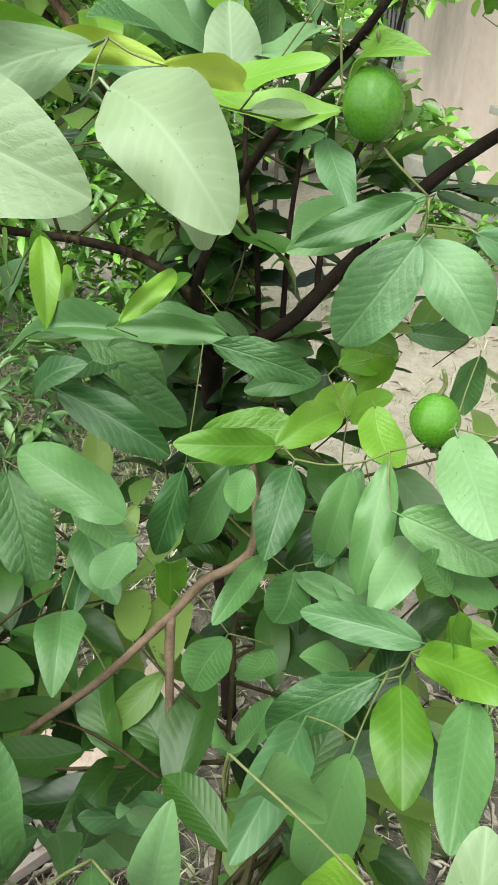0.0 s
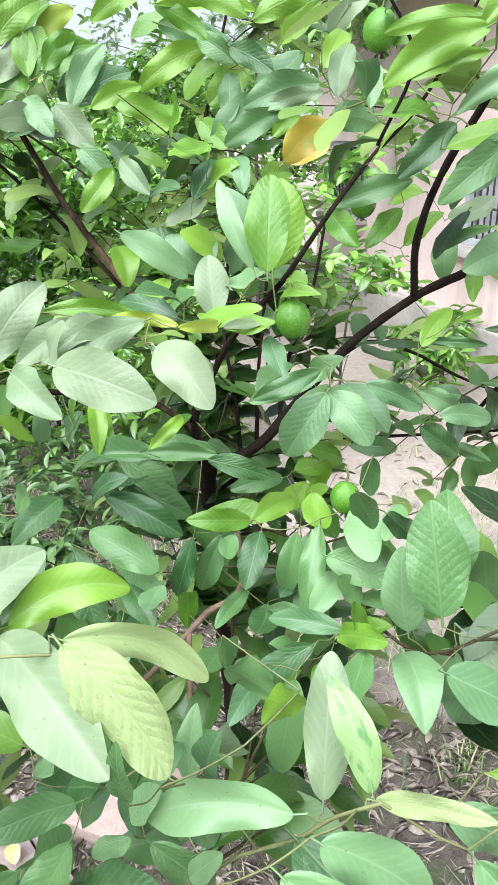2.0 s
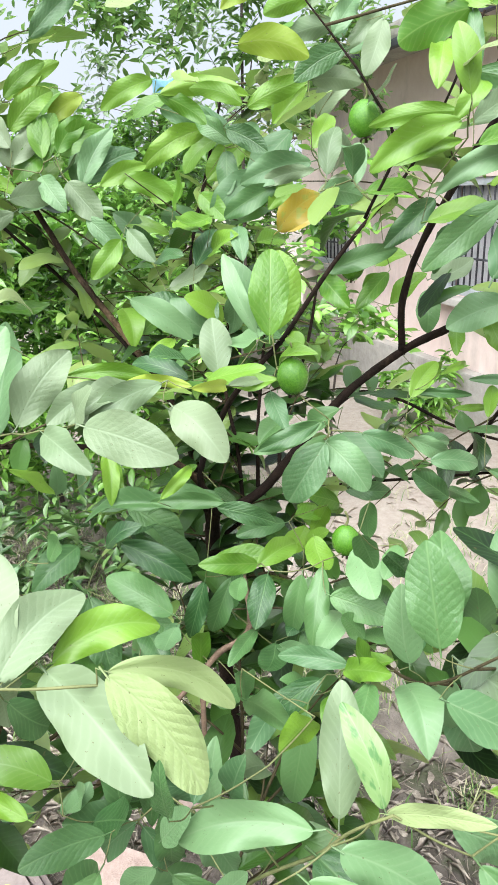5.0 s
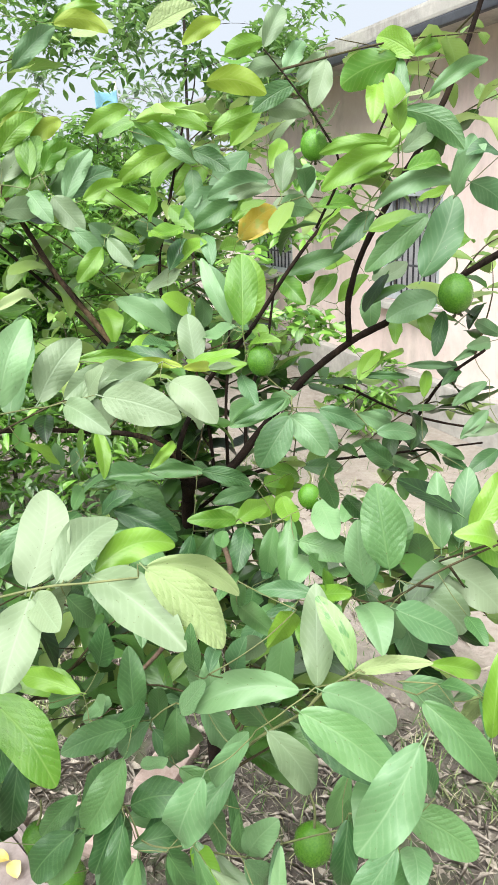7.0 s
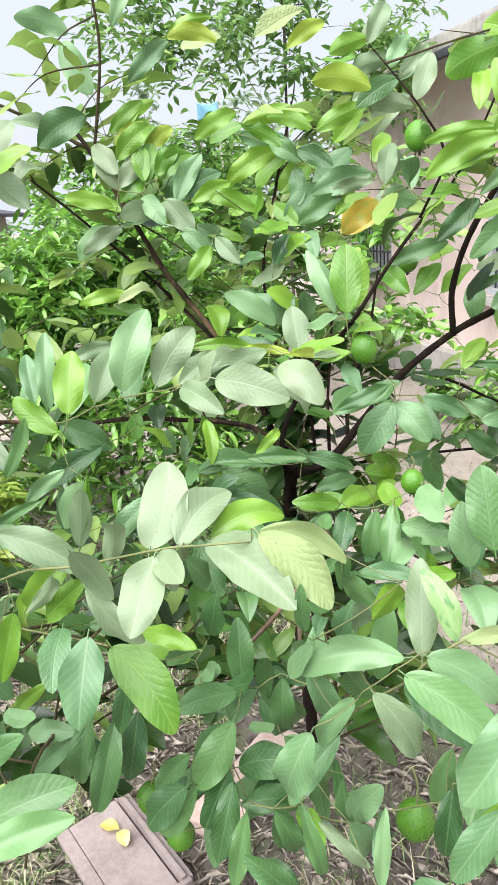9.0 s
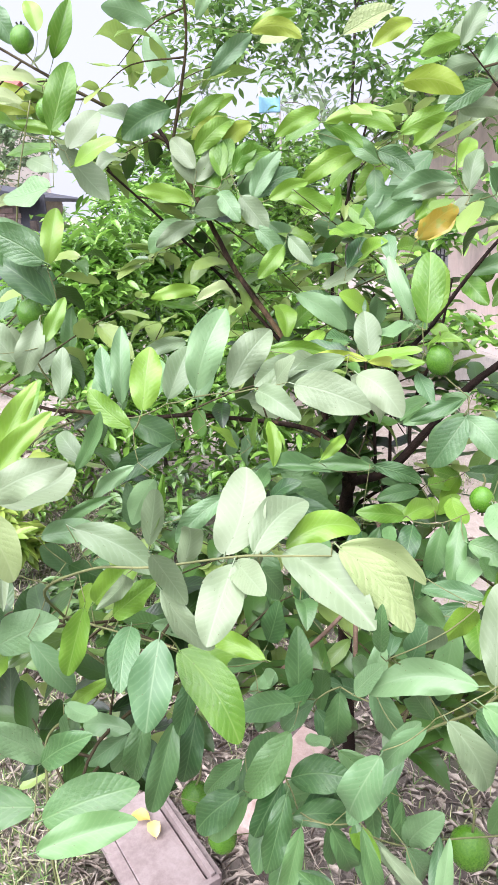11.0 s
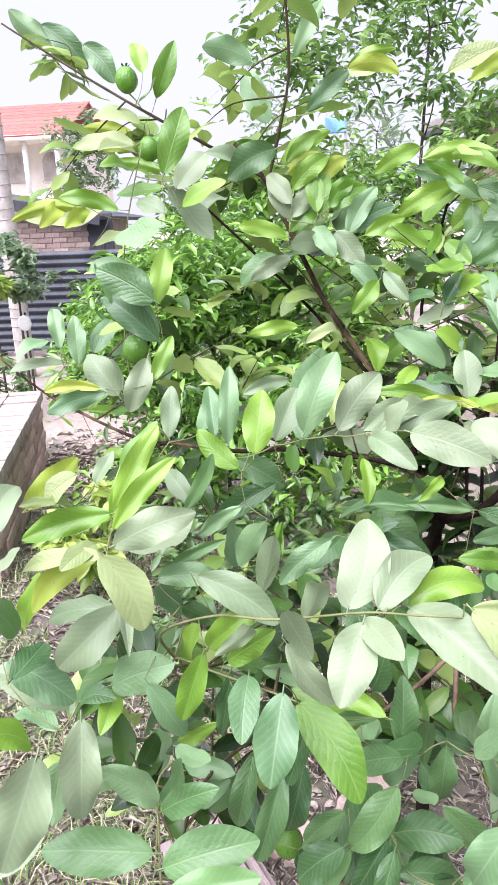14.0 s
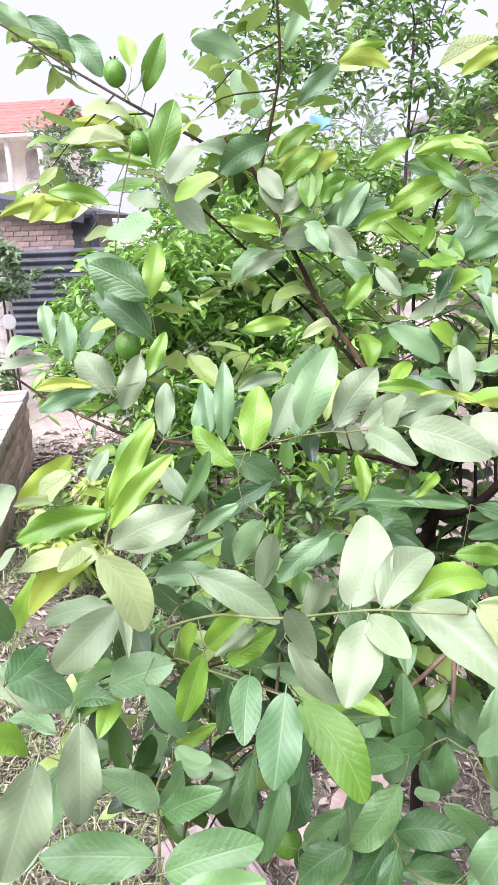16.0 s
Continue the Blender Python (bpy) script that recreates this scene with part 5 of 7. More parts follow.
leaf("g", (-0.434, 0.430, 1.320), 0.078, -8, 30, -2, 0.033, 3)
leaf("n", (-0.709, 0.740, 1.175), 0.069, -118, -1, -20, 0.038, 4)
leaf("p", (-0.532, 0.222, 1.314), 0.061, -8, 20, -10, 0.022, 7)
leaf("y", (-0.590, 0.193, 1.301), 0.066, -108, 39, -57, 0.037, 0)
leaf("n", (-0.341, 1.005, 1.602), 0.091, 89, 7, 51, 0.038, 2)
leaf("g", (-0.327, 1.005, 1.560), 0.091, -124, 6, -19, 0.051, 3)
leaf("m", (-0.352, 1.003, 1.556), 0.104, 98, -36, 63, 0.051, 5)
leaf("n", (-0.327, 1.165, 1.361), 0.118, 95, -3, 42, 0.036, 7)
leaf("n", (-0.381, 1.141, 1.408), 0.079, -143, 43, -74, 0.041, 2)
leaf("n", (-0.242, 1.128, 1.480), 0.089, -120, 29, -40, 0.050, 0)
leaf("n", (-0.235, 1.150, 1.430), 0.091, -56, 30, -21, 0.049, 6)
leaf("g", (-0.109, 1.123, 1.477), 0.090, 94, 50, 68, 0.050, 6)
leaf("n", (-0.101, 0.955, 1.583), 0.069, -52, -5, -24, 0.039, 0)
leaf("p", (-0.160, 0.371, 1.339), 0.068, -145, 47, -74, 0.038, 5)
leaf("m", (-0.014, 0.858, 1.398), 0.077, -154, -19, -11, 0.043, 1)
leaf("m", (-0.061, 0.799, 1.293), 0.084, -143, 27, -41, 0.047, 5)
leaf("g", (-0.249, 0.613, 1.146), 0.063, -157, 66, -171, 0.026, 5)
leaf("n", (-0.207, 0.657, 1.152), 0.066, -158, 64, -89, 0.037, 2)
leaf("n", (-0.225, 0.713, 1.069), 0.093, -78, -2, -26, 0.034, 2)
leaf("n", (-0.305, 0.359, 1.145), 0.069, 5, 22, 12, 0.010, 1)
leaf("m", (-0.423, 0.287, 1.110), 0.051, -144, -8, -16, 0.024, 4)
leaf("p", (-0.466, 0.096, 1.222), 0.078, -160, -13, 7, 0.016, 6)
leaf("m", (-0.525, 0.079, 1.094), 0.050, -107, 25, -30, 0.028, 4)
leaf("g", (-0.518, -0.002, 1.082), 0.083, 100, -76, 72, 0.035, 3)
leaf("g", (-0.419, 0.094, 1.023), 0.066, -128, 13, -14, 0.026, 3)
leaf("g", (-0.205, 0.219, 0.937), 0.068, -123, 44, -36, 0.031, 7)
leaf("m", (-0.268, 0.220, 0.747), 0.088, -43, -14, -20, 0.032, 2)
leaf("m", (-0.202, 0.186, 0.718), 0.078, -72, 57, -32, 0.044, 3)
leaf("m", (-0.266, 0.165, 0.746), 0.085, -58, 25, -13, 0.047, 4)
leaf("m", (-0.136, 0.111, 0.837), 0.083, -65, -20, -15, 0.047, 1)
leaf("m", (-0.147, 0.649, 1.032), 0.083, 143, 45, 62, 0.039, 3)
leaf("m", (-0.173, 0.554, 1.080), 0.071, -112, 40, -47, 0.033, 1)
leaf("m", (-0.104, 0.659, 0.966), 0.095, 41, 12, 8, 0.047, 0)
leaf("m", (-0.129, 0.470, 1.026), 0.090, -141, -1, -16, 0.030, 2)
leaf("g", (-0.071, 0.399, 1.037), 0.060, 167, 5, 1, 0.032, 3)
leaf("g", (-0.065, 0.402, 1.040), 0.041, 83, -55, 46, 0.021, 6)
leaf("m", (0.022, 0.425, 1.088), 0.048, 168, -8, 16, 0.025, 3)
leaf("m", (-0.127, 0.378, 0.982), 0.075, -174, 8, 5, 0.037, 4)
leaf("m", (-0.124, 0.395, 0.959), 0.063, -4, -2, -8, 0.029, 4)
leaf("m", (0.064, 0.427, 0.976), 0.070, 160, 3, 11, 0.039, 7)
leaf("m", (0.107, 0.432, 1.004), 0.042, 137, 5, 16, 0.024, 5)
leaf("m", (0.128, 0.492, 1.039), 0.095, 130, -63, 19, 0.040, 1)
leaf("g", (0.102, 0.423, 0.993), 0.069, -167, 8, -20, 0.029, 3)
leaf("m", (0.171, 0.347, 1.030), 0.052, 91, 52, 54, 0.029, 3)
leaf("m", (0.191, 0.322, 1.040), 0.059, 14, -16, 6, 0.033, 2)
leaf("m", (0.004, 0.365, 0.963), 0.069, 158, 13, 16, 0.036, 3)
leaf("m", (0.042, 0.373, 0.938), 0.054, 145, 15, -5, 0.030, 7)
leaf("m", (0.012, 0.287, 0.938), 0.058, -31, -16, -4, 0.026, 3)
leaf("m", (0.094, 0.310, 0.984), 0.050, 100, 43, 18, 0.028, 6)
leaf("m", (0.030, 0.636, 1.099), 0.056, 126, 40, 43, 0.027, 2)
leaf("n", (0.128, 0.643, 1.063), 0.067, -60, -9, -26, 0.037, 0)
leaf("n", (0.190, 0.725, 0.980), 0.089, 115, 55, 73, 0.044, 5)
leaf("n", (0.134, 0.587, 1.034), 0.062, -138, 47, -49, 0.035, 0)
leaf("m", (0.212, 0.489, 1.154), 0.068, -14, -74, -163, 0.030, 3)
leaf("m", (0.082, 0.647, 1.352), 0.054, -157, 29, -26, 0.030, 1)
leaf("n", (0.139, 0.607, 1.360), 0.044, 30, 12, 44, 0.025, 2)
leaf("m", (0.081, 0.920, 1.211), 0.086, -146, 36, -48, 0.048, 1)
leaf("m", (0.133, 0.703, 1.219), 0.088, 134, -11, 12, 0.040, 6)
leaf("m", (0.215, 0.708, 1.224), 0.087, 57, -38, 52, 0.043, 4)
leaf("m", (-0.038, 0.718, 1.088), 0.090, 134, 49, 66, 0.042, 7)
leaf("m", (-0.103, 0.708, 1.050), 0.090, 141, 5, 25, 0.043, 0)
leaf("g", (-0.536, 0.586, 1.505), 0.115, 104, 36, 55, 0.060, 5)
leaf("n", (-0.505, 0.228, 1.305), 0.100, -48, 52, -26, 0.037, 5)
leaf("n", (-0.509, 0.213, 1.272), 0.113, -56, 38, -7, 0.043, 1)
leaf("g", (-0.801, 0.762, 1.411), 0.089, 155, -8, 17, 0.039, 1)
leaf("y", (-0.558, 0.203, 1.291), 0.085, 157, 22, 45, 0.017, 5)
leaf("n", (-0.466, 0.270, 1.262), 0.091, 71, -34, 53, 0.028, 1)
leaf("y", (-0.469, 0.039, 1.320), 0.054, 164, 0, 33, 0.022, 0)
leaf("n", (-0.591, 0.093, 1.179), 0.087, -105, 67, -80, 0.023, 5)
leaf("g", (-0.541, 0.044, 1.083), 0.077, 64, -5, 3, 0.026, 5)
leaf("n", (-0.546, -0.009, 1.109), 0.071, 155, 44, 38, 0.040, 5)
leaf("n", (-0.493, 0.106, 1.089), 0.065, -175, -1, 24, 0.028, 1)
leaf("g", (-0.376, 0.374, 1.118), 0.085, 175, 72, 158, 0.034, 1)
leaf("m", (-0.056, 0.606, 1.112), 0.162, 85, -0, 29, 0.036, 4)
leaf("m", (-0.344, 0.224, 0.756), 0.098, 47, 38, 18, 0.045, 3)
leaf("m", (-0.162, 0.186, 0.951), 0.075, -133, 34, -28, 0.042, 7)
leaf("m", (-0.432, 0.289, 1.250), 0.093, -88, 62, -74, 0.023, 3)
leaf("n", (-0.416, 0.246, 1.099), 0.091, 76, -75, 62, 0.033, 5)
leaf("n", (-0.345, 1.099, 1.756), 0.101, -92, 35, -56, 0.049, 5)
leaf("n", (-0.318, 1.053, 1.704), 0.100, -92, 37, -57, 0.055, 6)
leaf("n", (-0.310, 1.007, 1.591), 0.087, -84, 36, -53, 0.042, 5)
leaf("p", (-0.243, 1.009, 1.618), 0.067, -142, 24, -34, 0.038, 3)
leaf("n", (-0.393, 1.025, 1.617), 0.091, -129, -16, -32, 0.038, 0)
leaf("n", (-0.156, 1.129, 1.526), 0.102, -95, -14, -44, 0.040, 0)
leaf("n", (-0.133, 1.005, 1.591), 0.089, -71, -6, -42, 0.050, 1)
leaf("n", (-0.041, 0.878, 1.550), 0.086, -161, 40, -82, 0.048, 7)
leaf("m", (-0.009, 0.842, 1.456), 0.088, -39, 44, -25, 0.041, 6)
leaf("n", (0.015, 0.863, 1.473), 0.085, -146, 27, -56, 0.048, 6)
leaf("p", (-0.058, 0.867, 1.418), 0.085, -110, 23, -48, 0.041, 7)
leaf("g", (0.048, 0.825, 1.402), 0.083, -1, -55, 157, 0.039, 7)
leaf("n", (-0.056, 0.852, 1.330), 0.081, 148, -26, 13, 0.038, 6)
leaf("n", (-0.154, 0.962, 1.372), 0.092, -162, -33, 2, 0.052, 4)
leaf("n", (-0.119, 0.928, 1.327), 0.092, -39, 24, -33, 0.042, 7)
leaf("n", (-0.242, 1.146, 1.399), 0.091, -129, 21, -42, 0.043, 2)
leaf("m", (-0.079, 0.898, 1.463), 0.079, -143, 12, -42, 0.036, 0)
leaf("m", (-0.174, 0.247, 0.742), 0.123, 162, -39, 4, 0.042, 0)
leaf("m", (-0.073, 0.071, 0.861), 0.078, -163, -39, -8, 0.029, 0)
leaf("m", (-0.158, 0.247, 0.639), 0.086, 160, -37, 18, 0.035, 1)
leaf("m", (-0.154, 0.205, 0.603), 0.090, -116, -20, -24, 0.045, 4)
leaf("p", (-0.050, 0.066, 0.838), 0.077, -135, -21, -7, 0.020, 3)
leaf("g", (0.021, 0.037, 0.878), 0.075, 166, -40, 13, 0.019, 5)
leaf("m", (0.135, -0.072, 0.973), 0.073, 159, -10, -2, 0.037, 3)
leaf("g", (0.092, -0.060, 0.851), 0.082, 65, -20, 15, 0.022, 4)
leaf("g", (-0.035, 0.059, 0.989), 0.059, -120, 57, -60, 0.021, 2)
leaf("p", (0.245, 1.051, 1.700), 0.100, -109, 48, -76, 0.056, 4)
leaf("n", (0.161, 1.092, 1.696), 0.093, -105, 44, -74, 0.044, 6)
leaf("p", (0.230, 1.008, 1.547), 0.096, -103, 18, -43, 0.054, 4)
leaf("n", (0.254, 0.700, 1.649), 0.102, -108, 14, -53, 0.033, 0)
leaf("n", (0.298, 0.433, 1.663), 0.076, 50, 76, 62, 0.030, 0)
leaf("p", (0.388, 0.725, 1.587), 0.076, -159, 5, -45, 0.043, 0)
leaf("p", (0.428, 0.895, 1.407), 0.086, -86, 20, -38, 0.048, 3)
leaf("n", (0.357, 0.912, 1.362), 0.086, -122, 44, -53, 0.046, 6)
leaf("n", (0.238, 0.645, 1.565), 0.089, -80, -3, -35, 0.042, 1)
leaf("n", (0.308, 0.583, 1.525), 0.093, -111, 9, -45, 0.040, 1)
leaf("g", (0.365, 0.391, 1.577), 0.075, -167, 53, -96, 0.035, 1)
leaf("n", (0.198, 1.088, 1.673), 0.085, 31, 49, 25, 0.043, 5)
leaf("p", (0.248, 0.677, 1.685), 0.083, -167, 23, -40, 0.041, 3)
leaf("p", (-0.575, 0.017, 1.327), 0.092, -1, 25, -18, 0.034, 1)
leaf("p", (-0.586, 0.021, 1.293), 0.064, -102, 31, -23, 0.028, 3)
leaf("m", (-0.591, 0.078, 1.183), 0.073, 162, 61, 86, 0.035, 0)
leaf("m", (-0.601, 0.068, 1.129), 0.084, -4, -2, -16, 0.036, 5)
leaf("y", (-0.636, 0.992, 1.837), 0.101, 108, 10, 41, 0.056, 6)
leaf("y", (-0.563, 0.656, 1.745), 0.083, 154, 4, 29, 0.037, 6)
leaf("n", (-0.606, 1.003, 1.816), 0.088, 57, 29, 25, 0.045, 2)
leaf("n", (-0.578, 0.675, 1.719), 0.070, 155, 8, 44, 0.033, 1)
leaf("n", (-0.007, 0.516, 1.340), 0.093, -125, 16, -38, 0.027, 2)
leaf("p", (0.021, 0.528, 1.327), 0.091, -55, -4, -40, 0.016, 2)
leaf("p", (-0.090, 0.410, 1.366), 0.092, 130, -7, 35, 0.034, 4)
leaf("p", (-0.142, 0.808, 1.154), 0.116, 86, 26, 29, 0.065, 4)
leaf("n", (-0.174, 0.666, 1.194), 0.093, -171, -41, 9, 0.029, 1)
leaf("n", (-0.073, 0.741, 1.090), 0.074, -133, 45, -62, 0.028, 0)
leaf("n", (-0.264, 0.447, 1.258), 0.090, -40, -41, -54, 0.022, 5)
leaf("g", (0.084, 0.569, 1.303), 0.075, -169, -28, -6, 0.029, 5)
leaf("n", (0.098, 0.574, 1.338), 0.071, -144, 29, -44, 0.026, 4)
leaf("n", (-0.089, 1.135, 1.559), 0.092, -42, 26, -27, 0.045, 3)
leaf("n", (-0.041, 0.871, 1.530), 0.087, -138, -5, -16, 0.045, 3)
leaf("n", (-0.134, 1.158, 1.468), 0.091, 140, -25, 37, 0.037, 4)


# Leaves of the outer shoots, each with a bend of its own: ..., width, sway, arch, curl, sharp
own_leaf("p", (-0.215, 0.073, 1.233), 0.101, -22, 52, -17, 0.054, 0.30, 0.01, 0.43, 0.0)
own_leaf("p", (-0.202, 0.017, 1.253), 0.083, 161, -33, 14, 0.044, 0.00, 0.03, 0.27, 0.3)
own_leaf("p", (-0.184, 0.066, 1.238), 0.091, -45, 22, -37, 0.044, -0.38, 0.05, 0.22, 0.1)
own_leaf("p", (-0.200, 0.030, 1.249), 0.082, -159, 6, -39, 0.030, 0.00, 0.01, 0.06, 0.3)
own_leaf("n", (-0.150, 0.094, 1.228), 0.090, -74, 6, -55, 0.035, -0.79, 0.04, 0.39, 0.0)
own_leaf("p", (-0.151, 0.076, 1.234), 0.130, -140, -13, -37, 0.049, -0.24, 0.07, 0.17, 0.1)
own_leaf("y", (-0.097, 0.033, 1.259), 0.102, -129, -37, -42, 0.042, -0.39, 0.06, 0.10, 0.2)
own_leaf("y", (-0.097, 0.038, 1.259), 0.103, -84, -29, -66, 0.025, -1.10, 0.00, 0.06, 0.0)
own_leaf("p", (-0.133, 0.274, 1.365), 0.103, -118, -12, -67, 0.050, -0.16, 0.09, 0.22, 0.1)
own_leaf("p", (-0.047, 0.326, 1.363), 0.087, -142, -27, -49, 0.046, -0.31, 0.10, 0.38, 0.1)
own_leaf("p", (-0.182, 0.312, 1.348), 0.087, -144, -11, -48, 0.035, -0.13, 0.08, 0.47, 0.1)
own_leaf("p", (-0.222, 0.366, 1.340), 0.104, -58, 46, -63, 0.050, -0.27, 0.03, 0.35, 0.3)
own_leaf("g", (-0.270, 0.355, 1.340), 0.122, -58, 64, -56, 0.052, -0.21, 0.10, 0.47, 0.3)
own_leaf("p", (-0.311, 0.363, 1.326), 0.089, -30, 49, -35, 0.042, 0.00, 0.08, 0.30, 0.0)
own_leaf("n", (-0.334, 0.288, 1.332), 0.088, -16, 65, -21, 0.043, 0.00, 0.02, 0.50, 0.2)
own_leaf("p", (-0.376, 0.081, 1.263), 0.101, -99, -28, -55, 0.038, -0.36, 0.01, 0.20, 0.3)
own_leaf("n", (-0.267, 0.046, 1.133), 0.112, -135, -36, -32, 0.049, -0.36, 0.05, 0.46, 0.1)
own_leaf("g", (-0.281, 0.016, 1.169), 0.089, 170, -49, 12, 0.045, 0.00, 0.03, 0.31, 0.3)
own_leaf("g", (-0.323, 0.070, 1.147), 0.076, -180, -21, 7, 0.034, 0.10, 0.08, 0.28, 0.0)
own_leaf("p", (-0.461, 0.069, 1.303), 0.095, -87, 23, -71, 0.039, -0.23, 0.05, 0.38, 0.3)
own_leaf("l", (-0.467, 0.044, 1.306), 0.097, 105, -38, 72, 0.026, 0.87, 0.04, 0.13, 0.2)
own_leaf("y", (-0.455, 0.013, 1.320), 0.085, -110, -58, -43, 0.040, -0.39, 0.01, 0.35, 0.0)
own_leaf("n", (-0.490, 0.166, 1.304), 0.112, -51, 55, -61, 0.028, -0.17, 0.08, 0.28, 0.3)
own_leaf("n", (-0.477, 0.117, 1.299), 0.107, -63, 44, -67, 0.025, -0.42, 0.04, 0.38, 0.3)
own_leaf("n", (-0.483, 0.134, 1.311), 0.110, 103, -13, 69, 0.032, 0.31, 0.00, 0.37, 0.3)
own_leaf("l", (-0.637, 0.237, 1.271), 0.097, -71, 41, -78, 0.037, 0.00, 0.06, 0.13, 0.1)
own_leaf("p", (-0.465, 0.078, 1.224), 0.101, 112, -41, 65, 0.047, 0.00, 0.10, 0.40, 0.1)
own_leaf("g", (-0.496, 0.106, 1.098), 0.091, -97, 27, -63, 0.049, -0.10, 0.04, 0.20, 0.2)
own_leaf("g", (-0.641, 0.135, 1.104), 0.100, -94, -31, -44, 0.050, -0.14, 0.05, 0.17, 0.0)
own_leaf("p", (-0.493, 0.004, 1.134), 0.103, -173, -65, 14, 0.043, 0.00, 0.04, 0.44, 0.1)
own_leaf("m", (-0.420, -0.026, 0.992), 0.120, 97, 4, 41, 0.047, 0.07, 0.05, 0.30, 0.3)
own_leaf("m", (-0.401, -0.055, 1.007), 0.102, -82, 17, -43, 0.048, -0.09, 0.09, 0.27, 0.2)
own_leaf("g", (-0.426, 0.025, 1.007), 0.087, 114, 48, 59, 0.034, 0.19, 0.06, 0.14, 0.3)
own_leaf("m", (-0.404, -0.030, 1.054), 0.090, -113, 41, -65, 0.029, -0.15, 0.05, 0.21, 0.2)
own_leaf("p", (-0.474, -0.130, 1.209), 0.102, 142, -63, 52, 0.048, 0.00, 0.00, 0.29, 0.2)
own_leaf("p", (0.073, 0.050, 1.080), 0.110, -14, 55, 1, 0.038, 0.00, 0.05, 0.06, 0.1)
own_leaf("v", (0.104, 0.027, 1.113), 0.084, 27, 50, 34, 0.028, 0.39, 0.06, 0.30, 0.1)
own_leaf("g", (0.047, 0.026, 1.099), 0.118, 79, -12, 50, 0.038, 0.70, 0.09, 0.41, 0.2)
own_leaf("g", (0.058, -0.023, 1.136), 0.089, -104, -32, -55, 0.040, -0.29, 0.00, 0.47, 0.0)
own_leaf("m", (0.032, -0.037, 1.128), 0.112, -121, -31, -46, 0.042, -0.29, 0.01, 0.06, 0.0)
own_leaf("p", (0.003, -0.025, 1.100), 0.088, -104, -60, -62, 0.035, -0.26, 0.08, 0.18, 0.2)
own_leaf("y", (0.103, 0.015, 1.121), 0.088, -134, 28, -61, 0.017, -0.40, 0.01, 0.33, 0.2)
own_leaf("g", (0.099, -0.155, 1.188), 0.100, 109, -53, 32, 0.041, -0.18, 0.03, 0.13, 0.2)
own_leaf("m", (0.216, 0.212, 1.113), 0.115, 10, 69, 28, 0.060, 0.00, 0.05, 0.13, 0.2)
own_leaf("g", (0.194, 0.242, 1.073), 0.097, 46, 82, 62, 0.042, -0.15, 0.06, 0.18, 0.2)
own_leaf("g", (0.321, 0.279, 1.095), 0.110, -7, 69, 17, 0.039, 0.00, 0.05, 0.10, 0.2)
own_leaf("g", (0.352, 0.285, 1.096), 0.112, -35, 68, -6, 0.041, 0.00, 0.04, 0.24, 0.1)
own_leaf("p", (0.312, 0.269, 1.074), 0.111, -119, -34, -63, 0.062, -0.29, 0.03, 0.16, 0.1)
own_leaf("p", (0.260, 0.262, 1.053), 0.111, -119, -35, -61, 0.062, -0.22, 0.10, 0.24, 0.0)
own_leaf("g", (0.245, 0.242, 1.045), 0.087, 65, -75, 82, 0.047, 0.00, 0.02, 0.23, 0.0)
own_leaf("g", (0.247, 0.248, 1.022), 0.090, -111, -69, -79, 0.046, 0.00, 0.07, 0.12, 0.3)
own_leaf("m", (-0.137, 0.207, 0.937), 0.098, -3, 72, -6, 0.038, 0.00, 0.05, 0.15, 0.3)
own_leaf("m", (-0.150, 0.129, 0.949), 0.109, 111, -54, 51, 0.045, -0.17, 0.02, 0.34, 0.3)
own_leaf("m", (-0.150, 0.142, 0.859), 0.087, -109, 16, -45, 0.048, -0.29, 0.07, 0.41, 0.3)
own_leaf("m", (-0.143, 0.146, 0.978), 0.085, 120, 11, 49, 0.036, 0.22, 0.01, 0.18, 0.1)
own_leaf("m", (-0.075, 0.412, 1.049), 0.104, 66, 24, 47, 0.045, 0.08, 0.09, 0.19, 0.0)
own_leaf("m", (0.007, 0.547, 1.143), 0.110, 86, 3, 65, 0.026, 0.25, 0.03, 0.47, 0.1)
own_leaf("m", (0.107, 0.626, 1.061), 0.085, 106, -3, 60, 0.032, 0.22, 0.04, 0.16, 0.0)
own_leaf("n", (0.044, 0.445, 1.096), 0.085, 113, 16, 64, 0.030, 0.00, 0.06, 0.43, 0.1)
own_leaf("g", (0.151, 0.507, 1.241), 0.100, 98, -56, 63, 0.055, 0.00, 0.10, 0.31, 0.1)
own_leaf("g", (0.157, 0.522, 1.235), 0.087, -141, -36, -52, 0.049, -0.21, 0.08, 0.44, 0.0)
own_leaf("n", (0.075, 0.479, 1.402), 0.111, -13, 70, -4, 0.051, 0.00, 0.04, 0.21, 0.1)
own_leaf("g", (0.060, 0.498, 1.403), 0.113, 45, 62, 52, 0.024, -0.26, 0.06, 0.45, 0.1)
own_leaf("o", (0.144, 0.910, 1.504), 0.103, -84, 37, -78, 0.058, -0.30, 0.05, 0.47, 0.3)
own_leaf("p", (0.014, 0.661, 1.309), 0.094, 7, 62, 11, 0.051, 0.00, 0.03, 0.27, 0.2)
own_leaf("g", (0.354, 0.465, 1.460), 0.131, -73, 64, -50, 0.057, 0.23, 0.06, 0.23, 0.2)
own_leaf("g", (0.464, 0.645, 1.398), 0.101, 88, -20, 74, 0.056, 0.21, 0.00, 0.14, 0.2)
own_leaf("m", (0.504, 1.119, 1.353), 0.095, 164, -67, -3, 0.053, 0.00, 0.08, 0.30, 0.1)
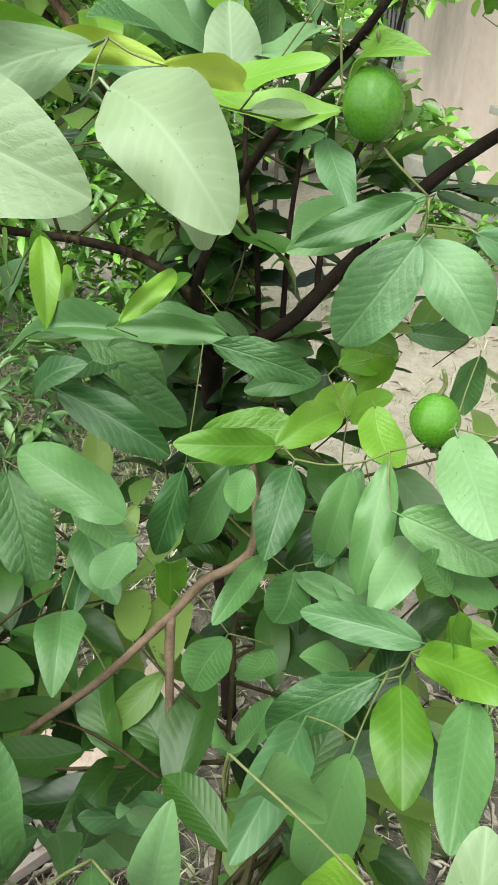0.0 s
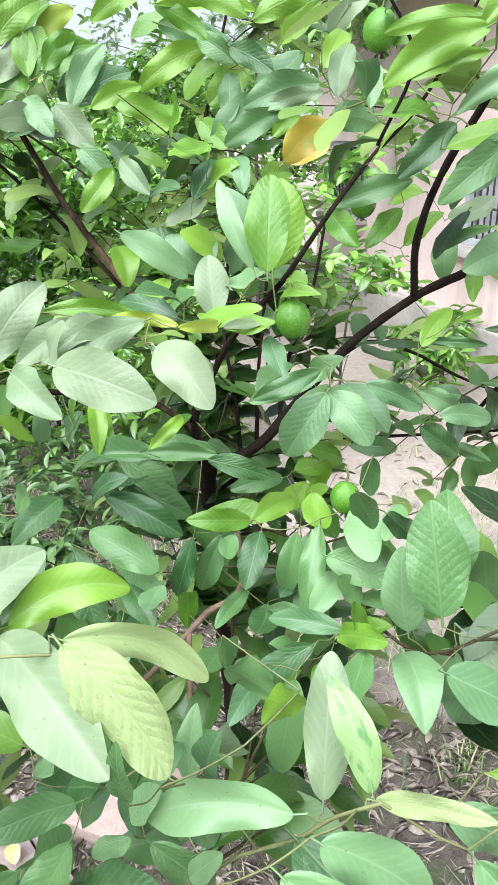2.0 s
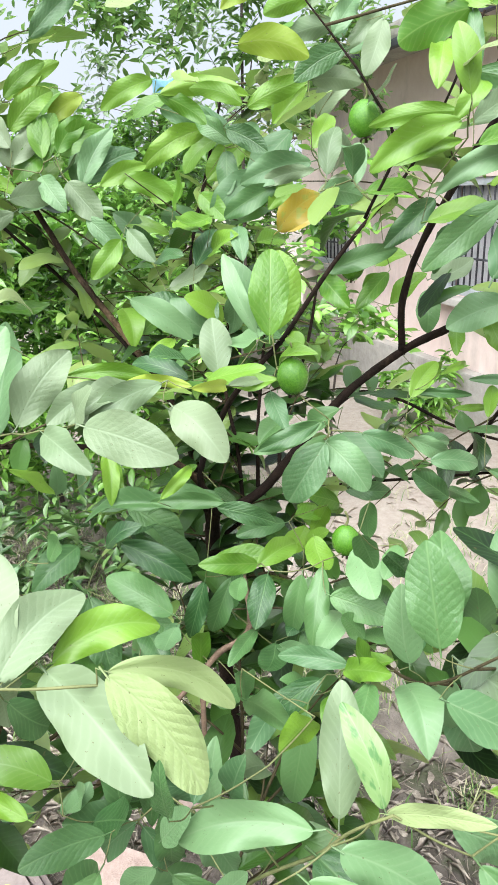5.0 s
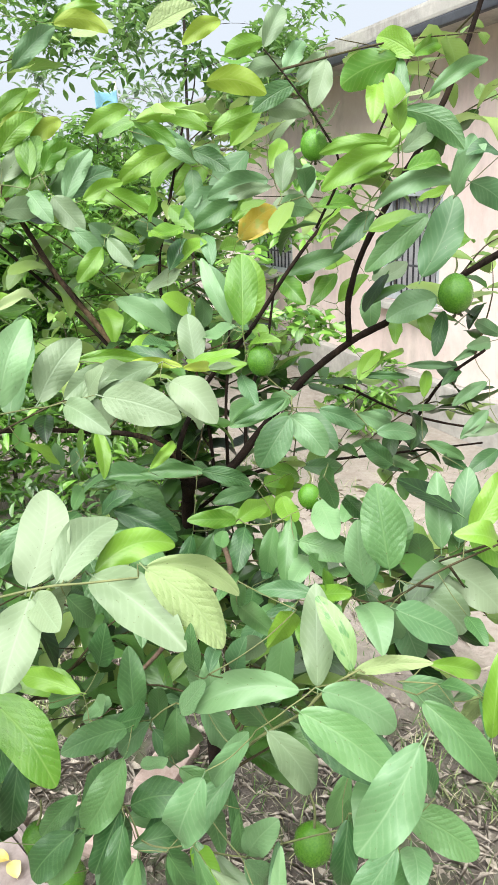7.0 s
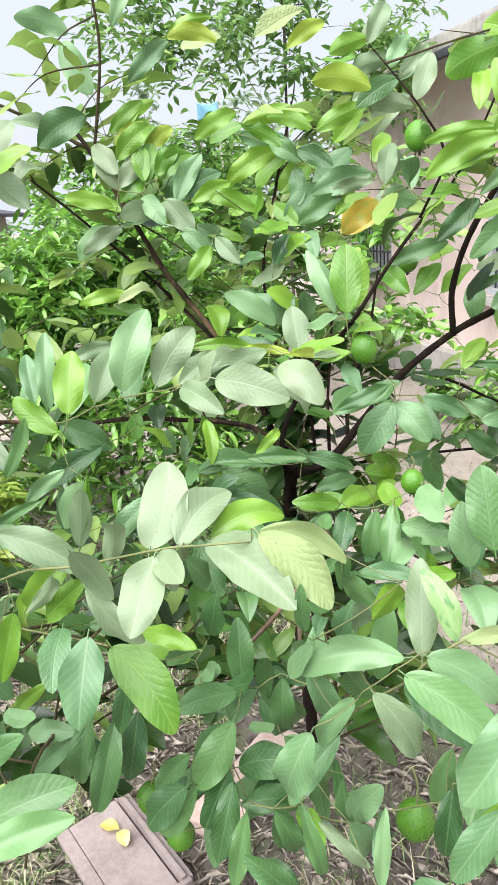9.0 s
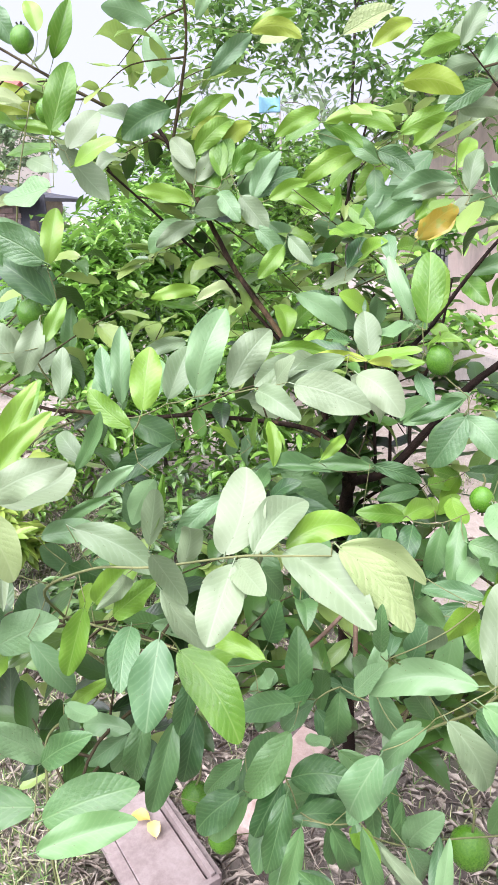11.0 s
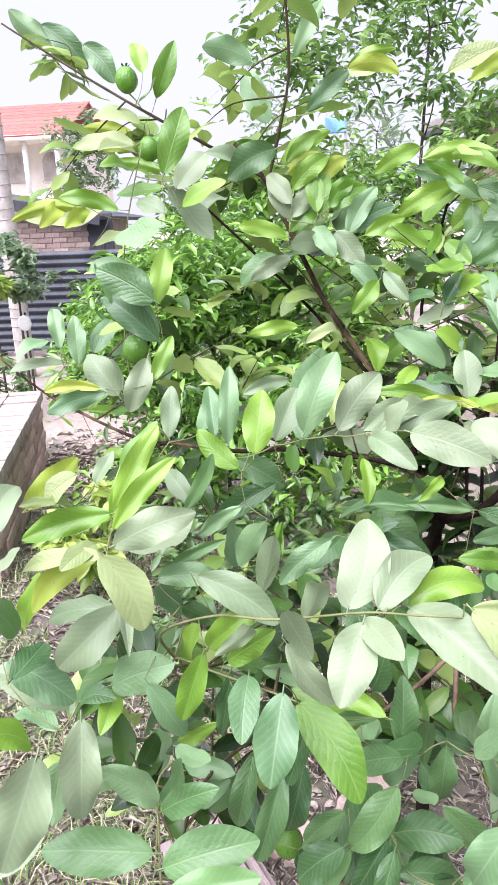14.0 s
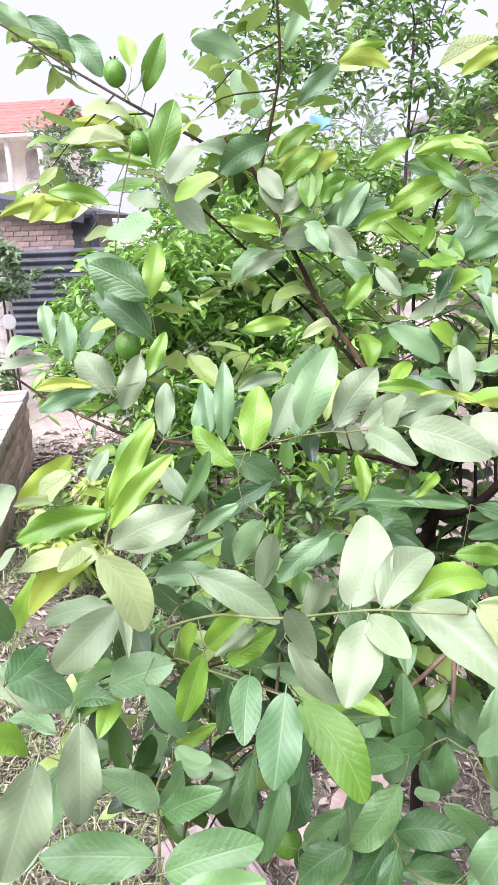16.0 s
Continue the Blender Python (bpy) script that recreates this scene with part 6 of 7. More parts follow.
own_leaf("m", (-0.509, 0.499, 1.513), 0.104, 88, 30, 77, 0.053, 0.18, 0.03, 0.15, 0.0)
own_leaf("m", (-0.517, 0.538, 1.444), 0.117, 87, 40, 72, 0.046, 0.19, 0.08, 0.47, 0.2)
own_leaf("p", (-0.601, 0.560, 1.346), 0.095, 67, 48, 49, 0.053, 0.00, 0.09, 0.43, 0.3)
own_leaf("n", (-0.513, 0.528, 1.507), 0.094, -21, 66, -36, 0.035, 0.00, 0.08, 0.29, 0.0)
own_leaf("l", (-0.642, 0.563, 1.658), 0.107, 101, -9, -87, 0.024, -0.89, 0.07, 0.09, 0.1)
own_leaf("n", (-0.578, 0.580, 1.653), 0.102, 93, 13, 89, 0.028, 0.53, 0.02, 0.29, 0.2)
own_leaf("l", (-0.678, 0.583, 1.664), 0.080, 177, -23, 51, 0.027, 0.00, 0.08, 0.32, 0.2)
own_leaf("l", (-0.635, 0.586, 1.658), 0.080, 174, -21, 56, 0.027, 0.00, 0.04, 0.20, 0.2)
own_leaf("n", (-0.500, 0.587, 1.703), 0.112, -57, 68, -73, 0.047, 0.00, 0.02, 0.47, 0.3)
own_leaf("g", (-0.372, 1.105, 1.838), 0.124, 79, 67, 78, 0.058, -0.15, 0.01, 0.30, 0.0)
own_leaf("m", (-0.329, 0.732, 1.747), 0.099, 108, -28, 88, 0.055, 0.32, 0.03, 0.23, 0.3)
own_leaf("n", (-0.060, 0.904, 1.753), 0.099, 106, -26, 84, 0.035, 0.34, 0.09, 0.40, 0.1)
own_leaf("n", (-0.049, 0.900, 1.732), 0.132, -88, 3, 86, 0.035, 0.62, 0.03, 0.33, 0.3)
own_leaf("n", (-0.052, 0.909, 1.731), 0.091, -93, -31, 84, 0.031, 0.36, 0.01, 0.30, 0.0)
own_leaf("l", (0.069, 0.718, 1.768), 0.102, -94, -11, 81, 0.045, 0.52, 0.10, 0.21, 0.2)
own_leaf("l", (-0.659, 1.044, 1.811), 0.120, 96, 14, -86, 0.037, -0.40, 0.06, 0.47, 0.3)
own_leaf("l", (-0.657, 1.016, 1.793), 0.126, 99, 3, -84, 0.035, -0.43, 0.09, 0.10, 0.0)
own_leaf("n", (-0.580, 0.923, 1.736), 0.109, 96, 10, -87, 0.026, -0.45, 0.08, 0.06, 0.0)
own_leaf("g", (-0.886, 1.206, 2.057), 0.121, 95, 34, -87, 0.051, 0.37, 0.01, 0.10, 0.0)
own_leaf("g", (-0.909, 1.190, 2.088), 0.137, -87, -44, -88, 0.053, -0.42, 0.02, 0.40, 0.3)
own_leaf("g", (-0.807, 1.175, 2.037), 0.109, -97, -50, -79, 0.055, -0.40, 0.02, 0.25, 0.1)
own_leaf("g", (-0.407, 1.121, 1.965), 0.113, 93, 19, -80, 0.053, -0.37, 0.02, 0.43, 0.3)
own_leaf("g", (-0.314, 1.141, 1.973), 0.133, -71, 60, -82, 0.037, -0.22, 0.09, 0.22, 0.2)
own_leaf("g", (-0.286, 1.105, 1.857), 0.127, -77, 40, -89, 0.042, -0.19, 0.06, 0.37, 0.2)
own_leaf("l", (-0.194, 1.139, 1.945), 0.112, -87, -8, 79, 0.038, 0.85, 0.01, 0.34, 0.0)
own_leaf("n", (-0.197, 1.141, 1.947), 0.110, -81, 18, 82, 0.028, 0.71, 0.00, 0.40, 0.2)
own_leaf("l", (0.165, 1.182, 1.958), 0.104, 103, -28, 87, 0.040, 0.35, 0.07, 0.19, 0.3)
own_leaf("n", (-0.328, 1.008, 1.747), 0.100, -69, 37, -83, 0.031, -0.43, 0.03, 0.08, 0.2)
own_leaf("n", (-0.315, 0.960, 1.689), 0.105, -71, 39, -82, 0.043, -0.31, 0.10, 0.49, 0.0)
own_leaf("n", (-0.233, 0.953, 1.646), 0.094, -69, 29, -80, 0.047, -0.50, 0.03, 0.40, 0.3)
own_leaf("n", (-0.260, 0.945, 1.638), 0.092, -27, 62, -31, 0.043, -0.22, 0.07, 0.17, 0.1)
own_leaf("g", (-0.197, 0.925, 1.596), 0.112, -64, 55, -66, 0.042, -0.31, 0.03, 0.16, 0.0)
own_leaf("g", (-0.192, 0.946, 1.599), 0.106, -76, 28, -82, 0.045, -0.38, 0.08, 0.09, 0.3)
own_leaf("p", (-0.314, 0.940, 1.634), 0.095, -56, 50, -66, 0.040, 0.00, 0.01, 0.31, 0.2)
own_leaf("p", (-0.319, 0.961, 1.631), 0.098, 62, 60, 63, 0.043, 0.00, 0.09, 0.23, 0.2)
own_leaf("p", (-0.316, 0.888, 1.577), 0.081, -60, -1, -89, 0.045, -0.30, 0.00, 0.13, 0.2)
own_leaf("p", (-0.222, 0.927, 1.602), 0.089, -113, -49, -72, 0.049, 0.00, 0.02, 0.10, 0.0)
own_leaf("g", (-0.068, 1.018, 1.538), 0.086, -78, -18, 87, 0.048, 0.20, 0.02, 0.06, 0.1)
own_leaf("n", (0.028, 1.018, 1.686), 0.138, 99, -27, 84, 0.046, 0.47, 0.04, 0.17, 0.0)
own_leaf("n", (0.096, 1.030, 1.658), 0.098, 113, -38, 68, 0.055, 0.01, 0.07, 0.06, 0.0)
own_leaf("g", (0.123, 0.953, 1.604), 0.121, 102, -34, 75, 0.054, 0.28, 0.03, 0.41, 0.3)
own_leaf("g", (-0.054, 1.031, 1.723), 0.120, -93, -24, 85, 0.046, 0.47, 0.05, 0.44, 0.0)
own_leaf("g", (0.135, 1.104, 1.695), 0.094, 116, -34, 68, 0.045, 0.17, 0.05, 0.41, 0.0)
own_leaf("n", (-0.294, 0.705, 1.440), 0.092, 100, -7, 81, 0.027, 0.38, 0.05, 0.35, 0.1)
own_leaf("g", (-0.385, 0.387, 1.314), 0.116, -5, 73, -14, 0.030, 0.00, 0.08, 0.49, 0.2)
own_leaf("g", (-0.403, 0.384, 1.327), 0.080, 18, 58, 7, 0.027, 0.00, 0.03, 0.37, 0.2)
own_leaf("n", (-0.363, 0.332, 1.295), 0.080, 72, 40, 58, 0.033, -0.27, 0.01, 0.14, 0.0)
own_leaf("p", (-0.304, 0.540, 1.374), 0.079, 120, -9, 72, 0.025, 0.35, 0.08, 0.42, 0.1)
own_leaf("g", (-0.116, 0.718, 1.423), 0.114, -98, -35, -82, 0.042, -0.36, 0.02, 0.24, 0.1)
own_leaf("n", (-0.174, 0.433, 1.377), 0.108, -87, -7, -77, 0.022, -0.76, 0.00, 0.44, 0.1)
own_leaf("p", (-0.132, 0.406, 1.372), 0.081, 134, -20, 52, 0.033, 0.15, 0.03, 0.08, 0.3)
own_leaf("p", (-0.060, 0.378, 1.376), 0.092, 108, -20, 65, 0.033, 0.26, 0.08, 0.30, 0.3)
own_leaf("m", (-0.373, 0.384, 1.290), 0.084, -91, -31, -69, 0.042, -0.14, 0.09, 0.25, 0.3)
own_leaf("m", (-0.314, 0.377, 1.254), 0.109, 107, -28, 66, 0.035, 0.15, 0.08, 0.13, 0.3)
own_leaf("p", (-0.315, 0.897, 1.556), 0.097, 107, -28, 81, 0.035, 0.23, 0.00, 0.34, 0.3)
own_leaf("g", (-0.194, 0.909, 1.542), 0.089, -105, -46, -78, 0.037, -0.17, 0.10, 0.06, 0.2)
own_leaf("p", (-0.518, 0.465, 1.429), 0.089, 136, -63, 58, 0.040, 0.00, 0.06, 0.32, 0.1)
own_leaf("n", (-0.508, 0.449, 1.397), 0.081, -35, 53, -50, 0.025, 0.00, 0.03, 0.42, 0.3)
own_leaf("l", (-0.590, 0.438, 1.387), 0.091, 92, -2, 78, 0.018, 0.80, 0.06, 0.13, 0.0)
own_leaf("g", (-0.582, 0.440, 1.381), 0.098, 102, -17, 80, 0.030, 0.27, 0.02, 0.05, 0.2)
own_leaf("g", (-0.679, 0.590, 1.397), 0.090, 19, 68, -2, 0.034, 0.00, 0.05, 0.34, 0.3)
own_leaf("g", (-0.708, 0.587, 1.427), 0.084, 28, 53, 6, 0.030, 0.00, 0.09, 0.34, 0.1)
own_leaf("p", (-0.471, 0.380, 1.325), 0.080, -1, 64, -15, 0.030, 0.00, 0.02, 0.27, 0.3)
own_leaf("p", (-0.422, 0.294, 1.255), 0.078, 44, 26, 35, 0.029, 0.00, 0.10, 0.37, 0.2)
own_leaf("g", (-0.357, 0.310, 1.246), 0.082, 91, -36, 74, 0.022, 0.24, 0.06, 0.46, 0.2)
own_leaf("n", (0.356, 0.595, 1.779), 0.101, 89, -22, -89, 0.054, -0.27, 0.10, 0.15, 0.0)
own_leaf("n", (0.328, 0.610, 1.747), 0.086, 156, -42, 7, 0.033, 0.00, 0.08, 0.34, 0.2)
own_leaf("m", (0.351, 0.552, 1.699), 0.094, -7, 64, 18, 0.023, 0.00, 0.02, 0.39, 0.1)
own_leaf("n", (0.374, 0.576, 1.779), 0.083, 36, 28, 83, 0.040, 0.24, 0.03, 0.36, 0.2)
own_leaf("n", (0.375, 0.581, 1.780), 0.086, -55, 19, -78, 0.027, -0.26, 0.02, 0.37, 0.3)
own_leaf("m", (0.411, 0.603, 1.724), 0.113, -95, 29, -87, 0.027, -0.72, 0.06, 0.44, 0.3)
own_leaf("m", (0.340, 0.534, 1.699), 0.111, -112, -32, 85, 0.039, 0.67, 0.02, 0.16, 0.1)
own_leaf("n", (0.361, 0.553, 1.703), 0.087, 132, -39, 42, 0.029, -0.32, 0.09, 0.37, 0.0)
own_leaf("n", (0.320, 0.519, 1.654), 0.111, 81, -6, -88, 0.025, -0.53, 0.05, 0.23, 0.2)
own_leaf("n", (0.311, 0.491, 1.642), 0.117, 86, -26, 85, 0.037, 0.49, 0.04, 0.43, 0.0)
own_leaf("n", (0.328, 0.528, 1.623), 0.091, 94, -17, 84, 0.019, 0.35, 0.05, 0.09, 0.2)
own_leaf("p", (0.329, 0.500, 1.640), 0.086, -61, 23, -68, 0.031, -0.19, 0.06, 0.17, 0.0)
own_leaf("g", (0.400, 0.457, 1.597), 0.127, 81, -16, 86, 0.032, 1.23, 0.10, 0.11, 0.0)
own_leaf("g", (0.442, 0.499, 1.593), 0.082, -82, -30, 70, 0.042, 0.23, 0.04, 0.47, 0.3)
own_leaf("g", (0.431, 0.545, 1.600), 0.093, -62, 49, -45, 0.029, 0.00, 0.09, 0.46, 0.3)
own_leaf("m", (0.332, 0.626, 1.553), 0.097, 100, -39, 69, 0.035, 0.01, 0.02, 0.20, 0.1)
own_leaf("m", (0.394, 0.547, 1.547), 0.131, 90, -39, 73, 0.042, 0.09, 0.06, 0.27, 0.1)
own_leaf("g", (0.191, 0.826, 1.615), 0.122, 85, -14, 90, 0.050, 0.33, 0.01, 0.32, 0.3)
own_leaf("p", (0.196, 0.855, 1.844), 0.094, -56, 54, -56, 0.038, -0.14, 0.09, 0.35, 0.2)
own_leaf("g", (0.227, 0.827, 1.797), 0.090, -52, 45, -56, 0.033, -0.15, 0.02, 0.39, 0.0)
own_leaf("p", (0.236, 0.858, 1.818), 0.085, 104, -15, -87, 0.036, -0.23, 0.10, 0.29, 0.0)
own_leaf("p", (0.310, 0.840, 1.819), 0.093, 136, -57, 36, 0.042, -0.14, 0.00, 0.49, 0.1)
own_leaf("p", (0.314, 0.870, 1.838), 0.091, 115, -40, 70, 0.029, 0.00, 0.08, 0.14, 0.2)
own_leaf("n", (0.202, 0.876, 1.858), 0.086, 102, -17, -86, 0.036, -0.28, 0.01, 0.14, 0.2)
own_leaf("m", (0.248, 0.830, 1.778), 0.095, 95, -28, 88, 0.040, 0.28, 0.06, 0.16, 0.3)
own_leaf("m", (-0.266, 0.116, 0.986), 0.095, 139, -71, 44, 0.034, 0.00, 0.08, 0.41, 0.1)
own_leaf("m", (-0.290, 0.093, 0.996), 0.112, 146, -62, 38, 0.034, 0.00, 0.05, 0.27, 0.0)
own_leaf("g", (-0.357, 0.142, 0.940), 0.085, 70, -12, 49, 0.030, 0.30, 0.08, 0.31, 0.3)
own_leaf("g", (-0.364, 0.143, 0.931), 0.089, 86, -41, 68, 0.029, 0.00, 0.02, 0.41, 0.0)
own_leaf("m", (-0.353, 0.187, 0.899), 0.091, 96, -54, 72, 0.032, 0.00, 0.01, 0.39, 0.2)
own_leaf("n", (-0.372, 0.120, 1.038), 0.086, 72, -42, 82, 0.020, 0.17, 0.10, 0.39, 0.1)
own_leaf("m", (-0.393, -0.096, 1.013), 0.098, -80, 12, -42, 0.034, -0.15, 0.01, 0.22, 0.2)
own_leaf("m", (-0.156, 0.087, 0.890), 0.105, 143, -63, 30, 0.033, 0.00, 0.04, 0.35, 0.2)
own_leaf("m", (-0.140, 0.033, 0.898), 0.097, 138, -69, 35, 0.024, 0.00, 0.00, 0.25, 0.3)
own_leaf("m", (-0.208, 0.118, 0.853), 0.091, 95, -52, 60, 0.035, 0.00, 0.04, 0.29, 0.2)
own_leaf("n", (-0.175, 0.044, 1.122), 0.079, 60, 2, 48, 0.023, 0.32, 0.08, 0.36, 0.3)
own_leaf("m", (-0.179, 0.075, 1.096), 0.080, 49, -31, 71, 0.017, 0.00, 0.01, 0.46, 0.3)
own_leaf("g", (-0.048, 0.119, 1.022), 0.087, -92, -68, -76, 0.034, 0.00, 0.02, 0.05, 0.2)
own_leaf("m", (0.020, 0.095, 0.995), 0.082, 130, 57, -74, 0.031, 0.00, 0.06, 0.38, 0.1)
own_leaf("m", (-0.106, 0.215, 0.902), 0.084, -152, 84, 30, 0.027, 0.00, 0.10, 0.26, 0.3)
own_leaf("m", (-0.080, 0.202, 0.949), 0.088, 145, -83, 31, 0.037, 0.00, 0.09, 0.37, 0.2)
own_leaf("g", (-0.014, -0.011, 1.079), 0.087, 61, -58, 79, 0.023, 0.28, 0.07, 0.25, 0.1)
own_leaf("g", (-0.026, 0.030, 1.000), 0.100, 105, -49, 45, 0.032, 0.22, 0.04, 0.05, 0.3)
own_leaf("m", (-0.105, 0.022, 0.906), 0.087, -75, -71, -83, 0.025, 0.00, 0.06, 0.49, 0.2)
own_leaf("m", (-0.076, -0.009, 0.943), 0.093, -129, -74, -43, 0.020, 0.00, 0.09, 0.31, 0.0)
own_leaf("m", (-0.092, -0.022, 0.831), 0.087, 100, 55, 59, 0.029, 0.00, 0.05, 0.39, 0.2)
own_leaf("g", (-0.014, 0.046, 0.856), 0.083, -130, 61, -85, 0.036, -0.21, 0.06, 0.23, 0.1)
own_leaf("g", (-0.022, 0.010, 0.893), 0.085, -60, -59, -87, 0.033, 0.22, 0.06, 0.47, 0.2)
own_leaf("p", (-0.063, -0.055, 0.972), 0.090, -93, -55, -58, 0.013, 0.00, 0.08, 0.40, 0.0)
own_leaf("g", (0.000, -0.053, 0.868), 0.093, -31, 78, -16, 0.018, 0.00, 0.03, 0.17, 0.3)
own_leaf("m", (0.090, -0.010, 0.949), 0.091, 134, -80, 24, 0.029, 0.00, 0.09, 0.29, 0.1)
own_leaf("g", (0.100, -0.117, 1.034), 0.089, 97, -57, 40, 0.031, 0.00, 0.05, 0.17, 0.1)
own_leaf("m", (0.120, 0.080, 0.916), 0.087, 92, -73, 57, 0.026, 0.00, 0.05, 0.07, 0.0)
own_leaf("m", (-0.049, 0.115, 0.866), 0.088, -76, -84, 78, 0.029, 0.00, 0.07, 0.24, 0.2)
own_leaf("m", (-0.023, 0.111, 0.889), 0.094, -160, -77, -22, 0.016, 0.00, 0.01, 0.25, 0.1)
own_leaf("n", (-0.084, 0.528, 1.165), 0.078, -42, 21, -47, 0.020, 0.00, 0.05, 0.48, 0.0)
own_leaf("m", (-0.005, 0.446, 1.185), 0.085, -90, -22, -73, 0.028, -0.19, 0.04, 0.36, 0.2)
own_leaf("m", (0.131, 0.228, 1.247), 0.079, -34, -52, 30, 0.026, 0.00, 0.02, 0.14, 0.2)
own_leaf("m", (0.172, 0.269, 1.198), 0.081, -55, -46, 64, 0.024, 0.00, 0.03, 0.08, 0.2)
own_leaf("m", (0.325, 0.626, 1.140), 0.083, -76, -51, 75, 0.037, 0.00, 0.05, 0.30, 0.0)
own_leaf("g", (0.218, 0.566, 1.230), 0.091, -95, -26, -80, 0.034, -0.21, 0.02, 0.34, 0.2)
own_leaf("g", (0.312, 0.644, 1.175), 0.087, -77, -5, -73, 0.033, -0.27, 0.04, 0.38, 0.3)
own_leaf("m", (0.152, 0.526, 1.266), 0.107, 95, -20, 70, 0.031, 0.00, 0.06, 0.13, 0.2)
own_leaf("m", (0.005, 0.144, 1.130), 0.082, -59, -51, 81, 0.028, 0.00, 0.09, 0.20, 0.1)
own_leaf("n", (0.058, 0.091, 1.149), 0.079, 29, -56, -68, 0.027, 0.00, 0.03, 0.32, 0.1)
own_leaf("p", (0.012, 0.037, 1.158), 0.079, 26, -46, -78, 0.025, 0.00, 0.08, 0.06, 0.3)
own_leaf("m", (0.003, 0.145, 1.162), 0.079, -4, -58, -8, 0.020, 0.00, 0.03, 0.24, 0.1)
own_leaf("n", (-0.382, 1.019, 1.764), 0.113, 97, -19, -83, 0.036, -0.83, 0.08, 0.14, 0.1)
own_leaf("n", (-0.379, 1.036, 1.782), 0.091, 90, -10, -81, 0.033, -0.56, 0.09, 0.31, 0.1)
own_leaf("l", (-0.257, 1.078, 1.768), 0.089, 106, -30, -89, 0.035, -0.36, 0.06, 0.17, 0.1)
own_leaf("n", (-0.325, 1.069, 1.754), 0.109, -79, 33, 86, 0.035, 0.51, 0.01, 0.11, 0.3)
own_leaf("l", (-0.201, 1.082, 1.756), 0.085, 123, -33, 79, 0.038, 0.21, 0.04, 0.39, 0.1)
own_leaf("n", (-0.261, 0.939, 1.642), 0.091, 13, 62, 8, 0.040, 0.00, 0.01, 0.14, 0.2)
own_leaf("n", (-0.235, 0.939, 1.650), 0.087, -50, 43, -67, 0.038, -0.31, 0.01, 0.15, 0.2)
own_leaf("p", (-0.316, 0.944, 1.661), 0.090, 52, 43, 57, 0.043, 0.15, 0.05, 0.09, 0.1)
own_leaf("n", (-0.321, 0.857, 1.596), 0.102, 85, 14, 88, 0.032, 0.36, 0.00, 0.41, 0.0)
own_leaf("g", (-0.266, 0.930, 1.613), 0.086, -139, -42, -48, 0.040, 0.00, 0.09, 0.15, 0.0)
own_leaf("n", (-0.164, 0.905, 1.593), 0.089, -79, 21, -88, 0.033, -0.32, 0.05, 0.29, 0.3)
own_leaf("n", (-0.130, 0.910, 1.605), 0.102, -98, -22, -88, 0.037, -0.30, 0.03, 0.43, 0.0)
own_leaf("n", (-0.136, 0.884, 1.503), 0.087, 122, -44, 66, 0.037, 0.00, 0.06, 0.13, 0.1)
own_leaf("p", (-0.124, 0.899, 1.519), 0.083, -138, -38, -54, 0.035, 0.00, 0.04, 0.27, 0.3)
own_leaf("n", (0.094, 0.879, 1.705), 0.107, -93, 21, 87, 0.037, 0.22, 0.08, 0.49, 0.1)
own_leaf("p", (0.195, 0.832, 1.735), 0.081, -83, -3, 82, 0.038, 0.28, 0.08, 0.26, 0.3)
own_leaf("n", (0.086, 0.880, 1.710), 0.093, 70, 18, -89, 0.030, -0.56, 0.02, 0.37, 0.2)
own_leaf("m", (0.061, 0.937, 1.678), 0.088, -122, -28, -80, 0.038, -0.21, 0.05, 0.10, 0.1)
own_leaf("m", (0.070, 0.964, 1.657), 0.088, 52, 30, 76, 0.037, 0.22, 0.10, 0.07, 0.0)
own_leaf("p", (0.196, 0.825, 1.603), 0.103, 85, -13, 89, 0.027, 0.39, 0.09, 0.19, 0.3)
own_leaf("p", (0.210, 0.790, 1.594), 0.089, -30, 57, -20, 0.038, -0.22, 0.08, 0.18, 0.1)
own_leaf("g", (0.255, 0.773, 1.578), 0.087, -16, 53, -1, 0.030, 0.00, 0.04, 0.45, 0.1)
own_leaf("g", (0.194, 0.735, 1.568), 0.079, -63, -7, 85, 0.042, 0.20, 0.08, 0.06, 0.3)
own_leaf("m", (0.131, 0.827, 1.579), 0.098, 92, -27, 85, 0.039, 0.19, 0.01, 0.35, 0.0)
own_leaf("n", (0.163, 0.871, 1.590), 0.083, 140, -32, 48, 0.033, 0.00, 0.06, 0.16, 0.0)
own_leaf("n", (0.194, 0.823, 1.635), 0.086, -39, 44, -38, 0.035, 0.00, 0.05, 0.43, 0.0)
own_leaf("n", (0.009, 0.971, 1.574), 0.084, -144, -32, -57, 0.040, 0.00, 0.00, 0.08, 0.1)
own_leaf("m", (0.061, 0.983, 1.644), 0.088, 176, -56, -2, 0.040, 0.00, 0.00, 0.17, 0.0)
own_leaf("m", (0.185, 0.665, 1.455), 0.110, -95, 16, -82, 0.034, -0.23, 0.04, 0.14, 0.3)
own_leaf("n", (0.180, 0.689, 1.448), 0.080, -157, -29, -50, 0.038, 0.00, 0.06, 0.39, 0.1)
own_leaf("n", (0.293, 0.715, 1.444), 0.084, 123, -34, 51, 0.029, 0.00, 0.07, 0.23, 0.2)
own_leaf("g", (0.068, 0.778, 1.467), 0.083, 2, 43, 12, 0.030, 0.00, 0.10, 0.34, 0.1)
own_leaf("n", (0.350, 0.251, 1.128), 0.100, -68, 55, -35, 0.040, 0.21, 0.02, 0.31, 0.1)
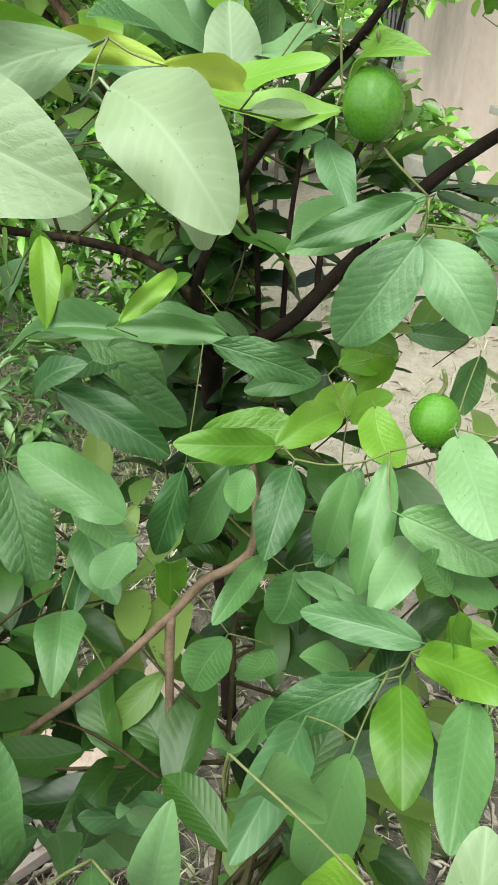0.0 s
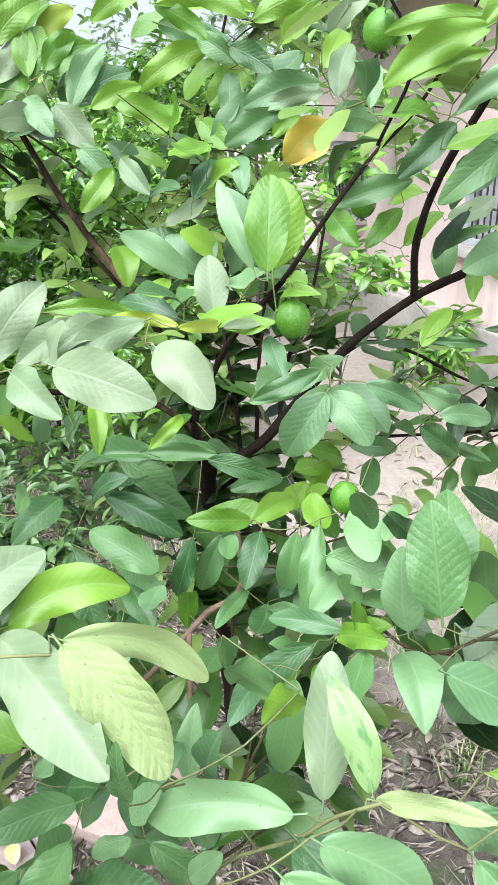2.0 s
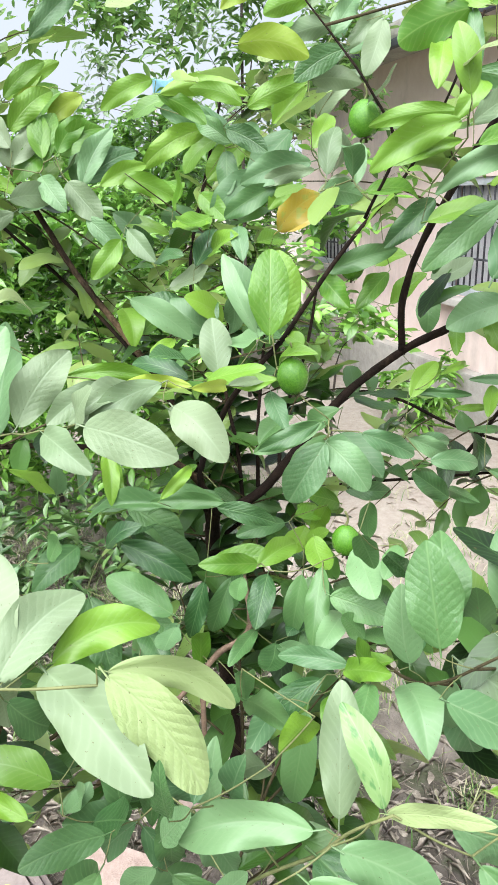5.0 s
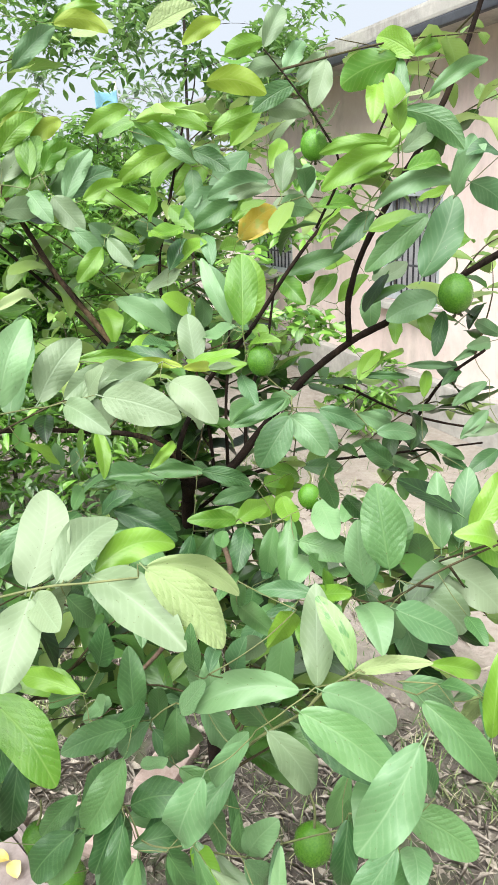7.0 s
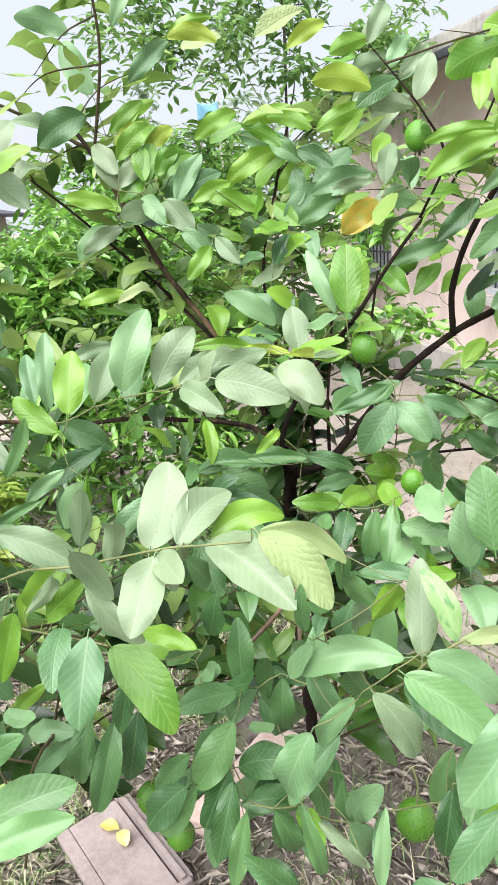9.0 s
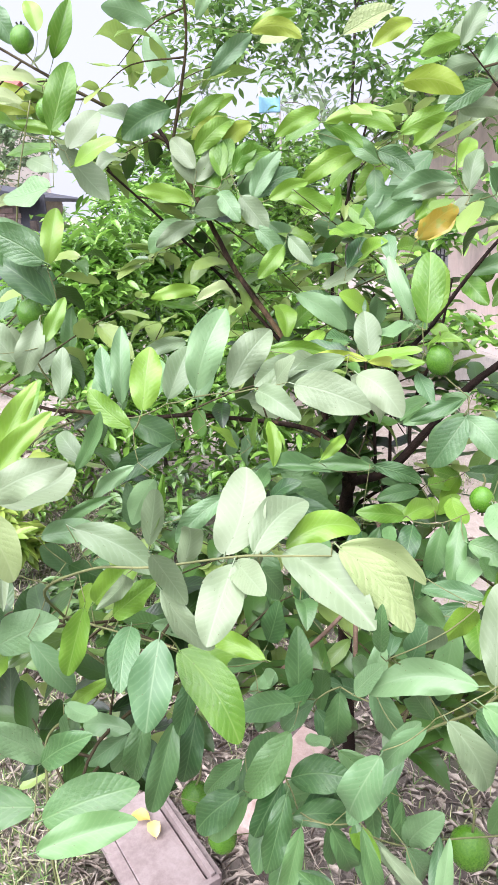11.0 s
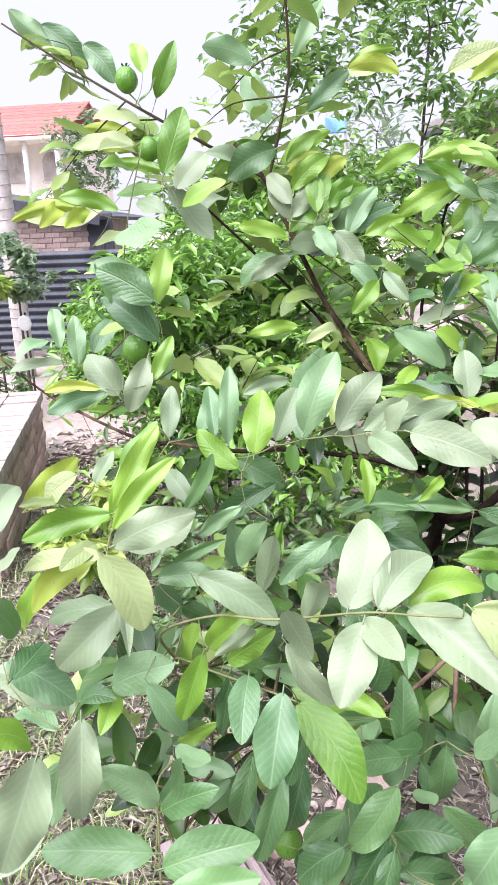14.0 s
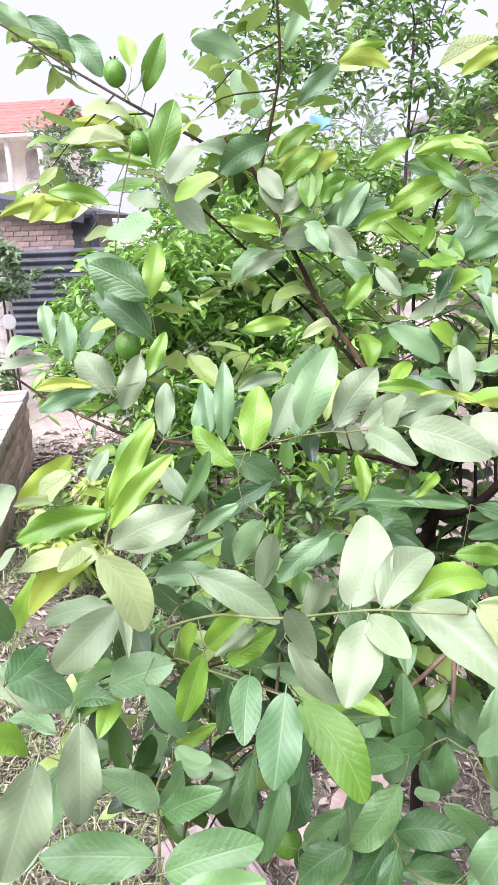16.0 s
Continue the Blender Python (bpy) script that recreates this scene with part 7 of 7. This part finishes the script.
own_leaf("n", (0.342, 0.238, 1.129), 0.086, -87, -37, -84, 0.038, -0.14, 0.03, 0.32, 0.0)
own_leaf("m", (0.355, 0.288, 1.082), 0.104, -121, -42, -67, 0.033, -0.35, 0.09, 0.30, 0.1)
own_leaf("g", (0.161, 0.025, 1.087), 0.086, -86, -38, -68, 0.037, -0.19, 0.07, 0.29, 0.0)
own_leaf("n", (0.214, 0.073, 1.066), 0.085, -83, -25, -61, 0.024, -0.28, 0.07, 0.38, 0.0)
own_leaf("y", (0.265, 0.039, 1.037), 0.081, 12, -61, -70, 0.021, 0.00, 0.03, 0.49, 0.1)
own_leaf("m", (0.251, 0.082, 1.000), 0.081, -57, -20, -45, 0.017, -0.23, 0.01, 0.14, 0.3)
own_leaf("m", (0.164, -0.019, 1.100), 0.105, -125, -45, -54, 0.037, -0.25, 0.09, 0.07, 0.0)
own_leaf("n", (0.232, -0.038, 1.058), 0.091, -32, 77, 0, 0.023, 0.00, 0.09, 0.28, 0.2)
own_leaf("m", (0.146, -0.024, 0.966), 0.099, -111, -33, -48, 0.043, -0.20, 0.01, 0.19, 0.1)
own_leaf("g", (-0.441, 0.154, 1.218), 0.082, -94, 4, -61, 0.030, -0.27, 0.05, 0.25, 0.1)
own_leaf("m", (-0.436, 0.208, 1.206), 0.082, -96, 30, -73, 0.017, -0.30, 0.09, 0.39, 0.3)
own_leaf("p", (-0.316, 0.169, 1.196), 0.082, -113, 77, 69, 0.028, 0.00, 0.00, 0.29, 0.0)
own_leaf("n", (-0.307, 0.168, 1.218), 0.081, -122, 74, 62, 0.010, 0.00, 0.03, 0.20, 0.2)
own_leaf("g", (-0.319, 0.253, 1.248), 0.080, 70, -60, -81, 0.033, -0.25, 0.00, 0.22, 0.2)
own_leaf("g", (-0.231, 0.316, 1.195), 0.098, 110, -37, 57, 0.033, 0.34, 0.03, 0.11, 0.3)
own_leaf("p", (-0.260, 0.066, 1.220), 0.080, -152, 64, 39, 0.026, -0.16, 0.08, 0.44, 0.2)
own_leaf("p", (-0.276, -0.005, 1.276), 0.081, -30, -59, 55, 0.026, 0.00, 0.01, 0.43, 0.1)
own_leaf("p", (-0.277, 0.028, 1.219), 0.089, -90, -55, -66, 0.026, 0.37, 0.03, 0.20, 0.3)
own_leaf("n", (-0.377, 0.123, 1.145), 0.083, -96, 46, -75, 0.035, 0.00, 0.10, 0.31, 0.0)
own_leaf("n", (-0.353, 0.109, 1.137), 0.081, -113, 43, -80, 0.031, 0.00, 0.01, 0.42, 0.0)
own_leaf("p", (-0.316, 0.045, 1.226), 0.080, 48, -47, -80, 0.019, 0.20, 0.09, 0.42, 0.2)
own_leaf("g", (-0.424, 0.201, 1.139), 0.079, 149, 54, -74, 0.028, 0.00, 0.07, 0.14, 0.3)
own_leaf("m", (-0.412, 0.154, 1.179), 0.079, -30, -42, 88, 0.026, 0.00, 0.05, 0.09, 0.2)
own_leaf("n", (-0.374, 0.073, 1.170), 0.088, 109, -71, 71, 0.031, 0.00, 0.01, 0.08, 0.2)
own_leaf("g", (-0.442, 0.081, 1.122), 0.086, -86, -62, -60, 0.031, 0.00, 0.08, 0.34, 0.2)
own_leaf("m", (-0.350, 0.112, 1.120), 0.089, 121, -79, 61, 0.023, 0.00, 0.04, 0.19, 0.2)
own_leaf("g", (-0.318, 0.154, 1.094), 0.082, -65, -29, -63, 0.026, -0.22, 0.03, 0.39, 0.0)
own_leaf("m", (-0.132, 0.251, 0.891), 0.084, 115, 18, 51, 0.043, -0.15, 0.05, 0.12, 0.2)
own_leaf("g", (-0.117, 0.180, 0.951), 0.082, 69, -52, 68, 0.032, 0.12, 0.08, 0.31, 0.3)
own_leaf("m", (-0.103, 0.250, 0.871), 0.085, -117, 75, 87, 0.035, 0.00, 0.10, 0.27, 0.2)
own_leaf("g", (-0.113, 0.198, 0.923), 0.088, -76, -63, -86, 0.034, 0.00, 0.09, 0.49, 0.0)
own_leaf("m", (-0.090, 0.269, 0.876), 0.088, -72, -59, -87, 0.030, 0.00, 0.09, 0.41, 0.1)
own_leaf("g", (-0.032, 0.266, 0.892), 0.085, 119, 36, 68, 0.029, 0.00, 0.00, 0.27, 0.2)
own_leaf("g", (-0.033, 0.221, 0.927), 0.087, 117, 71, -65, 0.026, 0.00, 0.08, 0.37, 0.2)
own_leaf("g", (-0.039, 0.173, 0.962), 0.088, -57, 82, -38, 0.028, 0.00, 0.04, 0.47, 0.2)
own_leaf("m", (-0.217, 0.101, 0.876), 0.087, 92, -46, 50, 0.043, 0.15, 0.04, 0.26, 0.2)
own_leaf("m", (-0.215, 0.151, 0.880), 0.085, 84, -50, 59, 0.030, 0.17, 0.05, 0.13, 0.1)
own_leaf("m", (-0.161, 0.113, 0.883), 0.091, 109, -62, 45, 0.034, 0.00, 0.03, 0.15, 0.1)
own_leaf("m", (-0.150, 0.100, 0.838), 0.090, -78, -17, -42, 0.036, -0.32, 0.09, 0.13, 0.3)
own_leaf("m", (-0.084, 0.176, 0.872), 0.097, -100, -49, -58, 0.038, -0.28, 0.09, 0.33, 0.0)
own_leaf("g", (-0.063, -0.034, 1.066), 0.087, 88, -68, 56, 0.041, 0.00, 0.10, 0.36, 0.0)
own_leaf("m", (-0.258, 0.088, 1.074), 0.089, 113, -72, 57, 0.025, 0.00, 0.02, 0.08, 0.0)
own_leaf("m", (-0.330, 0.132, 0.984), 0.100, 145, -67, 33, 0.032, 0.00, 0.09, 0.41, 0.1)
own_leaf("m", (-0.283, 0.112, 0.959), 0.086, 70, -71, -85, 0.026, 0.00, 0.06, 0.13, 0.3)
own_leaf("g", (0.561, 0.765, 1.234), 0.095, 82, 4, 77, 0.019, 0.25, 0.00, 0.22, 0.3)
own_leaf("g", (0.629, 0.786, 1.262), 0.083, 118, -8, 60, 0.018, 0.24, 0.07, 0.18, 0.1)
own_leaf("g", (0.678, 0.784, 1.288), 0.083, 99, 29, -80, 0.031, 0.00, 0.06, 0.44, 0.1)
own_leaf("g", (0.657, 0.790, 1.275), 0.082, 122, 2, 70, 0.031, 0.00, 0.04, 0.35, 0.1)
own_leaf("m", (0.586, 0.784, 1.224), 0.081, 133, -11, 40, 0.024, 0.00, 0.08, 0.38, 0.2)
own_leaf("n", (0.486, 0.731, 1.183), 0.080, -28, 30, -5, 0.026, 0.00, 0.04, 0.05, 0.3)
own_leaf("g", (0.632, 0.746, 1.199), 0.090, 100, -26, 56, 0.028, 0.20, 0.05, 0.27, 0.3)
own_leaf("n", (0.507, 0.778, 1.186), 0.081, 113, 9, 77, 0.015, 0.00, 0.06, 0.28, 0.3)
own_leaf("n", (0.323, 0.665, 1.250), 0.084, -57, 37, -42, 0.033, -0.28, 0.00, 0.43, 0.3)
own_leaf("m", (0.331, 0.676, 1.254), 0.097, -99, -4, -76, 0.016, -0.27, 0.00, 0.48, 0.0)
own_leaf("n", (0.366, 0.658, 1.287), 0.081, -57, 4, -64, 0.013, -0.31, 0.05, 0.42, 0.2)
own_leaf("n", (0.436, 0.777, 1.336), 0.080, 161, -20, -6, 0.029, 0.00, 0.10, 0.29, 0.2)
own_leaf("n", (0.487, 0.766, 1.352), 0.079, -176, -37, -35, 0.034, 0.00, 0.05, 0.29, 0.3)
own_leaf("m", (0.503, 0.696, 1.364), 0.090, 139, -60, 17, 0.029, 0.00, 0.06, 0.31, 0.3)
own_leaf("g", (0.300, 0.596, 1.206), 0.082, -84, -30, -86, 0.031, -0.18, 0.03, 0.28, 0.1)
own_leaf("g", (0.331, 0.583, 1.171), 0.085, -88, -10, -74, 0.034, -0.30, 0.05, 0.49, 0.1)
own_leaf("m", (0.381, 0.625, 1.085), 0.082, 92, 39, 87, 0.037, 0.00, 0.03, 0.05, 0.3)
own_leaf("m", (0.385, 0.637, 1.093), 0.081, -66, -30, 88, 0.023, 0.00, 0.07, 0.30, 0.2)
own_leaf("m", (0.481, 0.699, 1.096), 0.092, -103, -26, -76, 0.025, -0.26, 0.04, 0.18, 0.0)
own_leaf("m", (0.505, 0.667, 1.075), 0.082, -68, -32, 83, 0.026, 0.00, 0.09, 0.47, 0.0)
own_leaf("p", (0.645, 0.696, 1.111), 0.087, 98, -1, 67, 0.026, 0.27, 0.04, 0.26, 0.2)
own_leaf("m", (0.635, 0.685, 1.068), 0.084, 111, -20, 46, 0.035, 0.00, 0.06, 0.43, 0.2)
own_leaf("g", (0.621, 0.712, 1.148), 0.086, 111, -31, 44, 0.030, 0.00, 0.04, 0.41, 0.3)
own_leaf("m", (0.528, 0.761, 1.148), 0.082, 113, 11, 77, 0.015, 0.00, 0.04, 0.24, 0.0)
own_leaf("m", (0.550, 0.650, 1.042), 0.082, -70, -58, 59, 0.030, 0.00, 0.10, 0.42, 0.2)
own_leaf("n", (0.047, 0.481, 1.070), 0.086, -52, 4, -45, 0.036, -0.17, 0.09, 0.32, 0.2)
own_leaf("n", (0.175, 0.617, 1.089), 0.082, 21, -54, -59, 0.030, 0.00, 0.09, 0.24, 0.2)
own_leaf("m", (0.057, 0.431, 1.086), 0.078, 159, -29, 11, 0.036, 0.00, 0.07, 0.36, 0.3)
own_leaf("m", (0.103, 0.426, 1.084), 0.088, 132, -73, 30, 0.033, 0.00, 0.03, 0.46, 0.1)
own_leaf("m", (0.130, 0.423, 1.095), 0.105, 158, -48, 5, 0.032, 0.00, 0.07, 0.27, 0.3)
own_leaf("g", (0.155, 0.398, 1.037), 0.088, 146, -2, 17, 0.034, 0.00, 0.07, 0.09, 0.1)
own_leaf("g", (0.174, 0.408, 1.130), 0.092, 180, -12, -25, 0.046, 0.00, 0.02, 0.12, 0.0)
own_leaf("m", (0.133, 0.380, 1.078), 0.082, -121, -11, -52, 0.042, -0.09, 0.01, 0.12, 0.0)
own_leaf("g", (0.138, 0.303, 1.029), 0.086, 73, 3, 46, 0.027, 0.18, 0.04, 0.38, 0.0)
own_leaf("n", (0.131, 0.289, 1.033), 0.082, -152, 31, -56, 0.030, -0.11, 0.01, 0.33, 0.0)
own_leaf("n", (0.123, 0.287, 1.005), 0.081, 169, -4, -4, 0.039, 0.00, 0.05, 0.29, 0.2)
own_leaf("m", (0.150, 0.243, 1.048), 0.090, 156, 1, -3, 0.031, 0.00, 0.00, 0.34, 0.0)
own_leaf("m", (0.099, 0.267, 1.042), 0.096, 89, -41, 44, 0.034, 0.14, 0.07, 0.36, 0.0)
own_leaf("g", (0.047, 0.233, 1.044), 0.089, 152, 9, 15, 0.029, 0.00, 0.10, 0.36, 0.1)
own_leaf("m", (0.073, 0.214, 1.045), 0.112, 137, -72, 20, 0.038, -0.08, 0.05, 0.41, 0.0)
own_leaf("n", (-0.042, 0.386, 0.978), 0.085, -168, 73, 15, 0.026, 0.00, 0.08, 0.35, 0.0)
own_leaf("m", (0.008, 0.449, 1.074), 0.088, 101, -68, 64, 0.034, 0.00, 0.09, 0.11, 0.3)
own_leaf("m", (-0.029, 0.427, 1.085), 0.088, 112, -71, 59, 0.029, 0.00, 0.03, 0.28, 0.3)
own_leaf("m", (0.034, 0.395, 1.024), 0.080, 153, 6, 25, 0.022, 0.00, 0.01, 0.43, 0.0)
own_leaf("m", (-0.153, 0.565, 1.079), 0.122, -108, -26, -51, 0.044, -0.15, 0.01, 0.33, 0.1)
own_leaf("m", (-0.204, 0.528, 1.013), 0.119, -155, -51, -8, 0.057, 0.00, 0.02, 0.17, 0.2)
own_leaf("m", (-0.120, 0.456, 1.004), 0.081, -154, -13, -16, 0.037, 0.00, 0.09, 0.34, 0.1)
own_leaf("m", (0.028, 0.816, 1.022), 0.100, -101, -12, -64, 0.035, -0.18, 0.08, 0.33, 0.3)
own_leaf("m", (0.140, 0.491, 1.277), 0.091, 102, -17, 66, 0.025, 0.00, 0.01, 0.39, 0.2)
own_leaf("m", (0.266, 0.889, 0.991), 0.098, -97, -5, -67, 0.041, 0.00, 0.09, 0.49, 0.2)
own_leaf("l", (-0.104, 0.418, 1.369), 0.083, -116, 0, -80, 0.016, -0.67, 0.01, 0.33, 0.2)
own_leaf("l", (-0.027, 0.377, 1.368), 0.075, -40, -11, -88, 0.016, -0.20, 0.08, 0.43, 0.1)


# ---- twigs ----
def leaf_twigs():
    """Thin twigs that carry the single leaves: each leaf joins the nearest wood or the nearest leaf already joined."""
    nodes, thick = [], []
    for key, (pts, r0, r1) in BRANCHING.items():
        line = smooth_line(pts, 8)
        nodes += line
        thick += [r0 + (r1 - r0) * i / len(line) for i in range(len(line))]
    known = np.array([tuple(p) for p in nodes])
    ends = np.array([tuple(p) for p in LEAF_BASES])
    reach = np.linalg.norm(ends[:, None] - known[None], axis=2)
    near, link = reach.min(1), reach.argmin(1)
    parent, order = {}, []
    todo = set(range(len(ends)))
    while todo:
        i = min(todo, key=lambda k: near[k])
        todo.discard(i)
        parent[i] = int(link[i])
        order.append(i)
        d = np.linalg.norm(ends - ends[i], axis=1) + 0.012
        better = d < near
        near[better], link[better] = d[better], len(nodes) + i
    load = [1] * len(ends)
    for i in reversed(order):
        if parent[i] >= len(nodes):
            load[parent[i] - len(nodes)] += load[i]
    rng, wood = random.Random(9), Mass()
    for i in order:
        b = Vector(ends[i])
        j = parent[i] - len(nodes)
        a = nodes[parent[i]] if j < 0 else Vector(ends[j])
        ln = (b - a).length
        if ln < 0.004 or ln > 0.12:
            continue
        r = min(0.0005 + 0.00005 * load[i], 0.0010)
        bow = Vector((rng.uniform(-1, 1), rng.uniform(-1, 1), rng.uniform(-1.2, 0.4))) * ln * 0.06
        v, f = tube([a, a.lerp(b, 0.5) + bow, b], r * 1.25, r, 5, 0.1, 4)
        wood.solid(v, f)
    under(new("leaf_twig", wood.mesh("leaf_twig", MAT_TWIG)), bush)["kind"] = "stuff"


leaf_twigs()


def fruit_mesh():
    """A young guava: a rounded, faintly ribbed body, a little narrower at the stalk."""
    bm = bmesh.new()
    bmesh.ops.create_uvsphere(bm, u_segments=24, v_segments=16, radius=0.5)
    for v in bm.verts:
        z = v.co.z * 2
        a = math.atan2(v.co.y, v.co.x)
        k = (1 - 0.10 * max(z, 0) ** 2) * (1 + 0.018 * math.cos(6 * a)) * (1 + 0.02 * noise.noise(v.co * 7))
        v.co.x, v.co.y, v.co.z = v.co.x * k, v.co.y * k, v.co.z * 1.15
    return from_bm("guava", bm, MAT_FRUIT, True)


def calyx_mesh():
    """The crown of dry sepals at the blossom end."""
    bm = bmesh.new()
    for i in range(5):
        a = 2 * math.pi * i / 5
        vs = [bm.verts.new((math.cos(a + o) * r, math.sin(a + o) * r, z)) for o, r, z in ((-0.5, 0.08, -0.52), (0.5, 0.08, -0.52), (0.25, 0.20, -0.63), (-0.25, 0.20, -0.63))]
        bm.faces.new(vs)
        bm.faces.new([bm.verts.new(v.co + Vector((0, 0, -0.025))) for v in reversed(vs)])
    bmesh.ops.create_cone(bm, cap_ends=True, segments=10, radius1=0.07, radius2=0.10, depth=0.10, matrix=Matrix.Translation((0, 0, -0.53)))
    return from_bm("calyx", bm, MAT_CALYX)


FRUIT, CALYX = fruit_mesh(), calyx_mesh()


def guava(x, y, z, size, tilt=0, turn=0, stalk=(0, 0, 0.024)):
    LEAF_HEARTS.append((x, y, z))
    m = pose(x, y, z, tilt, 0, turn) @ Matrix.Diagonal((size, size, size, 1))
    g = under(new("guava", FRUIT), bush, m, "smooth green unripe guava")
    under(new("calyx", CALYX), g, m)
    top = Vector((x, y, z)) + (pose(0, 0, 0, tilt, 0, turn) @ Vector((0, 0, size * 0.5)))
    v, f = tube([top, top + Vector(stalk) * 0.5 + Vector((0.004, 0, 0)), top + Vector(stalk)], 0.0019, 0.0016, 6, 0.1, 3)
    under(new("stalk", mesh_of("stalk", v, f, MAT_TWIG, True)), g)
    return g


guava(0.113, 0.545, 1.330, 0.046, -14, 20)
guava(0.495, 0.635, 1.405, 0.064, -10, 60, (0.015, 0.025, 0.03))
guava(0.247, 0.697, 1.665, 0.047, -16, 0)
guava(0.165, 0.434, 1.127, 0.038, -5, 40)
guava(0.080, 0.105, 0.780, 0.053, 8, 10, (0.0, 0.02, 0.045))
guava(-0.562, 0.555, 1.428, 0.044, -6, 30)
guava(-0.668, 1.022, 1.927, 0.048, 170, 20, (0.03, 0.0, -0.04))
guava(-0.600, 1.00, 1.790, 0.046, 0, 0, (0.02, 0.0, 0.05))
guava(-0.300, 0.26, 0.70, 0.048, 4, 0, (0.01, 0.01, 0.04))
guava(-0.61, 0.94, 1.78, 0.044, 5, 0)
guava(0.27, 0.86, 1.44, 0.042, 8, 50)
guava(-0.26, 0.24, 0.64, 0.046, -6, 80)


def crown():
    """The leaves deeper in the bush: opposite pairs along short shoots that spring from the limbs."""
    rng = random.Random(21)
    hearts = np.array(LEAF_HEARTS)

    def crowded(m):
        """Whether a leaf would hang right in front of one of the outer leaves."""
        d = np.array(m @ Vector((0, 0.5, 0))) - hearts
        return bool(((np.abs(d[:, 0]) < 0.040) & (d[:, 1] < 0.01) & (d[:, 1] > -0.30) & (np.abs(d[:, 2] + 0.4 * d[:, 1]) < 0.050)).any())

    mass, pale_leaves, wood = Mass(), Mass(), Mass()
    bearing = [("right", 4, 0.6), ("upright", 7, 0.4), ("middle", 4, 0.6), ("top_twig", 6, 0.2), ("left", 11, 0.1), ("back", 5, 0.5), ("back_up", 5, 0.1), ("back_left", 6, 0.1),
               ("back_thin", 6, 0.3), ("rear", 13, 0.35), ("low_right", 3, 0.3), ("lower_arm", 3, 0.2), ("side_twig", 5, 0.2), ("trunk", 16, 0.35), ("low_left", 20, 0.1), ("front", 20, 0.1),
               ("front_right", 16, 0.1), ("front_left", 6, 0.1), ("core_twig", 6, 0.2), ("core_twig_b", 7, 0.2), ("core_twig_c", 7, 0.2)]
    for key, count, start in bearing:
        line = smooth_line(BRANCHING[key][0], 8)
        for i in range(count):
            u = start + (1 - start) * (i + rng.random()) / count
            p = line[min(int(u * (len(line) - 1)), len(line) - 1)]
            h, rise = rng.uniform(0, 360), rng.uniform(-45, 45)
            d = Vector((-math.sin(radians(h)) * math.cos(radians(rise)), math.cos(radians(h)) * math.cos(radians(rise)), math.sin(radians(rise))))
            if d.y < -0.2:
                d.y *= -0.4
            ln = rng.uniform(0.16, 0.34) * (0.6 if key in ("low_right", "lower_arm") else 1)
            q = p + d * ln + Vector((0, 0, -0.05 * rng.random()))
            if q.y < 0.30:
                q.y, q.z = 0.30 + 0.2 * rng.random(), min(q.z, 1.0) - 0.08
            v, f = tube([p, p.lerp(q, 0.5) + Vector((rng.uniform(-0.02, 0.02), rng.uniform(-0.02, 0.02), 0.015)), q], 0.0022, 0.0008, 5, 0.1, 4)
            borne = 0
            n = int(ln / 0.045)
            for k in range(1, n + 1):
                b = p.lerp(q, k / n)
                for s in (-1, 1):
                    size = rng.uniform(0.065, 0.112) * (0.75 if k == n else 1)
                    hh = math.degrees(math.atan2(-d.x, d.y)) + s * rng.uniform(40, 85) + (90 if k % 2 and abs(d.z) > 0.6 else 0)
                    m = leaf_pose(b, size, hh, rng.uniform(-38, 28), rng.uniform(-30, 30), size * rng.uniform(0.36, 0.47))
                    if m[1][3] + m[1][1] < 0.16 or crowded(m):
                        continue
                    # High leaves take the pale colour too: backlight and haze put into it.
                    (pale_leaves if (k >= n - 1 and rng.random() < 0.8) or key in ("back_up", "back_left", "top_twig") or (b.z > 1.3 and rng.random() < 0.6) else mass).add(m, rng.randrange(8))
                    borne += 1
            if borne > 3:
                wood.solid(v, f)
    under(new("leaves", mass.mesh("leaves", MAT_FILL_SHADED)), bush)["kind"] = "stuff"
    under(new("young_foliage", pale_leaves.mesh("young_foliage", MAT_TIPS_BACKLIT)), bush, None, "pale leaves: young shoot ends, with backlight painted into the upper ones")["kind"] = "stuff"
    under(new("twig_wood", wood.mesh("twig_wood", MAT_BROWN)), bush)["kind"] = "stuff"


crown()
